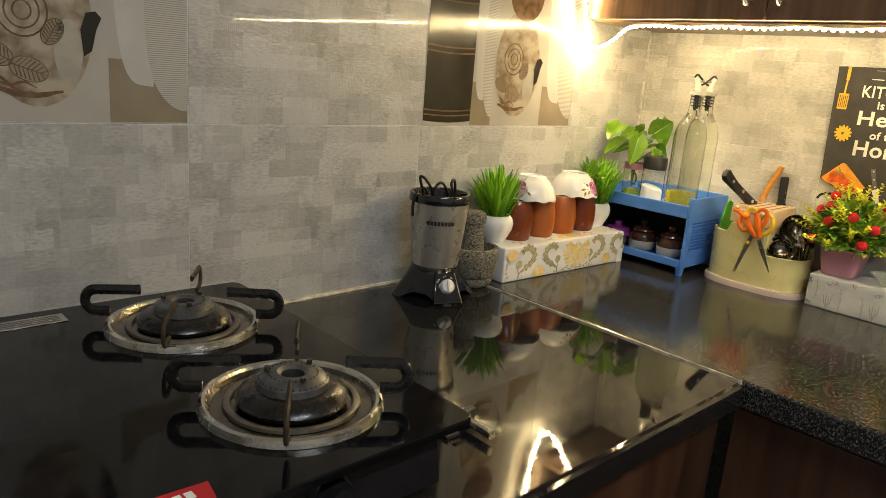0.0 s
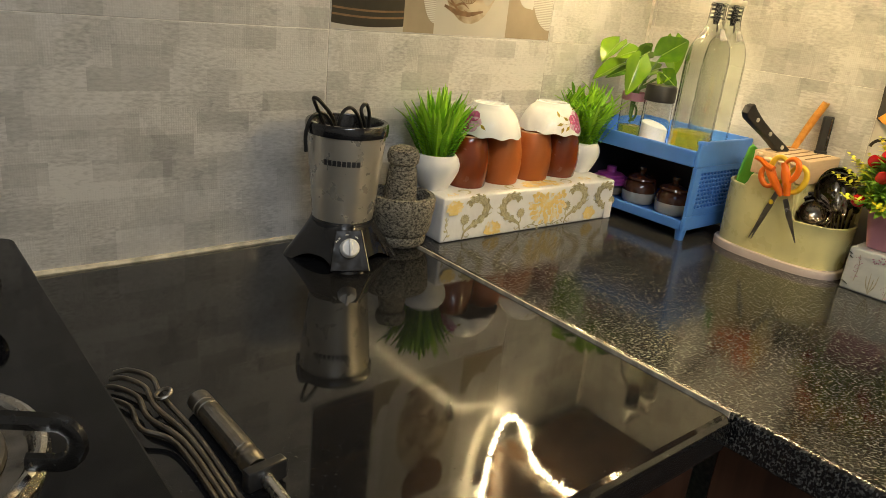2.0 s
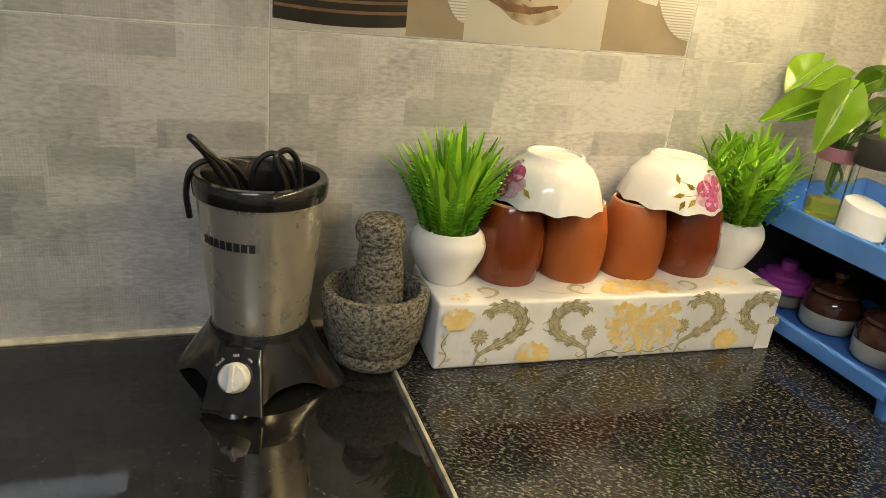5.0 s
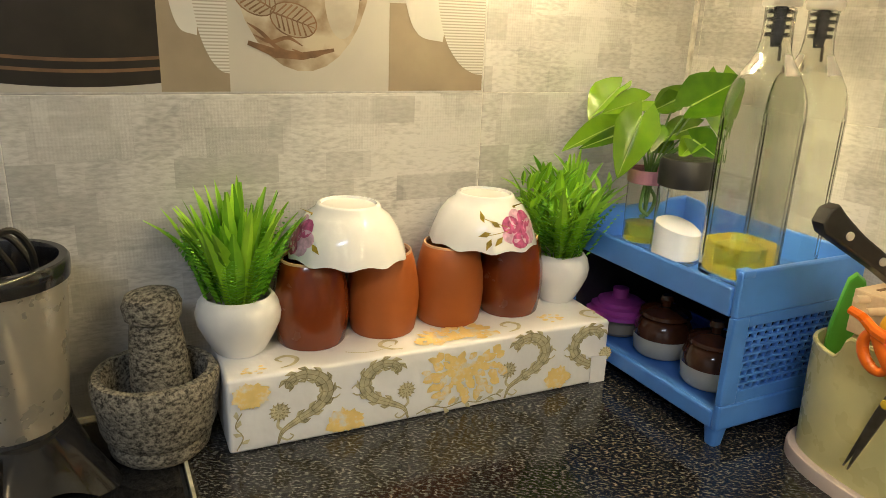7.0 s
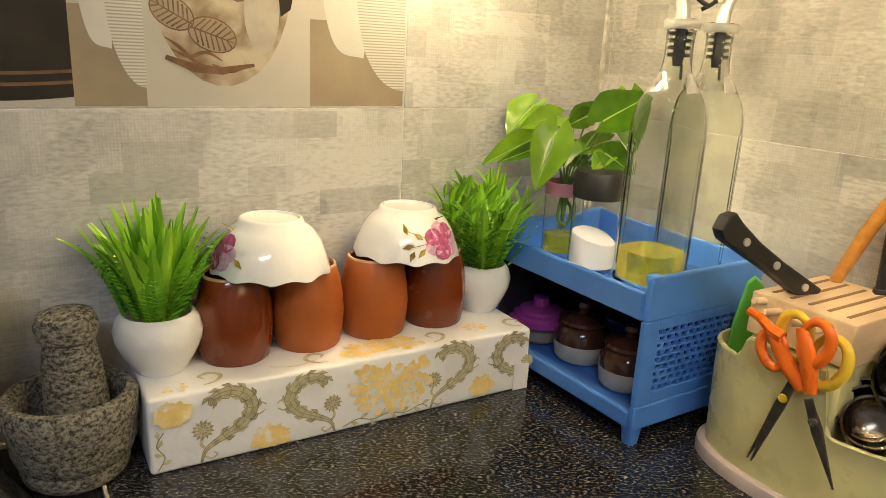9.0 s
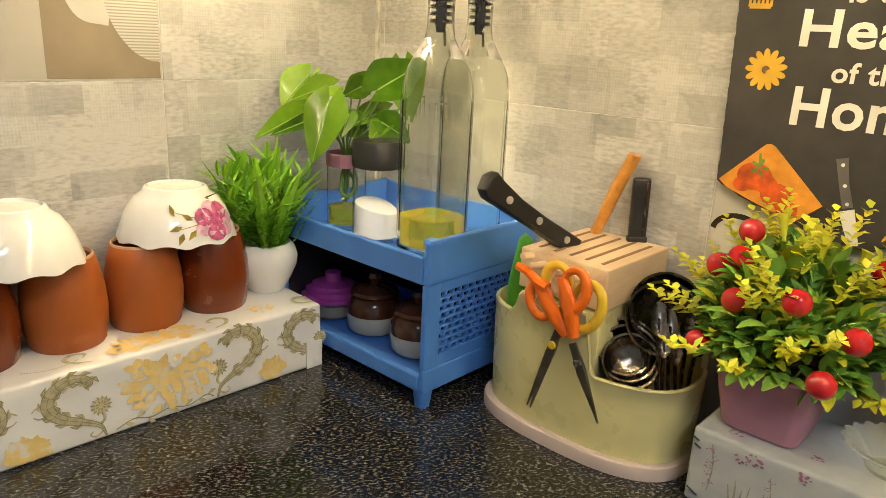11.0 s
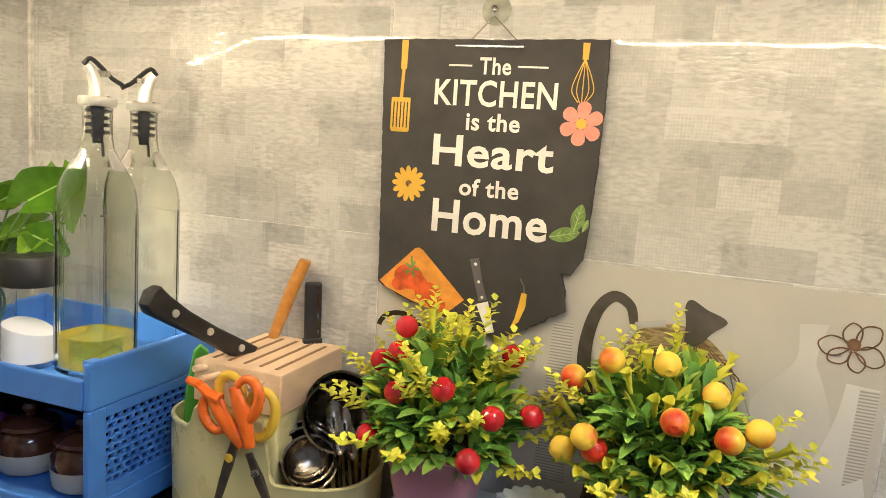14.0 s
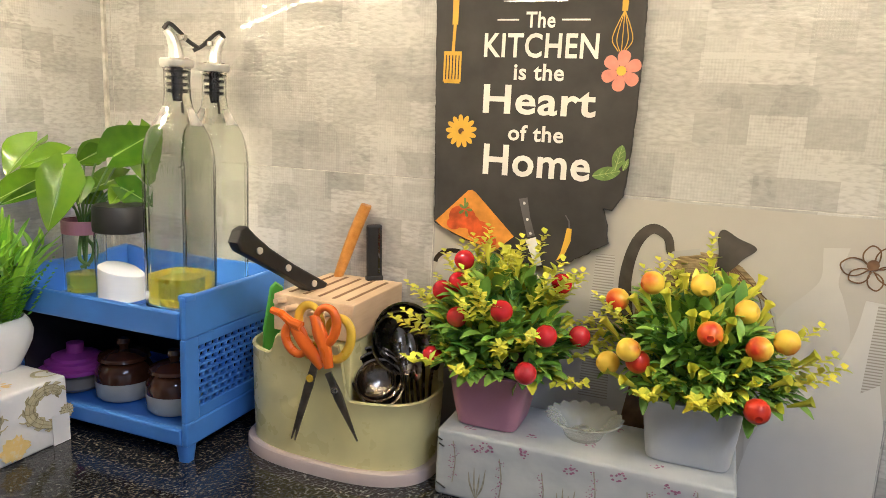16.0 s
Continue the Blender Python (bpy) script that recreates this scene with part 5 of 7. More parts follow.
def petal_on(a0, h0, pts, prof):
    """A flat shape wrapped onto the bowl: points are (along, up) in metres about its centre."""
    vs = [on_bowl(a0 + px / 0.048, h0 + py, prof) for px, py in pts]
    mid = on_bowl(a0 + sum(p[0] for p in pts) / len(pts) / 0.048, h0 + sum(p[1] for p in pts) / len(pts), prof)
    n = len(vs)
    return raw([mid] + vs, [(0, 1 + i, 1 + (i + 1) % n) for i in range(n)])


def china_bowl(x, y, turn, label):
    t = thing("china_bowl", label, "bowl", Matrix.Translation((x, y, BT + 0.0830)) @ Matrix.Rotation(radians(1.2), 4, "Y"), "bowls on the cups")
    prof = BOWL + [(0.0300, 0.0485), (0.0285, 0.0500), (0.0265, 0.0500), (0.0255, 0.0475), (0.0, 0.0470)]
    segs, verts, faces = 72, [], []
    inner = [(0.0, 0.041), (0.030, 0.039), (0.044, 0.027), (0.0540, 0.004), (0.0555, 0.0005)]
    rows = list(reversed(prof)) + list(reversed(inner))
    for r, z in rows:
        for i in range(segs):
            a = 2 * math.pi * i / segs
            k = 1 + (0.012 * math.cos(10 * a) + 0.008 * math.cos(20 * a)) * max(0.0, 1 - z / 0.022) if z < 0.022 else 1
            zz = z - 0.0016 * math.cos(10 * a) * max(0.0, 1 - z / 0.012) if z < 0.012 else z
            verts.append((max(r, 0.0001) * k * math.cos(a), max(r, 0.0001) * k * math.sin(a), zz))
    for j in range(len(rows) - 1):
        for i in range(segs):
            faces.append((j * segs + i, j * segs + (i + 1) % segs, (j + 1) * segs + (i + 1) % segs, (j + 1) * segs + i))
    bm = raw(verts, faces)
    bmesh.ops.remove_doubles(bm, verts=bm.verts, dist=0.0002)
    bmesh.ops.recalc_face_normals(bm, faces=bm.faces)
    part("china", bm, M_CHINA, t, "", None, 50)
    f = radians(turn)
    rose, pale, lf = [], [], []
    r2 = random.Random(5)
    for i in range(7):
        a = 2 * math.pi * i / 7
        c = (0.014 * math.cos(a), 0.0105 * math.sin(a))
        (rose if i % 2 else pale).append(petal_on(f, 0.022, [(c[0] + 0.0110 * math.cos(b), c[1] + 0.0082 * math.sin(b)) for b in [k * math.pi / 5 for k in range(10)]], BOWL))
    rose.append(petal_on(f, 0.023, [(0.008 * math.cos(b), 0.007 * math.sin(b)) for b in [k * math.pi / 5 for k in range(10)]], BOWL))
    for dx, dy, ang in ((-0.030, 0.006, 150), (-0.040, -0.004, 200), (-0.027, -0.010, 230), (-0.044, 0.012, 120), (0.002, 0.021, 80), (-0.036, -0.013, 250), (0.028, -0.006, 320)):
        ca, sa = math.cos(radians(ang)), math.sin(radians(ang))
        lf.append(petal_on(f, 0.022, [(dx + u * ca - v * sa, dy + u * sa + v * ca) for u, v in ((-0.006, 0), (-0.001, 0.0026), (0.006, 0), (-0.001, -0.0026))], BOWL))
    for dx, dy, ex, ey in ((-0.014, 0.002, -0.041, 0.010), (-0.014, 0.0, -0.043, -0.006)):
        for k in range(6):
            u0, u1 = k / 6, (k + 1) / 6
            a, b = (dx + (ex - dx) * u0, dy + (ey - dy) * u0), (dx + (ex - dx) * u1, dy + (ey - dy) * u1)
            lf.append(petal_on(f, 0.022, [a, b, (b[0], b[1] + 0.0006), (a[0], a[1] + 0.0006)], BOWL))
    for name, bms, m in (("rose_transfer", rose, M_ROSE_PRINT), ("rose_transfer", pale, M_ROSE_PALE), ("leaf_transfer", lf, M_LEAF_PRINT)):
        o = tagged(part(name, join(*bms), m, t), kind="stuff")
        for v in o.data.vertices:
            v.co.xy *= 1.0 + (0.004 if m is M_ROSE_PRINT else 0.0025)
    return t


china_bowl(-0.455, CUP_Y, -176, "white china bowl with flower transfers, upturned on clay cups")
china_bowl(-0.307, CUP_Y, -70, "white china bowl with a pink rose transfer, upturned on clay cups")


# ---- blue rack ----
RX0, RX1, RY0, RY1 = -0.176, -0.006, -0.272, -0.030
rack = thing("plastic_rack", "two-tier blue plastic rack with a lattice side", "rack", Matrix.Translation((0, 0, CT)))


def rack_side(y, inward):
    """One end of the rack: boards above and below a woven lattice."""
    a, b = (y, y + 0.007) if inward > 0 else (y - 0.007, y)
    s = part("side_panel", box(RX0, RX1, a, b, 0.130, 0.174, 0.0025), M_BLUE, rack)
    part("lower_board", box(RX0 - 0.0004, RX1 + 0.0004, a - 0.0004, b + 0.0004, 0.018, 0.044, 0.0025), M_BLUE, s)
    for x0, x1 in ((RX0, RX0 + 0.020), (RX1 - 0.014, RX1)):
        part("stile", box(x0, x1, a, b, 0.0435, 0.1305, 0.0015), M_BLUE, s)
    for z0, z1 in ((0.0435, 0.056), (0.120, 0.1305)):
        part("rail", box(RX0 + 0.0195, RX1 - 0.0135, a + 0.0004, b - 0.0004, z0, z1, 0.001), M_BLUE, s)
    bars = []
    u0, u1, v0, v1 = RX0 + 0.019, RX1 - 0.013, 0.055, 0.121
    rows, cols = 9, 13
    m = (a + b) / 2
    for r in range(rows + 1):
        v = v0 + (v1 - v0) * r / rows
        bars.append(box(u0, u1, m - 0.0022, m + 0.0018, v - 0.0011, v + 0.0011))
    for r in range(rows):
        va, vb = v0 + (v1 - v0) * r / rows, v0 + (v1 - v0) * (r + 1) / rows
        for c in range(cols + 1):
            u = u0 + (u1 - u0) * (c + (0.25 if r % 2 else -0.1)) / cols
            sl = 0.0016
            vs = [(u - 0.0014, m - 0.0014, va), (u + 0.0014, m - 0.0014, va), (u + 0.0014 + sl, m - 0.0014, vb), (u - 0.0014 + sl, m - 0.0014, vb)]
            vs += [(x, m + 0.0026, z) for x, _, z in vs]
            bars.append(raw(vs, [(0, 1, 2, 3), (7, 6, 5, 4), (0, 4, 5, 1), (1, 5, 6, 2), (2, 6, 7, 3), (3, 7, 4, 0)]))
    tagged(part("lattice", join(*bars), M_BLUE, s), "", "", "", "stuff")


rack_side(RY0, 1)
rack_side(RY1, -1)
for z0, z1, name in ((0.018, 0.030, "lower_tray"), (0.130, 0.136, "upper_tray")):
    hi = 0.036 if z0 < 0.1 else 0.158
    t = part(name, box(RX0 + 0.004, RX1 - 0.001, RY0 + 0.0072, RY1 - 0.0072, z0 + 0.002, z0 + 0.006), M_BLUE, rack)
    part("front_rail", box(RX0 - 0.0005, RX0 + 0.006, RY0 + 0.0072, RY1 - 0.0072, z0, hi, 0.0022), M_BLUE, t)
    part("back_rail", box(RX1 - 0.006, RX1 - 0.001, RY0 + 0.0072, RY1 - 0.0072, z0 + 0.0065, hi + (0.016 if z0 > 0.1 else 0.0), 0.0018), M_BLUE, t)
# added black sheets stand in for the deep shade inside the rack
part("back_panel", box(RX1 - 0.005, RX1 - 0.002, RY0 + 0.008, RY1 - 0.008, 0.0365, 0.129), M_BLACK_MATT, rack, "added black sheet standing in for shade at the rack's back")
part("end_panel", box(RX0 + 0.01, RX1 - 0.006, RY1 - 0.0095, RY1 - 0.0075, 0.0365, 0.129), M_BLACK_MATT, rack, "added black sheet standing in for shade at the rack's far end")
part("post_socket", box(RX0 + 0.002, RX0 + 0.016, RY0 - 0.0012, RY0 + 0.010, 0.168, 0.1752, 0.0015), M_BLUE, rack)
for x in (RX0 + 0.009, RX1 - 0.010):
    for y in (RY0 + 0.009, RY1 - 0.009):
        part("leg", moved(lathe([(0.0, 0.0), (0.0062, 0.0), (0.0085, 0.0185), (0.0, 0.0185)], 20, 4.0), Matrix.Translation((x, y, 0))), M_BLUE, rack)
TRAY_LOW, TRAY_UP = CT + 0.0262, CT + 0.1382


# ---- jars on the lower tray ----
def stoneware_jar(x, y, k):
    t = thing("stoneware_jar", "small cream and brown glazed stoneware jar with a knobbed lid", "jar", Matrix.Translation((x, y, TRAY_LOW)), "jars on the rack")
    part("body", lathe([(0.0, 0.0), (0.026 * k, 0.0), (0.029 * k, 0.004), (0.030 * k, 0.018), (0.0298 * k, 0.0215)], 36), M_CREAM_GLAZE, t)
    part("shoulder", lathe([(0.0299 * k, 0.0213), (0.0296 * k, 0.031), (0.0250 * k, 0.040), (0.0225 * k, 0.042), (0.0, 0.042)], 36), M_BROWN_GLAZE, t, "brown glazed shoulder")
    lid = part("lid", lathe([(0.0, 0.0405), (0.0225 * k, 0.0415), (0.0270 * k, 0.0445), (0.0255 * k, 0.048), (0.017 * k, 0.052), (0.008 * k, 0.0545), (0.0, 0.055)], 36), M_BROWN_GLAZE, t, "brown glazed lid")
    part("knob", lathe([(0.0055 * k, 0.053), (0.0050 * k, 0.057), (0.0078 * k, 0.062), (0.0062 * k, 0.067), (0.0, 0.069)], 20), M_BROWN_GLAZE, lid)
    return t


stoneware_jar(-0.112, -0.128, 1.06)
stoneware_jar(-0.116, -0.204, 1.02)
purple = thing("lidded_tub", "small tub with a stepped purple plastic lid", "tub", Matrix.Translation((-0.120, -0.062, TRAY_LOW)))
part("tub", lathe([(0.0, 0.0), (0.024, 0.0), (0.0275, 0.004), (0.0285, 0.026)], 32), M_PR_BEIGE, purple)
part("lid", lathe([(0.0290, 0.022), (0.0375, 0.023), (0.0385, 0.028), (0.033, 0.0295), (0.0325, 0.034), (0.026, 0.0355), (0.0255, 0.039), (0.018, 0.0405), (0.0098, 0.042), (0.0092, 0.053), (0.0, 0.0535)], 36), M_PURPLE, purple, "stepped purple lid")


# ---- bottles ----
def shell(profile, segs=40):
    """Rings of (half width, height, squareness)."""
    verts, faces = [], []
    for r, z, p in profile:
        for i in range(segs):
            a = 2 * math.pi * (i + 0.5) / segs
            c, s = math.cos(a), math.sin(a)
            k = (abs(c) ** p + abs(s) ** p) ** (-1 / p)
            verts.append((r * k * c, r * k * s, z))
    n = len(profile)
    for j in range(n - 1):
        for i in range(segs):
            faces.append((j * segs + i, j * segs + (i + 1) % segs, (j + 1) * segs + (i + 1) % segs, (j + 1) * segs + i))
    faces += [tuple(range(segs - 1, -1, -1)), tuple((n - 1) * segs + i for i in range(segs))]
    return raw(verts, faces)


def oil_bottle(x, y, oil, lean):
    H = 0.257
    t = thing("oil_bottle", "tall square clear glass oil bottle, " + ("some yellow oil inside" if oil else "nearly empty"), "bottle", Matrix.Translation((x, y, TRAY_UP)), "oil bottles on the rack")
    outer = [(0.0290, 0.0, 3.4), (0.0318, 0.003, 3.4), (0.0323, 0.020, 3.4), (0.0323, 0.155, 3.4), (0.0321, 0.166, 3.2), (0.0312, 0.177, 2.9), (0.0290, 0.187, 2.6), (0.0252, 0.196, 2.3), (0.0205, 0.204, 2.1), (0.0168, 0.211, 2.0), (0.0146, 0.219, 2.0), (0.0136, 0.228, 2.0), (0.0132, 0.240, 2.0), (0.0136, H - 0.004, 2.0), (0.0140, H - 0.002, 2.0)]
    inner = [(r - 0.0022, max(z, 0.006), p) for r, z, p in outer]
    inner = [inner[0]] + [(r, z + 0.0008 * i, p) for i, (r, z, p) in enumerate(inner[1:])]
    bm = shell(outer)
    b2 = shell(inner)
    bmesh.ops.reverse_faces(b2, faces=b2.faces)
    body = part("glass", join(bm, b2), M_GLASS, t)
    body.visible_shadow = False
    if oil:
        o = part("oil", shell([(0.0286, 0.0068, 3.4), (0.0296, 0.010, 3.4), (0.0297, oil - 0.001, 3.4), (0.0299, oil, 3.4)]), M_OIL, t, "shallow yellow oil")
        o.visible_shadow = False
    rings = [(0.0, 0.222), (0.0042, 0.222), (0.0054, 0.229)]
    for k in range(4):
        zr = 0.2300 + 0.0066 * k
        rings += [(0.0056, zr), (0.0108, zr + 0.0004), (0.0113, zr + 0.0022), (0.0108, zr + 0.0038), (0.0058, zr + 0.0043)]
    part("stopper", lathe(rings + [(0.0070, H - 0.001), (0.0, H - 0.001)], 28), M_BLACK, t, "black ribbed stopper")
    part("drip_tube", tube([(0.004, -0.002, 0.224), (0.0045, -0.003, 0.210)], 0.0014, 8), M_BLACK_MATT, t)
    cap = part("cap", lathe([(0.0, H - 0.001), (0.0158, H - 0.001), (0.0170, H + 0.001), (0.0170, H + 0.006), (0.0158, H + 0.0075), (0.0, H + 0.008)], 36), M_ALU, t, "aluminium collar")
    lx, ly = lean
    part("spout", tube([(0, 0, H + 0.007), (lx * 0.001, ly * 0.001, H + 0.018), (lx * 0.005, ly * 0.005, H + 0.030), (lx * 0.009, ly * 0.009, H + 0.036)], [0.0078, 0.0066, 0.0050, 0.0042], 16), M_ALU, cap)
    part("flap", tube(spline([(lx * 0.012, ly * 0.012, H + 0.036), (lx * 0.006, ly * 0.006, H + 0.042), (-lx * 0.004, -ly * 0.004, H + 0.034), (-lx * 0.012, -ly * 0.012, H + 0.026), (-lx * 0.022, -ly * 0.022, H + 0.020)], 5), 0.0022, 8), M_BLACK_MATT, cap, "black flip lever")
    part("hinge", box(-lx * 0.005 - 0.003, -lx * 0.005 + 0.003, -ly * 0.005 - 0.006, -ly * 0.005 + 0.006, H + 0.026, H + 0.032, 0.001), M_STEEL, cap)
    return t


oil_bottle(-0.101, -0.203, 0.037, (-0.75, 0.66))
oil_bottle(-0.034, -0.196, 0.0, (0.75, -0.66))

salt = thing("salt_jar", "clear plastic salt jar with a black screw lid", "jar", Matrix.Translation((-0.121, -0.138, TRAY_UP)))
o = part("jar", lathe([(0.0, 0.0), (0.0250, 0.0), (0.0262, 0.003), (0.0262, 0.078), (0.0245, 0.082), (0.0235, 0.082), (0.0248, 0.077), (0.0248, 0.005), (0.0, 0.004)], 36), M_CLEAR, salt)
o.visible_shadow = False
sb = lathe([(0.0, 0.0052), (0.0235, 0.0052), (0.0240, 0.010), (0.0238, 0.037), (0.018, 0.041), (0.0, 0.042)], 32)
for v in sb.verts:
    if v.co.z > 0.03:
        v.co.z += -v.co.x * 0.10 + v.co.y * 0.22
part("salt", sb, M_SALT, salt, "white salt, sloping")
part("lid", lathe([(0.0255, 0.080), (0.0272, 0.081), (0.0275, 0.086), (0.0272, 0.106), (0.0255, 0.109), (0.0, 0.110)], 40), M_BLACK_MATT, salt, "black screw lid")

# ---- money plant in a glass ----
pothos = thing("money_plant", "money plant with glossy heart-shaped leaves in a small glass", "plant", Matrix.Translation((-0.116, -0.080, TRAY_UP)))
o = part("glass", lathe([(0.0, 0.0), (0.0205, 0.0), (0.0215, 0.003), (0.0225, 0.086), (0.0215, 0.0865), (0.0203, 0.006), (0.0, 0.005)], 32), M_CLEAR, pothos)
o.visible_shadow = False
o = part("water", lathe([(0.0, 0.0055), (0.0198, 0.0065), (0.0202, 0.026), (0.0, 0.026)], 28), M_OIL, pothos, "yellowish water")
o.visible_shadow = False
part("band", lathe([(0.0228, 0.072), (0.0232, 0.0725), (0.0233, 0.0865), (0.0222, 0.087)], 32), M_PINK, pothos, "red band round the rim")


def heart_leaf(base, tip, width, curl, turn):
    """A heart-shaped leaf from its stalk to its pointed tip, folded a little along the midrib, turned about its length."""
    base, tip = Vector(base), Vector(tip)
    d = tip - base
    L = d.length
    d.normalize()
    face = Matrix.Rotation(radians(turn), 3, d) @ Vector((-0.60, -0.60, 0.45))
    side = d.cross(face).normalized()
    up = side.cross(d).normalized()
    verts, faces, N, K = [], [], 16, 5
    for i in range(N + 1):
        t = i / N
        w = width * 1.04 * (min(1.0, (t * 4.2) ** 0.45) * (1 - t ** 1.25) ** 0.85 * (1 + 0.22 * t) if 0 < t < 1 else (0.0 if t else 0.25))
        back = -0.17 * L * (1 - t) ** 5
        for k in range(-K, K + 1):
            s = k / K
            p = base + d * (L * t + back * abs(s) ** 0.8 * 1.5) + side * s * w / 2
            p += up * (0.20 * abs(s) ** 1.2 * w - curl * L * t * t + 0.030 * w * math.sin(11 * t + 2.5 * s) * abs(s) + 0.010 * w * math.sin(26 * (t - 0.35 * abs(s))) * abs(s) * (1 - abs(s)))
            verts.append(p)
    for i in range(N):
        for k in range(2 * K):
            a = i * (2 * K + 1) + k
            faces.append((a, a + 1, a + 2 * K + 2, a + 2 * K + 1))
    return raw(verts, faces), verts[K::2 * K + 1], up


O = Vector((-0.116, -0.080, TRAY_UP))
POTHOS = (((-0.133, -0.035, 1.178), (-0.172, -0.032, 1.146), 0.052, 0.10, 35), ((-0.133, -0.075, 1.168), (-0.185, -0.078, 1.160), 0.030, 0.14, 0),
          ((-0.143, -0.060, 1.144), (-0.224, -0.062, 1.119), 0.038, 0.06, 25), ((-0.162, -0.085, 1.137), (-0.221, -0.088, 1.123), 0.017, 0.05, -10),
          ((-0.164, -0.110, 1.156), (-0.193, -0.118, 1.097), 0.044, 0.10, -8), ((-0.056, -0.080, 1.139), (-0.120, -0.084, 1.128), 0.036, 0.10, 20),
          ((-0.080, -0.046, 1.160), (-0.048, -0.052, 1.182), 0.030, 0.06, 30), ((-0.082, -0.070, 1.168), (-0.116, -0.074, 1.158), 0.026, 0.12, -15),
          ((-0.096, -0.108, 1.166), (-0.032, -0.118, 1.199), 0.052, 0.08, 0), ((-0.040, -0.090, 1.190), (-0.044, -0.108, 1.128), 0.046, 0.08, 15),
          ((-0.108, -0.128, 1.134), (-0.070, -0.140, 1.112), 0.034, 0.14, 0), ((-0.098, -0.122, 1.130), (-0.128, -0.134, 1.120), 0.026, 0.16, 10),
          ((-0.128, -0.098, 1.140), (-0.150, -0.112, 1.120), 0.022, 0.15, 0), ((-0.100, -0.060, 1.130), (-0.080, -0.075, 1.110), 0.034, 0.14, 20))
for b, e, w, c, turn in POTHOS:
    surface, spine, up = heart_leaf(b, e, w * 1.12, c, turn)
    leaf = part("leaf", moved(surface, Matrix.Translation(-O)), M_POTHOS, pothos, "", None, 80)
    part("midrib", tube([p - O + up * 0.0002 for p in spine[:-1]], [0.0011 - 0.00006 * i for i in range(len(spine) - 1)], 6), M_MIDRIB, leaf)
    mid = (Vector(b) + O) / 2 + Vector((0, 0, 0.046))
    part("stalk", tube([p - O for p in spline([O + Vector((0.0, 0.0, 0.030)), O + Vector(((b[0] - O.x) * 0.12, (b[1] - O.y) * 0.12, 0.088)), mid, b], 5)], 0.0012, 6), M_STEM, pothos)
for pts in (((0.004, 0.0, 0.084), (-0.002, -0.010, 0.094), (0.006, -0.018, 0.100), (0.024, -0.020, 0.104)), ((0.0, 0.004, 0.070), (0.008, -0.004, 0.055), (0.000, -0.008, 0.040), (-0.010, -0.004, 0.034)), ((0.002, 0.006, 0.070), (-0.008, -0.002, 0.060), (-0.012, -0.006, 0.044), (-0.004, -0.010, 0.036))):
    part("root", tube(spline(pts, 6), 0.0020, 7), M_STEM, pothos, "pale curling stem")

# ---- utensil caddy ----
CX, CY, AX, AY = -0.071, -0.394, 0.066, 0.108


def oval(i, n, k, p=2.7):
    a = 2 * math.pi * i / n
    c, s = math.cos(a), math.sin(a)
    r = (abs(c) ** p + abs(s) ** p) ** (-1 / p)
    return CX + (AX - k) * r * c, CY + (AY - k) * r * s


def step(x, a, b):
    t = min(1.0, max(0.0, (x - a) / (b - a)))
    return t * t * (3 - 2 * t)


caddy = thing("utensil_caddy", "cream yellow plastic cutlery caddy on a pinkish grey base", "utensil caddy", Matrix.Translation((0, 0, 0)))
part("base", prism([oval(i, 72, 0.0) for i in range(72)], CT, CT + 0.013, 0.003), M_PINKGREY, caddy, "pinkish grey base plate")
verts, faces, N = [], [], 144
levels = [(0.0075, 0.0), (0.0062, 0.35), (0.0052, 0.7), (0.0050, 0.965), (0.0042, 0.985), (0.0050, 1.0), (0.0078, 1.0), (0.0085, 0.97), (0.0100, 0.1)]
for k, f in levels:
    for i in range(N):
        x, y = oval(i, N, k)
        top = 0.986 + 0.022 * step(-y, 0.336, 0.346)
        low = 0.953 if x < CX + 0.035 else 1.0
        top += (low - top) * step(-y, 0.416, 0.428)
        if x > CX + 0.035:
            top = 1.004
        verts.append((x, y, CT + 0.0125 + (top - CT - 0.0125) * f))
for j in range(len(levels) - 1):
    for i in range(N):
        faces.append((j * N + i, j * N + (i + 1) % N, (j + 1) * N + (i + 1) % N, (j + 1) * N + i))
bm = raw(verts, faces)
bmesh.ops.recalc_face_normals(bm, faces=bm.faces)
part("body", bm, M_YELLOW, caddy)
part("holder", box(-0.116, -0.010, -0.4215, -0.338, 0.93, 1.006, 0.003), M_YELLOW, caddy)
block = thing("knife_block", "pale beech knife block with long slots, set in the caddy", "knife block", Matrix.Translation((0, 0, 0)))
part("wood", box(-0.118, -0.006, -0.425, -0.334, 1.007, 1.045, 0.0015), M_BEECH, block)
# slots are strips laid on top, the shade inside put into their brown
for i in range(5):
    y = -0.412 + 0.0165 * i
    part("slot", box(-0.106, -0.018, y - 0.0017, y + 0.0017, 1.0440, 1.0455), M_SLOT, block)
for y, z, l in ((-0.347, 1.038, 0.013), (-0.362, 1.034, 0.022), (-0.386, 1.033, 0.022), (-0.406, 1.035, 0.022)):
    part("peg", tube([(-0.110, y, z), (-0.118 - l, y + 0.002, z + 0.003)], [0.0034, 0.0030], 10), M_BEECH, block)


def along(a, b, toward=(-0.62, -0.55, 0.35)):
    """A pose at a with x towards b and z turned to the viewer's side."""
    a, b = Vector(a), Vector(b)
    x = (b - a).normalized()
    z = (Vector(toward) - x * Vector(toward).dot(x)).normalized()
    y = z.cross(x)
    return Matrix(((x.x, y.x, z.x, a.x), (x.y, y.y, z.y, a.y), (x.z, y.z, z.z, a.z), (0, 0, 0, 1)))


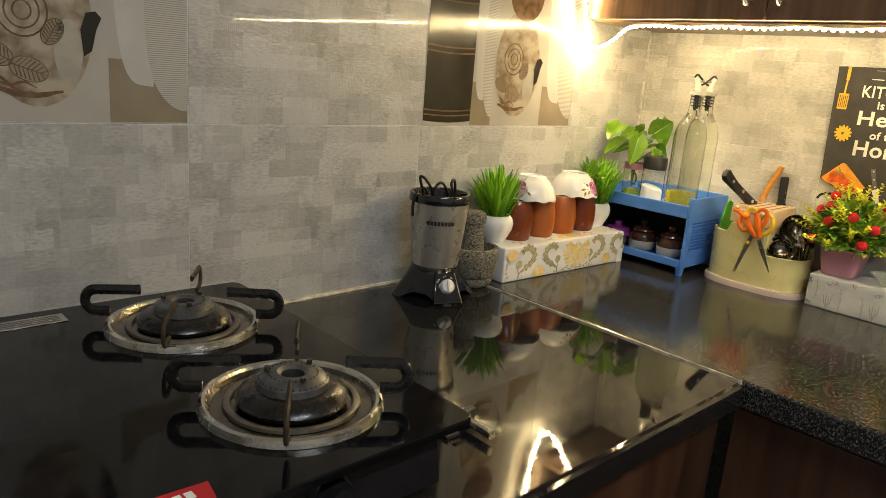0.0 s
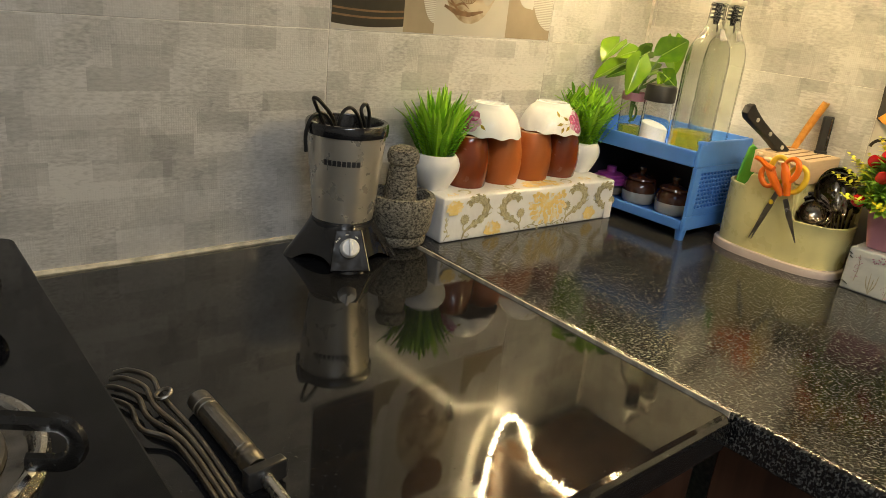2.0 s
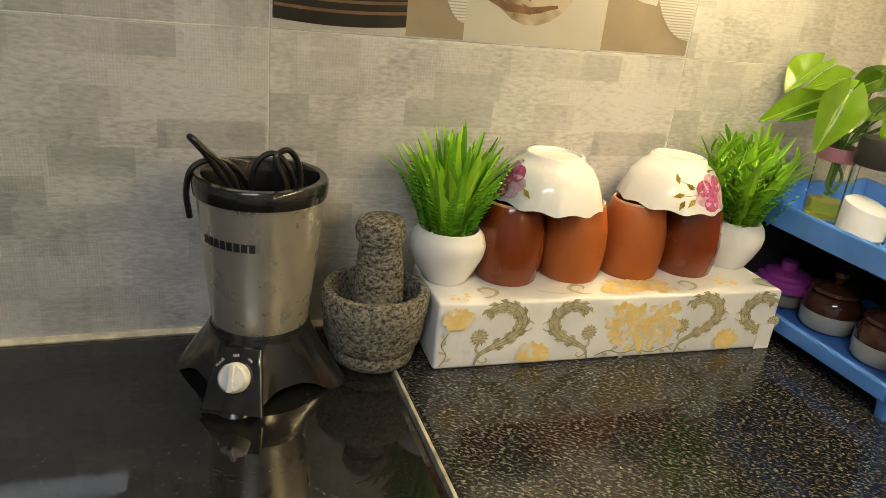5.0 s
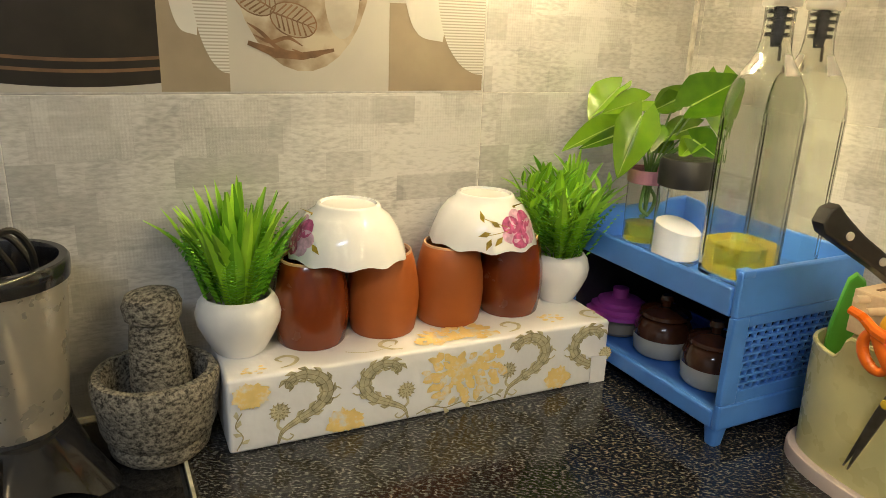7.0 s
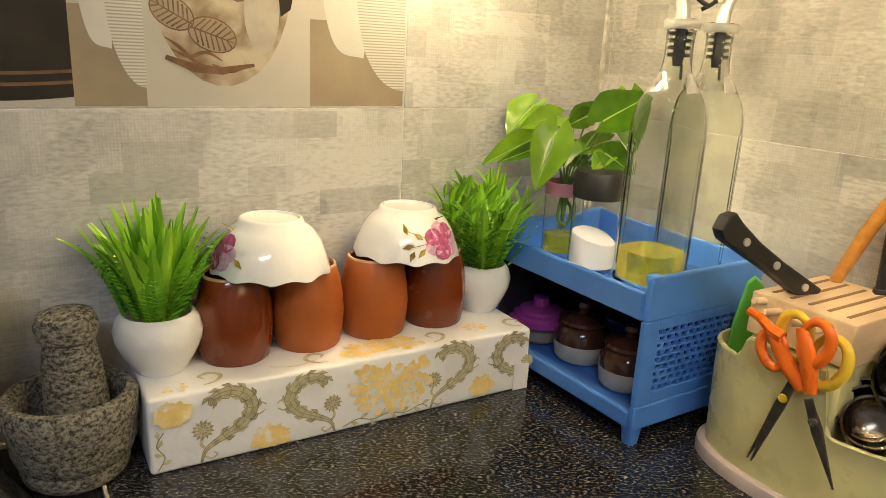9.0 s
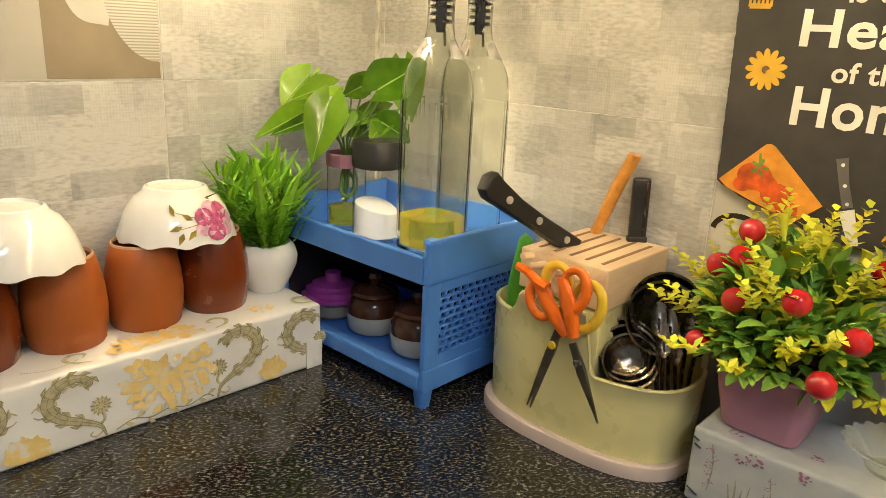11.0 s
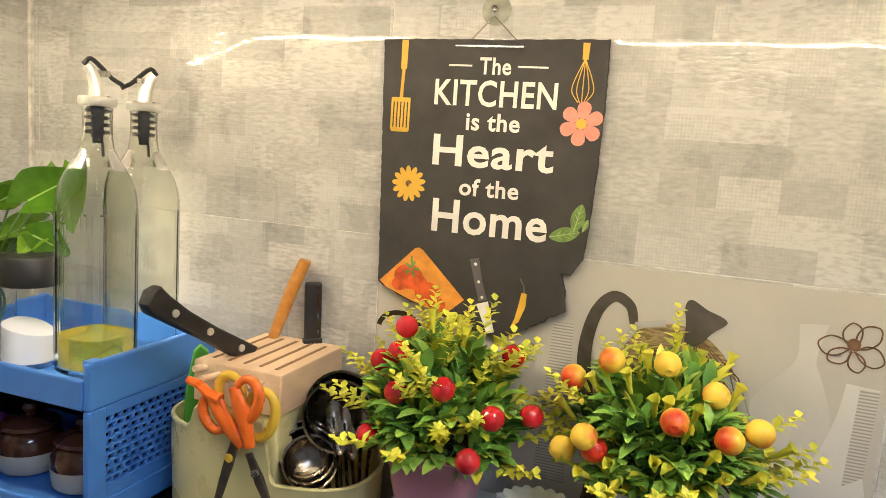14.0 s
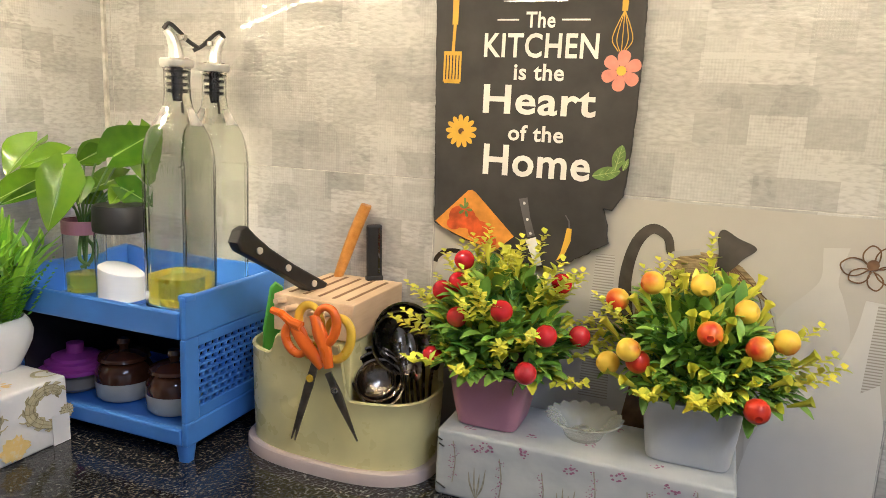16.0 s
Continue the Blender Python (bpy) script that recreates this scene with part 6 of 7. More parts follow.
knife = thing("kitchen_knife", "kitchen knife with a riveted black handle, pushed into the block", "knife", along((-0.070, -0.360, 1.041), (-0.180, -0.334, 1.110)))
part("handle", prism([(0.0, -0.009), (0.020, -0.0085), (0.055, -0.0075), (0.090, -0.0085), (0.115, -0.012), (0.127, -0.015), (0.133, -0.008), (0.132, 0.004), (0.124, 0.009), (0.100, 0.0085), (0.060, 0.0075), (0.020, 0.0085), (0.0, 0.009)], -0.0060, 0.0060, 0.0022), M_BLACK_MATT, knife)
part("blade", box(-0.030, 0.004, -0.0095, 0.0095, -0.001, 0.001), M_STEEL, knife)
for x in (0.020, 0.062, 0.104):
    part("rivet", moved(lathe([(0.0, 0.0009), (0.0034, 0.0006), (0.0036, -0.003)], 16), Matrix.Translation((x, -0.0005, 0.0068))), M_ALU, knife)
spat = thing("wooden_handled_knife", "knife with a slim orange wooden handle in the block", "knife", along((-0.018, -0.350, 1.043), (-0.010, -0.380, 1.128)))
part("handle", tube(spline([(0.0, 0, 0), (0.02, 0.0004, 0), (0.055, 0.001, 0), (0.086, 0.0, 0), (0.090, 0.0, 0)], 4), [0.0052 + 0.0013 * math.sin(3.0 * i / 16) if i < 16 else 0.003 for i in range(17)], 14), M_HANDLE_WOOD, spat)
part("blade", box(-0.030, 0.002, -0.004, 0.004, -0.0006, 0.0006), M_STEEL, spat)
peel = thing("black_handled_knife", "small knife with a flat grooved black handle in the block", "knife", along((-0.012, -0.393, 1.043), (-0.012, -0.391, 1.108)))
part("handle", box(0.0, 0.064, -0.0085, 0.0085, -0.004, 0.004, 0.0025), M_BLACK_MATT, peel)
part("bolster", box(0.0, 0.007, -0.0095, 0.0095, -0.0048, 0.0048, 0.0015), M_BLACK_MATT, peel)
part("groove", box(0.010, 0.060, -0.0055, -0.0035, 0.0041, 0.0046), M_STEEL_DARK, peel)
part("blade", box(-0.030, 0.0, -0.004, 0.004, -0.0006, 0.0006), M_STEEL, peel)
green = thing("peeler", "bright green plastic peeler handle standing in the caddy", "peeler", along((-0.086, -0.308, 0.935), (-0.080, -0.315, 1.047)))
part("handle", prism([(0.0, -0.008), (0.050, -0.0125), (0.085, -0.0115), (0.106, -0.004), (0.111, 0.004), (0.104, 0.009), (0.060, 0.0125), (0.0, 0.009)], -0.005, 0.005, 0.002), M_GREEN, green)
part("blade", box(-0.045, 0.004, -0.004, 0.004, -0.001, 0.001), M_STEEL, green)
wire = thing("whisk", "thin dark wire whisk standing in the caddy", "whisk")
for i in range(4):
    part("wire", tube(spline([(-0.060, -0.301, 0.90), (-0.062 - 0.003 * i, -0.298 - 0.001 * i, 0.97), (-0.066 - 0.003 * i, -0.297, 1.03 - 0.004 * i)], 4), 0.0008, 6), M_STEEL_DARK, wire)


def scissors(label, x, rivet, blades, loops, ends, mat, hook=None):
    """Scissors hanging flat: u runs to the right along the wall, v up. A loop: centre, half sizes, tilt and where its shank starts."""
    t = thing("scissors", label, "scissors", Matrix.Translation((x, 0, 0)) @ ON_B, "hanging scissors")
    pu, pv = rivet
    for k, (tu, tv) in enumerate(blades):
        d = Vector((tu - pu, tv - pv, 0))
        n = Vector((-d.y, d.x, 0)).normalized()
        w = 0.0046
        st = Vector((pu, pv, 0)) - d * 0.34
        pts = [st + n * w * (1.0 if k else 0.5), st + d * 0.45 + n * w, Vector((tu, tv, 0)) + n * 0.0005, Vector((tu, tv, 0)) - n * 0.0006, st + d * 0.50 - n * w, st - n * w * (0.5 if k else 1.0)]
        part("blade", prism([p.xy[:] for p in pts], 0.0017 * k, 0.0017 * k + 0.0015, 0.0004), M_DULL, t)
    part("rivet", moved(lathe([(0.0, 0.0024), (0.0034, 0.0018), (0.0040, 0.0)], 18), Matrix.Translation((pu, pv, 0.003))), M_SCISS_YELLOW if mat is M_SCISS_YELLOW else M_STEEL, t)
    for k, (cu, cv, ru, rv, tilt, su, sv) in enumerate(loops):
        ring, widths = [], []
        for i in range(32):
            a = 2 * math.pi * i / 32
            x0, y0 = ru * math.cos(a) * (1 + 0.10 * math.sin(a)), rv * math.sin(a)
            ring.append((cu + x0 * math.cos(radians(tilt)) - y0 * math.sin(radians(tilt)), cv + x0 * math.sin(radians(tilt)) + y0 * math.cos(radians(tilt)), 0.0022 * k))
            widths.append(0.0039 + 0.0009 * math.cos(a - (0.0 if k else math.pi)))
        g = part("handle", tube(ring, widths, 10, True, flat=0.85), mat, t)
        end = Vector((pu + ends[k][0], pv + ends[k][1], 0.0022 * k))
        way_s = spline([(su, sv, 0.0022 * k), ((su + end.x) / 2 + (0.002 if k else -0.001), (sv + end.y) / 2, 0.0022 * k), end], 5)
        part("shank", tube(way_s, [0.0050 + 0.0022 * math.sin(math.pi * i / (len(way_s) - 1)) for i in range(len(way_s))], 10, flat=0.7), mat, g)
    if hook:
        part("thumb_hook", tube(spline(hook, 5), [0.0050 - 0.0001 * i for i in range(5 * (len(hook) - 1) + 1)], 9), mat, t)
    return t


scissors("scissors with yellow plastic handles hanging on a peg", -0.140, (0.393, 0.974), ((0.371, 0.906), (0.376, 0.906)),
         ((0.391, 1.026, 0.013, 0.020, 6, 0.388, 1.006), (0.422, 1.018, 0.0135, 0.021, -12, 0.414, 1.000)), ((-0.001, 0.020), (0.010, 0.020)), M_SCISS_YELLOW)
scissors("scissors with orange plastic handles hanging on a peg", -0.147, (0.424, 0.970), ((0.447, 0.925), (0.449, 0.924)),
         ((0.3795, 1.0125, 0.0110, 0.0150, 20, 0.374, 1.0285), (0.4125, 1.0310, 0.0115, 0.0180, -8, 0.400, 1.040)), ((-0.015, 0.019), (-0.007, 0.021)), M_ORANGE,
         [(0.386, 1.026, 0.001), (0.374, 1.029, 0.001), (0.364, 1.035, 0.001), (0.353, 1.038, 0.002)])

view = Vector((-0.66, -0.52, 0.42)).normalized()


def scoop(x, y, z, r, depth, tilt, label, handle):
    t = thing("steel_ladle", label, "ladle", None, "ladles in the caddy")
    d = (view + Vector(tilt)).normalized()
    rot = d.to_track_quat("Z", "Y").to_matrix().to_4x4()
    prof = [(r * math.sin(radians(a)), -depth * math.cos(radians(a))) for a in range(0, 91, 10)]
    prof += [(r * 1.03, 0.0008)] + [((r - 0.0012) * math.sin(radians(a)), -(depth - 0.0012) * math.cos(radians(a))) for a in range(90, -1, -10)]
    part("bowl", moved(lathe(prof, 36), Matrix.Translation((x, y, z)) @ rot), M_LADLE, t)
    part("handle", tube(spline(handle, 5), 0.0032, 8, flat=0.5), M_LADLE, t)
    return t


scoop(-0.076, -0.460, 1.002, 0.032, 0.020, (0.1, 0.15, -0.1), "large dark stained steel ladle in the caddy", [(-0.060, -0.440, 0.975), (-0.056, -0.442, 0.93), (-0.056, -0.444, 0.89)])
scoop(-0.068, -0.458, 1.008, 0.032, 0.020, (0.1, 0.05, -0.1), "large dark stained steel ladle in the caddy", [(-0.052, -0.436, 0.975), (-0.050, -0.440, 0.93), (-0.050, -0.442, 0.89)])
scoop(-0.091, -0.436, 0.972, 0.025, 0.017, (0, 0.25, 0.0), "dark stained steel ladle in the caddy", [(-0.082, -0.446, 0.975), (-0.080, -0.452, 0.94), (-0.080, -0.455, 0.895)])
scoop(-0.096, -0.441, 0.969, 0.025, 0.017, (0, 0.20, 0.05), "dark stained steel ladle in the caddy", [(-0.086, -0.452, 0.975), (-0.084, -0.456, 0.94), (-0.084, -0.458, 0.895)])
scoop(-0.101, -0.447, 0.965, 0.024, 0.016, (0, 0.10, 0.1), "small dark steel ladle in the caddy", [(-0.090, -0.458, 0.975), (-0.088, -0.458, 0.94), (-0.087, -0.460, 0.895)])
for x, y, z, x2, y2 in ((-0.090, -0.462, 1.006, -0.088, -0.478), (-0.084, -0.470, 1.000, -0.082, -0.484), (-0.080, -0.460, 1.002, -0.080, -0.470), (-0.074, -0.482, 0.996, -0.070, -0.486), (-0.092, -0.470, 0.990, -0.088, -0.480), (-0.066, -0.490, 0.990, -0.064, -0.486), (-0.086, -0.478, 0.984, -0.078, -0.488)):
    s = thing("steel_spoon", "worn steel serving spoon standing in the caddy", "spoon", None, "spoons in the caddy")
    part("handle", tube(spline([(x, y, z), ((x + x2) / 2, (y + y2) / 2 + 0.002, 0.95), (x2, y2, 0.89)], 5), [0.0040 - 0.0001 * i for i in range(11)], 8, flat=0.35), M_LADLE, s)
    part("bowl", moved(lathe([(0.0, -0.003), (0.006, -0.0022), (0.0095, 0.0), (0.006, -0.0014), (0.0, -0.002)], 20), Matrix.Translation((x, y, z)) @ view.to_track_quat("Z", "Y").to_matrix().to_4x4() @ Matrix.Diagonal((0.70, 1.6, 1, 1))), M_LADLE, s)

# ---- slate sign ----
sign = thing("slate_sign", "black slate kitchen sign with white lettering, hung on the wall", "sign", Matrix.Translation((-0.004, 0, 0)) @ ON_B)
rs = random.Random(4)
corners = [(0.452, 1.345), (0.659, 1.347), (0.660, 1.300), (0.659, 1.250), (0.657, 1.200), (0.654, 1.160), (0.644, 1.145), (0.636, 1.146), (0.641, 1.130), (0.643, 1.112), (0.625, 1.101), (0.600, 1.086), (0.586, 1.080), (0.555, 1.083), (0.520, 1.094), (0.495, 1.101), (0.460, 1.116), (0.457, 1.200), (0.454, 1.290)]
edge = []
for (a, b), (c, d) in zip(corners, corners[1:] + corners[:1]):
    n = max(2, int(math.hypot(c - a, d - b) / 0.0045))
    for i in range(n):
        j = 0.0004 if abs(a - c) < 0.012 or b > 1.34 else 0.0010
        edge.append((a + (c - a) * i / n + rs.uniform(-j, j), b + (d - b) * i / n + rs.uniform(-j, j)))
part("slate", prism(edge, 0.0, 0.0052, 0.0012), M_SLATE, sign)
Z = 0.0056


def sign_bits(name, bms, m, label="", lift=0.0):
    many = len(bms) > 1
    o = part(name, join(*bms), m, sign, label, Matrix.Translation((0, 0, Z + lift)))
    return tagged(o, kind="stuff") if many else o


for txt, w, h, u, v, bold in (("The", 0.029, 0.0150, 0.5615, 1.3225, 0.022), ("KITCHEN", 0.113, 0.0235, 0.5625, 1.2985, 0.018), ("is the", 0.050, 0.0160, 0.5630, 1.2735, 0.024), ("Heart", 0.113, 0.0285, 0.5645, 1.2465, 0.022), ("of the", 0.056, 0.0160, 0.5640, 1.2145, 0.024), ("Home", 0.109, 0.0310, 0.5660, 1.1865, 0.022)):
    words("lettering", txt, w, h, M_PAINT_WHITE, sign, Matrix.Translation((u, v, Z)), bold, 1.06)
for u0, u1 in ((0.518, 0.540), (0.582, 0.609)):
    sign_bits("stroke", [ribbon([(u0, 1.3225), (u1, 1.3225)], [0.0016, 0.0016])], M_PAINT_WHITE)
spat_u = 0.473
sign_bits("spatula_picture", [ribbon([(spat_u + 0.001, 1.344), (spat_u + 0.001, 1.318)], [0.0065, 0.0060]), ribbon([(spat_u + 0.001, 1.318), (spat_u, 1.290)], [0.0032, 0.0032])], M_PAINT_YELLOW)
head = [ribbon([(spat_u - 0.0095, 1.290), (spat_u + 0.0095, 1.290)], [0.004, 0.004]), ribbon([(spat_u - 0.0085, 1.2625), (spat_u + 0.0085, 1.2625)], [0.004, 0.004])]
head += [ribbon([(spat_u - 0.0085 + 0.0034 * i, 1.290), (spat_u - 0.0085 + 0.0034 * i, 1.262)], [0.0022, 0.0022]) for i in range(6)]
sign_bits("spatula_picture", head, M_PAINT_YELLOW, "", 0.0001)
wh = [ribbon([(0.640, 1.344), (0.640, 1.330)], [0.006, 0.005])]
for k in (-1.0, -0.55, 0.0, 0.55, 1.0):
    p = spline([(0.640, 1.331, 0), (0.640 + 0.0075 * k, 1.313, 0), (0.640 + 0.0090 * k, 1.303, 0), (0.640 + 0.003 * k, 1.294, 0)], 5)
    wh.append(ribbon([(a.x, a.y) for a in p], [0.0008] * len(p)))
sign_bits("whisk_picture", wh, M_PAINT_YELLOW)


def petals(cu, cv, n, r0, r1, w, turn=0):
    """Rounded petals set round a centre, each a little above the last."""
    out = []
    for i in range(n):
        a = 2 * math.pi * i / n + turn
        c, s = math.cos(a), math.sin(a)
        m, h = (r0 + r1) / 2, (r1 - r0) / 2
        rim = [(x, y * (1 + 0.35 * (x - m) / h)) for x, y in ellipse(m, 0, h, w / 2, 16)]
        out.append(flat([(cu + x * c - y * s, cv + x * s + y * c) for x, y in rim], 0.00001 * i))
    return out


sign_bits("yellow_flower", petals(0.486, 1.213, 13, 0.001, 0.0170, 0.0050, 0.2), M_PAINT_YELLOW)
sign_bits("flower_ring", [flat(ellipse(0.486, 1.213, 0.0068, 0.0068, 18))], M_PAINT_YELLOW, "", 0.00005)
sign_bits("flower_heart", [flat(ellipse(0.486, 1.213, 0.0032, 0.0032, 14))], M_PR_BROWN, "", 0.0001)
sign_bits("pink_flower", petals(0.6415, 1.2765, 6, 0.003, 0.0190, 0.0115, 0.4), M_PAINT_PINK)
sign_bits("flower_heart", [flat(ellipse(0.6415, 1.2765, 0.0045, 0.0045, 14))], M_PAINT_YELLOW, "", 0.0001)
for cu, cv, a, b, turn in ((0.6465, 1.196, 0.0125, 0.0062, 78), (0.636, 1.1805, 0.0135, 0.0066, 14), (0.6535, 1.190, 0.006, 0.0026, 70)):
    ca, sa = math.cos(radians(turn)), math.sin(radians(turn))
    rim = [(cu + x * ca - y * sa, cv + x * sa + y * ca) for x, y in [(px, py * (1 - (px / a) ** 2 * 0.35)) for px, py in ellipse(0, 0, a, b, 22)]]
    sign_bits("leaf_picture", [flat(rim)], M_PAINT_GREEN)
    veins = [ribbon([(cu - a * ca, cv - a * sa), (cu + a * ca, cv + a * sa)], [0.0008, 0.0004])]
    for k in (-0.5, -0.1, 0.3):
        for sd in (1, -1):
            veins.append(ribbon([(cu + k * a * ca, cv + k * a * sa), (cu + (k + 0.35) * a * ca - sd * b * 0.6 * sa, cv + (k + 0.35) * a * sa + sd * b * 0.6 * ca)], [0.0005, 0.0003]))
    sign_bits("leaf_vein", veins, M_PAINT_VEIN, "", 0.0002)
sign_bits("board_picture", [flat([(0.462, 1.118), (0.497, 1.153), (0.501, 1.154), (0.505, 1.152), (0.549, 1.110), (0.530, 1.093), (0.517, 1.096), (0.495, 1.103), (0.470, 1.112)])], M_PAINT_ORANGE, "", -0.0001)
tom = []
for cu, cv, r in ((0.492, 1.125, 0.015), (0.512, 1.112, 0.013), (0.522, 1.102, 0.009), (0.483, 1.117, 0.008), (0.502, 1.120, 0.010)):
    tom.append(flat(ellipse(cu, cv, r, r * 0.8, 18), 0.00003 * len(tom)))
sign_bits("tomato_picture", tom, M_PAINT_RED, "", 0.0001)
sign_bits("stalk_picture", petals(0.495, 1.133, 5, 0.001, 0.008, 0.003) + [ribbon([(0.495, 1.134), (0.494, 1.145)], [0.003, 0.002])], M_PAINT_GREEN, "", 0.0003)
sign_bits("knife_picture", [ribbon([(0.556, 1.150), (0.561, 1.130), (0.567, 1.112)], [0.009, 0.0075, 0.0080])], M_PAINT_GREY)
sign_bits("knife_rivet", [flat(ellipse(u, v, 0.0015, 0.0015, 10)) for u, v in ((0.5575, 1.145), (0.5618, 1.129), (0.566, 1.115))], M_PAINT_WHITE, "", 0.0002)
sign_bits("blade_picture", [flat([(0.561, 1.108), (0.572, 1.112), (0.580, 1.084), (0.573, 1.082)])], M_PAINT_WHITE)
sign_bits("chilli_picture", [ribbon([(0.605, 1.124), (0.604, 1.112), (0.600, 1.098), (0.595, 1.091)], [0.005, 0.0066, 0.0045, 0.001])], M_PAINT_YELLOW)
sign_bits("chilli_stalk", [ribbon([(0.605, 1.124), (0.604, 1.131), (0.600, 1.137)], [0.002, 0.0012, 0.0012])], M_PAINT_GREY)
part("staple", tube([(0.524, 1.3395, Z + 0.0006), (0.586, 1.3395, Z + 0.0006)], 0.0010, 6), M_STEEL, sign)
hook = thing("suction_hook", "clear suction hook on the wall holding the sign's wire", "hook", ON_B)
o = part("cup", moved(lathe([(0.0, 0.005), (0.006, 0.0045), (0.011, 0.002), (0.0135, 0.0002), (0.0, 0.0002)], 28), Matrix.Translation((0.556, 1.372, 0.0002))), M_HOOK, hook)
part("peg", moved(lathe([(0.0, 0.010), (0.003, 0.009), (0.003, 0.004)], 14), Matrix.Translation((0.556, 1.372, 0.0))), M_STEEL, hook)
wire_s = thing("hanging_wire", "thin steel wire from the hook to the sign", "wire", ON_B)
for u in (0.535, 0.580):
    part("strand", tube([(0.556, 1.366, 0.007), (u, 1.344, 0.006)], 0.0005, 5), M_STEEL, wire_s)


# ---- fruit plants ----
def square_pot(t, top, base, h, m):
    r0, r1 = base / 2, top / 2
    part("pot", shell([(r0 * 0.97, 0.0, 7), (r0, 0.002, 7), (r0 + (r1 - r0) * 0.5, h * 0.5, 7), (r1 - 0.001, h - 0.003, 7), (r1 + 0.0008, h - 0.001, 7), (r1, h, 7), (r1 - 0.0025, h, 7), (r1 - 0.004, h * 0.8, 7)], 48), m, t)


def bush(t, seed, n, rx, ry, h, base, mat, lime, tubes, fruit, slim):
    """Small leaves on short sprays over a dome, with lime sprigs or tube flowers among them."""
    r = random.Random(seed)
    green, yellow, stems = ([], []), ([], []), []

    def dome(f):
        a, e = r.uniform(0, 2 * math.pi), r.uniform(-0.10, 1.0)
        c = math.sqrt(max(0.0, 1 - max(e, 0) ** 2)) * f
        return Vector((rx * c * math.cos(a), ry * c * math.sin(a), base + max(e, -0.28) * h * f)), Vector((math.cos(a) * c, math.sin(a) * c, 0.35 + e))

    for i in range(n):
        p, d = dome(r.uniform(0.35, 0.98))
        for k in range(r.choice((4, 5, 6))):
            q = d + Vector((r.uniform(-0.9, 0.9), r.uniform(-0.9, 0.9), r.uniform(-0.5, 0.7)))
            L = r.uniform(0.014, 0.026)
            tip = p + q.normalized() * L * 0.6
            if any((tip - f * 1.10).length < 0.0165 or (p - f * 1.16).length < 0.016 for f in fruit):
                continue
            blade(green if r.random() > 0.10 else yellow, p + Vector((r.uniform(-1, 1), r.uniform(-1, 1), r.uniform(-1, 1))) * 0.005, q, L, L * r.uniform(slim - 0.08, slim + 0.08), r.uniform(0.2, 1.0), 4, 0.40, "oval")
    for i in range(34):
        p, d = dome(r.uniform(0.7, 0.95))
        stems.append(tube([Vector((0, 0, base - 0.02)), p * 0.55 + Vector((0, 0, 0.01)), p], 0.0009, 5))
    for i in range(lime):
        p, d = dome(r.uniform(0.86, 1.12))
        d.normalize()
        if any((p + d * 0.012 - f * 1.12).length < 0.022 for f in fruit):
            continue
        for k in range(17):
            q = p + d * 0.0024 * k
            a = k * 2.4
            blade(yellow, q, d * 0.7 + Vector((math.cos(a), math.sin(a), 0.3 * math.sin(a * 1.7))), r.uniform(0.009, 0.0135) * (1.1 - 0.03 * k), 0.0066, 0.2, 2, 0.3, "oval")
    for i in range(tubes):
        p, d = dome(r.uniform(0.90, 1.10))
        d = (d + Vector((0, 0, 0.25))).normalized()
        if any((p + d * 0.010 - f * 1.1).length < 0.020 for f in fruit):
            continue
        side = d.orthogonal().normalized()
        s2 = d.cross(side)
        first = len(yellow[0])
        for k, (l, w) in enumerate(((0.0, 0.0012), (0.008, 0.0021), (0.016, 0.0029), (0.021, 0.0042))):
            for j in range(6):
                a = 2 * math.pi * j / 6
                yellow[0].append(p + d * l + (side * math.cos(a) + s2 * math.sin(a)) * w * (1 + (0.35 if j % 2 and k == 3 else 0)))
        for k in range(3):
            for j in range(6):
                yellow[1].append((first + 6 * k + j, first + 6 * k + (j + 1) % 6, first + 6 * k + 6 + (j + 1) % 6, first + 6 * k + 6 + j))
    tagged(part("leaf", raw(*green), mat, t, "small green plastic leaves", None, 60), kind="stuff")
    tagged(part("sprig", raw(*yellow), M_LEAF_LIME, t, "lime yellow sprigs", None, 60), kind="stuff")
    tagged(part("stem", join(*stems), M_STEM, t), kind="stuff")


BTB = CT + BH2 + 0.001
plant_r = thing("berry_plant", "artificial plant with red berries in a square pink pot", "potted plant", Matrix.Translation((-0.066, -0.556, BTB)))
square_pot(plant_r, 0.080, 0.060, 0.056, M_PINK)
OR = Vector((-0.066, -0.556, BTB))
BERRIES = [Vector(p) - OR for p in ((-0.067, -0.517, 1.092), (-0.078, -0.516, 1.072), (-0.078, -0.500, 1.062), (-0.100, -0.524, 1.044), (-0.128, -0.575, 1.064), (-0.122, -0.614, 1.046), (-0.051, -0.610, 1.077), (-0.105, -0.503, 1.004), (-0.137, -0.602, 1.015), (-0.075, -0.635, 1.036))]
bush(plant_r, 21, 260, 0.058, 0.066, 0.082, 0.066, M_LEAF_SMALL, 62, 14, BERRIES, 0.52)
for p in BERRIES:
    b = part("berry", lathe([(0.0, -0.0100)] + [(0.0100 * math.cos(radians(a)), 0.0100 * math.sin(radians(a))) for a in range(-75, 76, 15)] + [(0.0, 0.0096)], 22), M_BERRY, plant_r, "", Matrix.Translation(p))
    part("stalk", tube([Vector((0, 0, 0)), -p * 0.35 + Vector((0, 0, 0.02))], 0.0008, 5), M_STEM, b)
plant_o = thing("peach_plant", "artificial plant with small peaches in a milky square pot", "potted plant", Matrix.Translation((-0.052, -0.738, BTB)))
square_pot(plant_o, 0.086, 0.072, 0.058, M_MILKY)
OO = Vector((-0.052, -0.738, BTB))
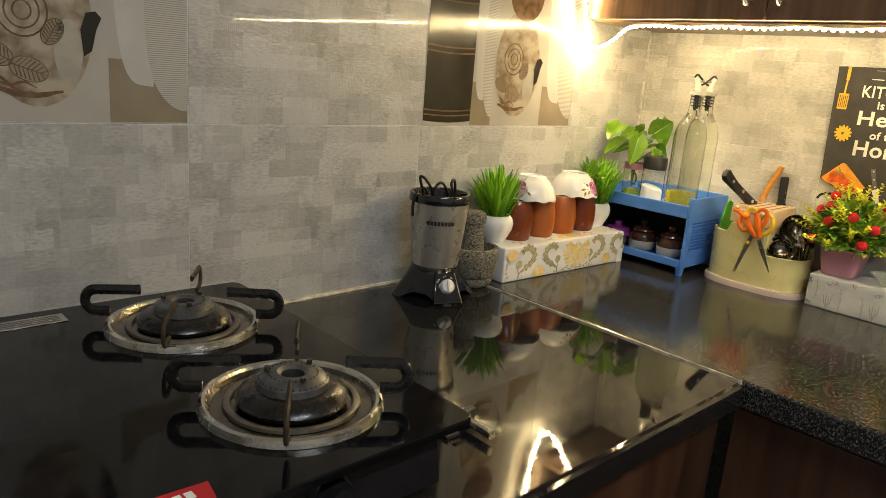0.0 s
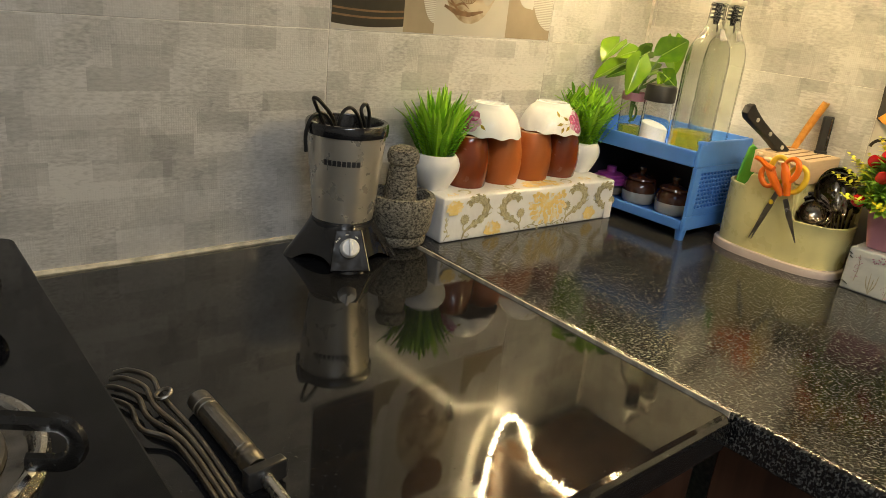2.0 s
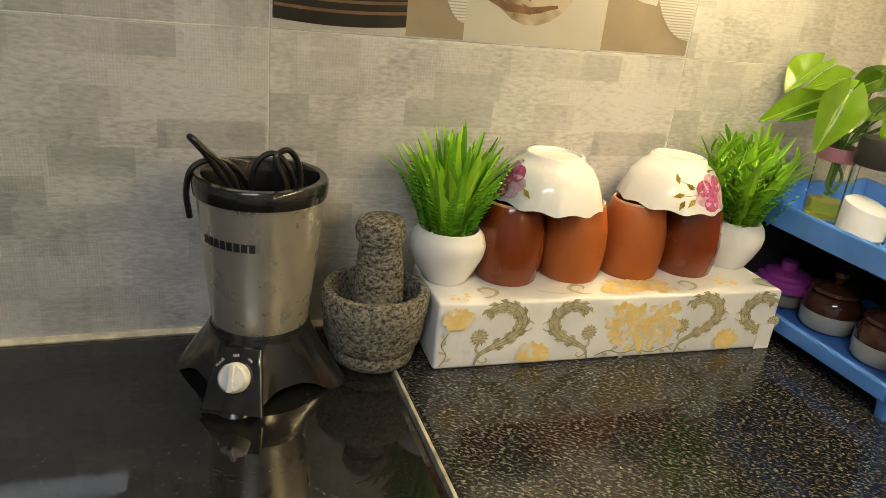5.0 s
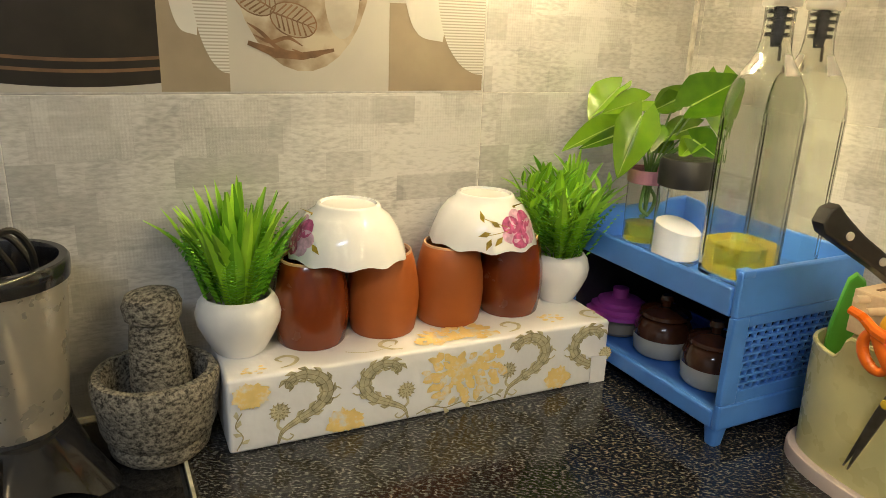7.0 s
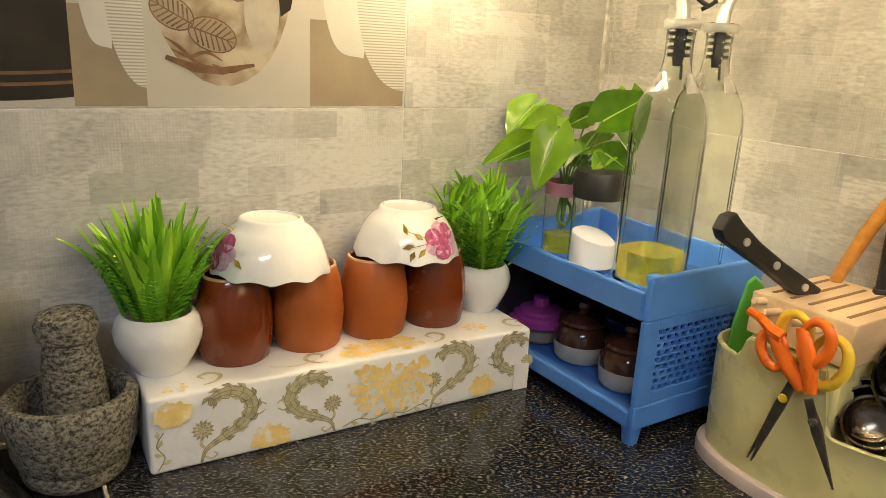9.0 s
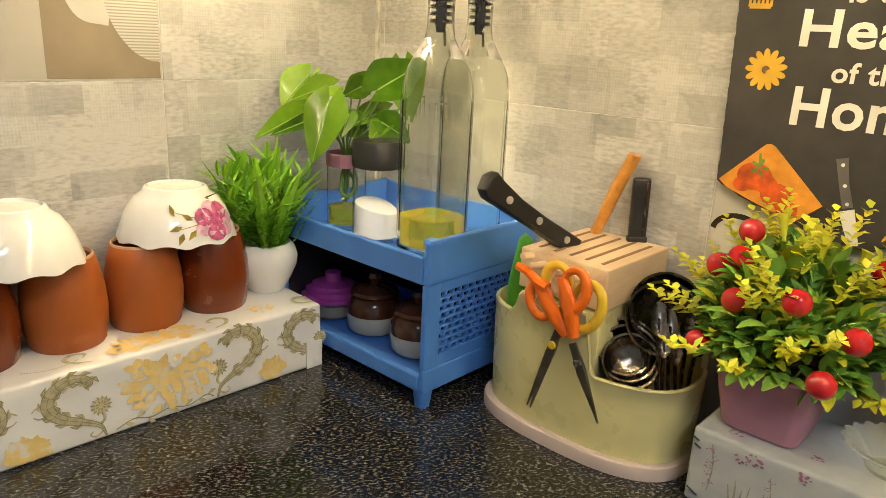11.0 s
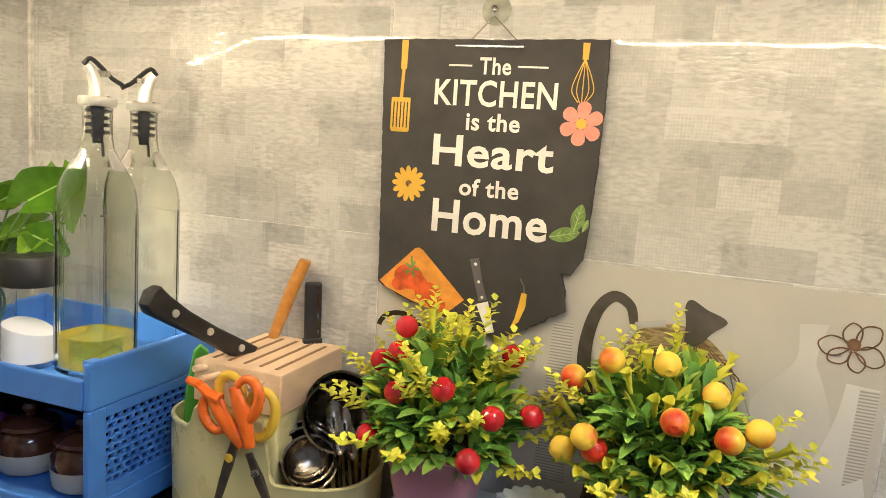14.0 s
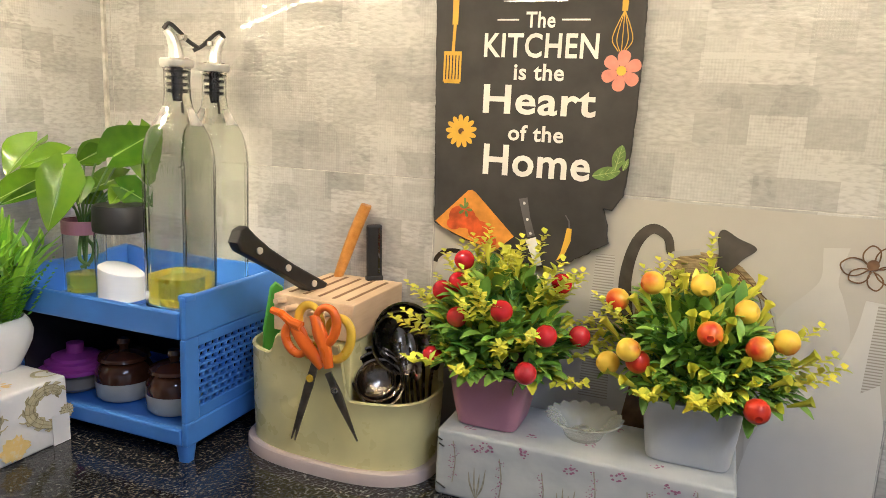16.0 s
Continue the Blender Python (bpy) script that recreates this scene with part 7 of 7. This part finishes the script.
rp = random.Random(8)
PEACHES = [Vector(p) - OO for p in ((-0.075, -0.694, 1.094), (-0.070, -0.735, 1.096), (-0.070, -0.772, 1.078), (-0.090, -0.803, 1.062), (-0.100, -0.783, 1.056), (-0.111, -0.745, 1.066), (-0.105, -0.682, 1.040), (-0.088, -0.664, 1.020), (-0.099, -0.690, 1.029), (-0.117, -0.786, 1.010), (-0.070, -0.665, 1.074))]
bush(plant_o, 22, 310, 0.060, 0.076, 0.084, 0.070, M_LEAF_SMALL, 26, 48, PEACHES, 0.42)
for p in PEACHES:
    rot = Euler((rp.uniform(0, 6), rp.uniform(0, 6), rp.uniform(0, 6))).to_matrix().to_4x4()
    b = part("peach", lathe([(0.0, -0.0092), (0.003, -0.0101)] + [(0.0104 * math.cos(radians(a)), 0.0101 * math.sin(radians(a))) for a in range(-60, 61, 15)] + [(0.003, 0.0100), (0.0, 0.0090)], 22), M_PEACH, plant_o, "", Matrix.Translation(p) @ rot)

dish = thing("glass_dish", "small scalloped pressed glass dish on the wrapped box", "glass dish", Matrix.Translation((-0.070, -0.645, BTB)) @ Matrix.Diagonal((0.92, 0.92, 0.72, 1)))
verts, faces, N = [], [], 96
prof = [(0.0001, 0.0), (0.017, 0.0), (0.019, 0.003), (0.022, 0.012), (0.030, 0.022), (0.036, 0.026), (0.0355, 0.0275), (0.028, 0.0245), (0.020, 0.014), (0.016, 0.006), (0.0001, 0.005)]
for r, z in prof:
    for i in range(N):
        a = 2 * math.pi * i / N
        k = 1 + 0.10 * abs(math.sin(10 * a)) * step(r, 0.020, 0.034) + 0.012 * math.sin(40 * a)
        verts.append((r * k * math.cos(a), r * k * math.sin(a), z + 0.0022 * abs(math.sin(10 * a)) * step(r, 0.02, 0.034)))
for j in range(len(prof) - 1):
    for i in range(N):
        faces.append((j * N + i, j * N + (i + 1) % N, (j + 1) * N + (i + 1) % N, (j + 1) * N + i))
bm = raw(verts, faces)
bmesh.ops.remove_doubles(bm, verts=bm.verts, dist=0.0003)
bmesh.ops.recalc_face_normals(bm, faces=bm.faces)
part("knob", lathe([(0.0, 0.005), (0.0050, 0.0055), (0.0036, 0.010), (0.0048, 0.014), (0.0, 0.0165)], 20), M_GLASS_DISH, dish, "small moulded glass knob")
o = part("glass", bm, M_GLASS_DISH, dish)
o.visible_shadow = False
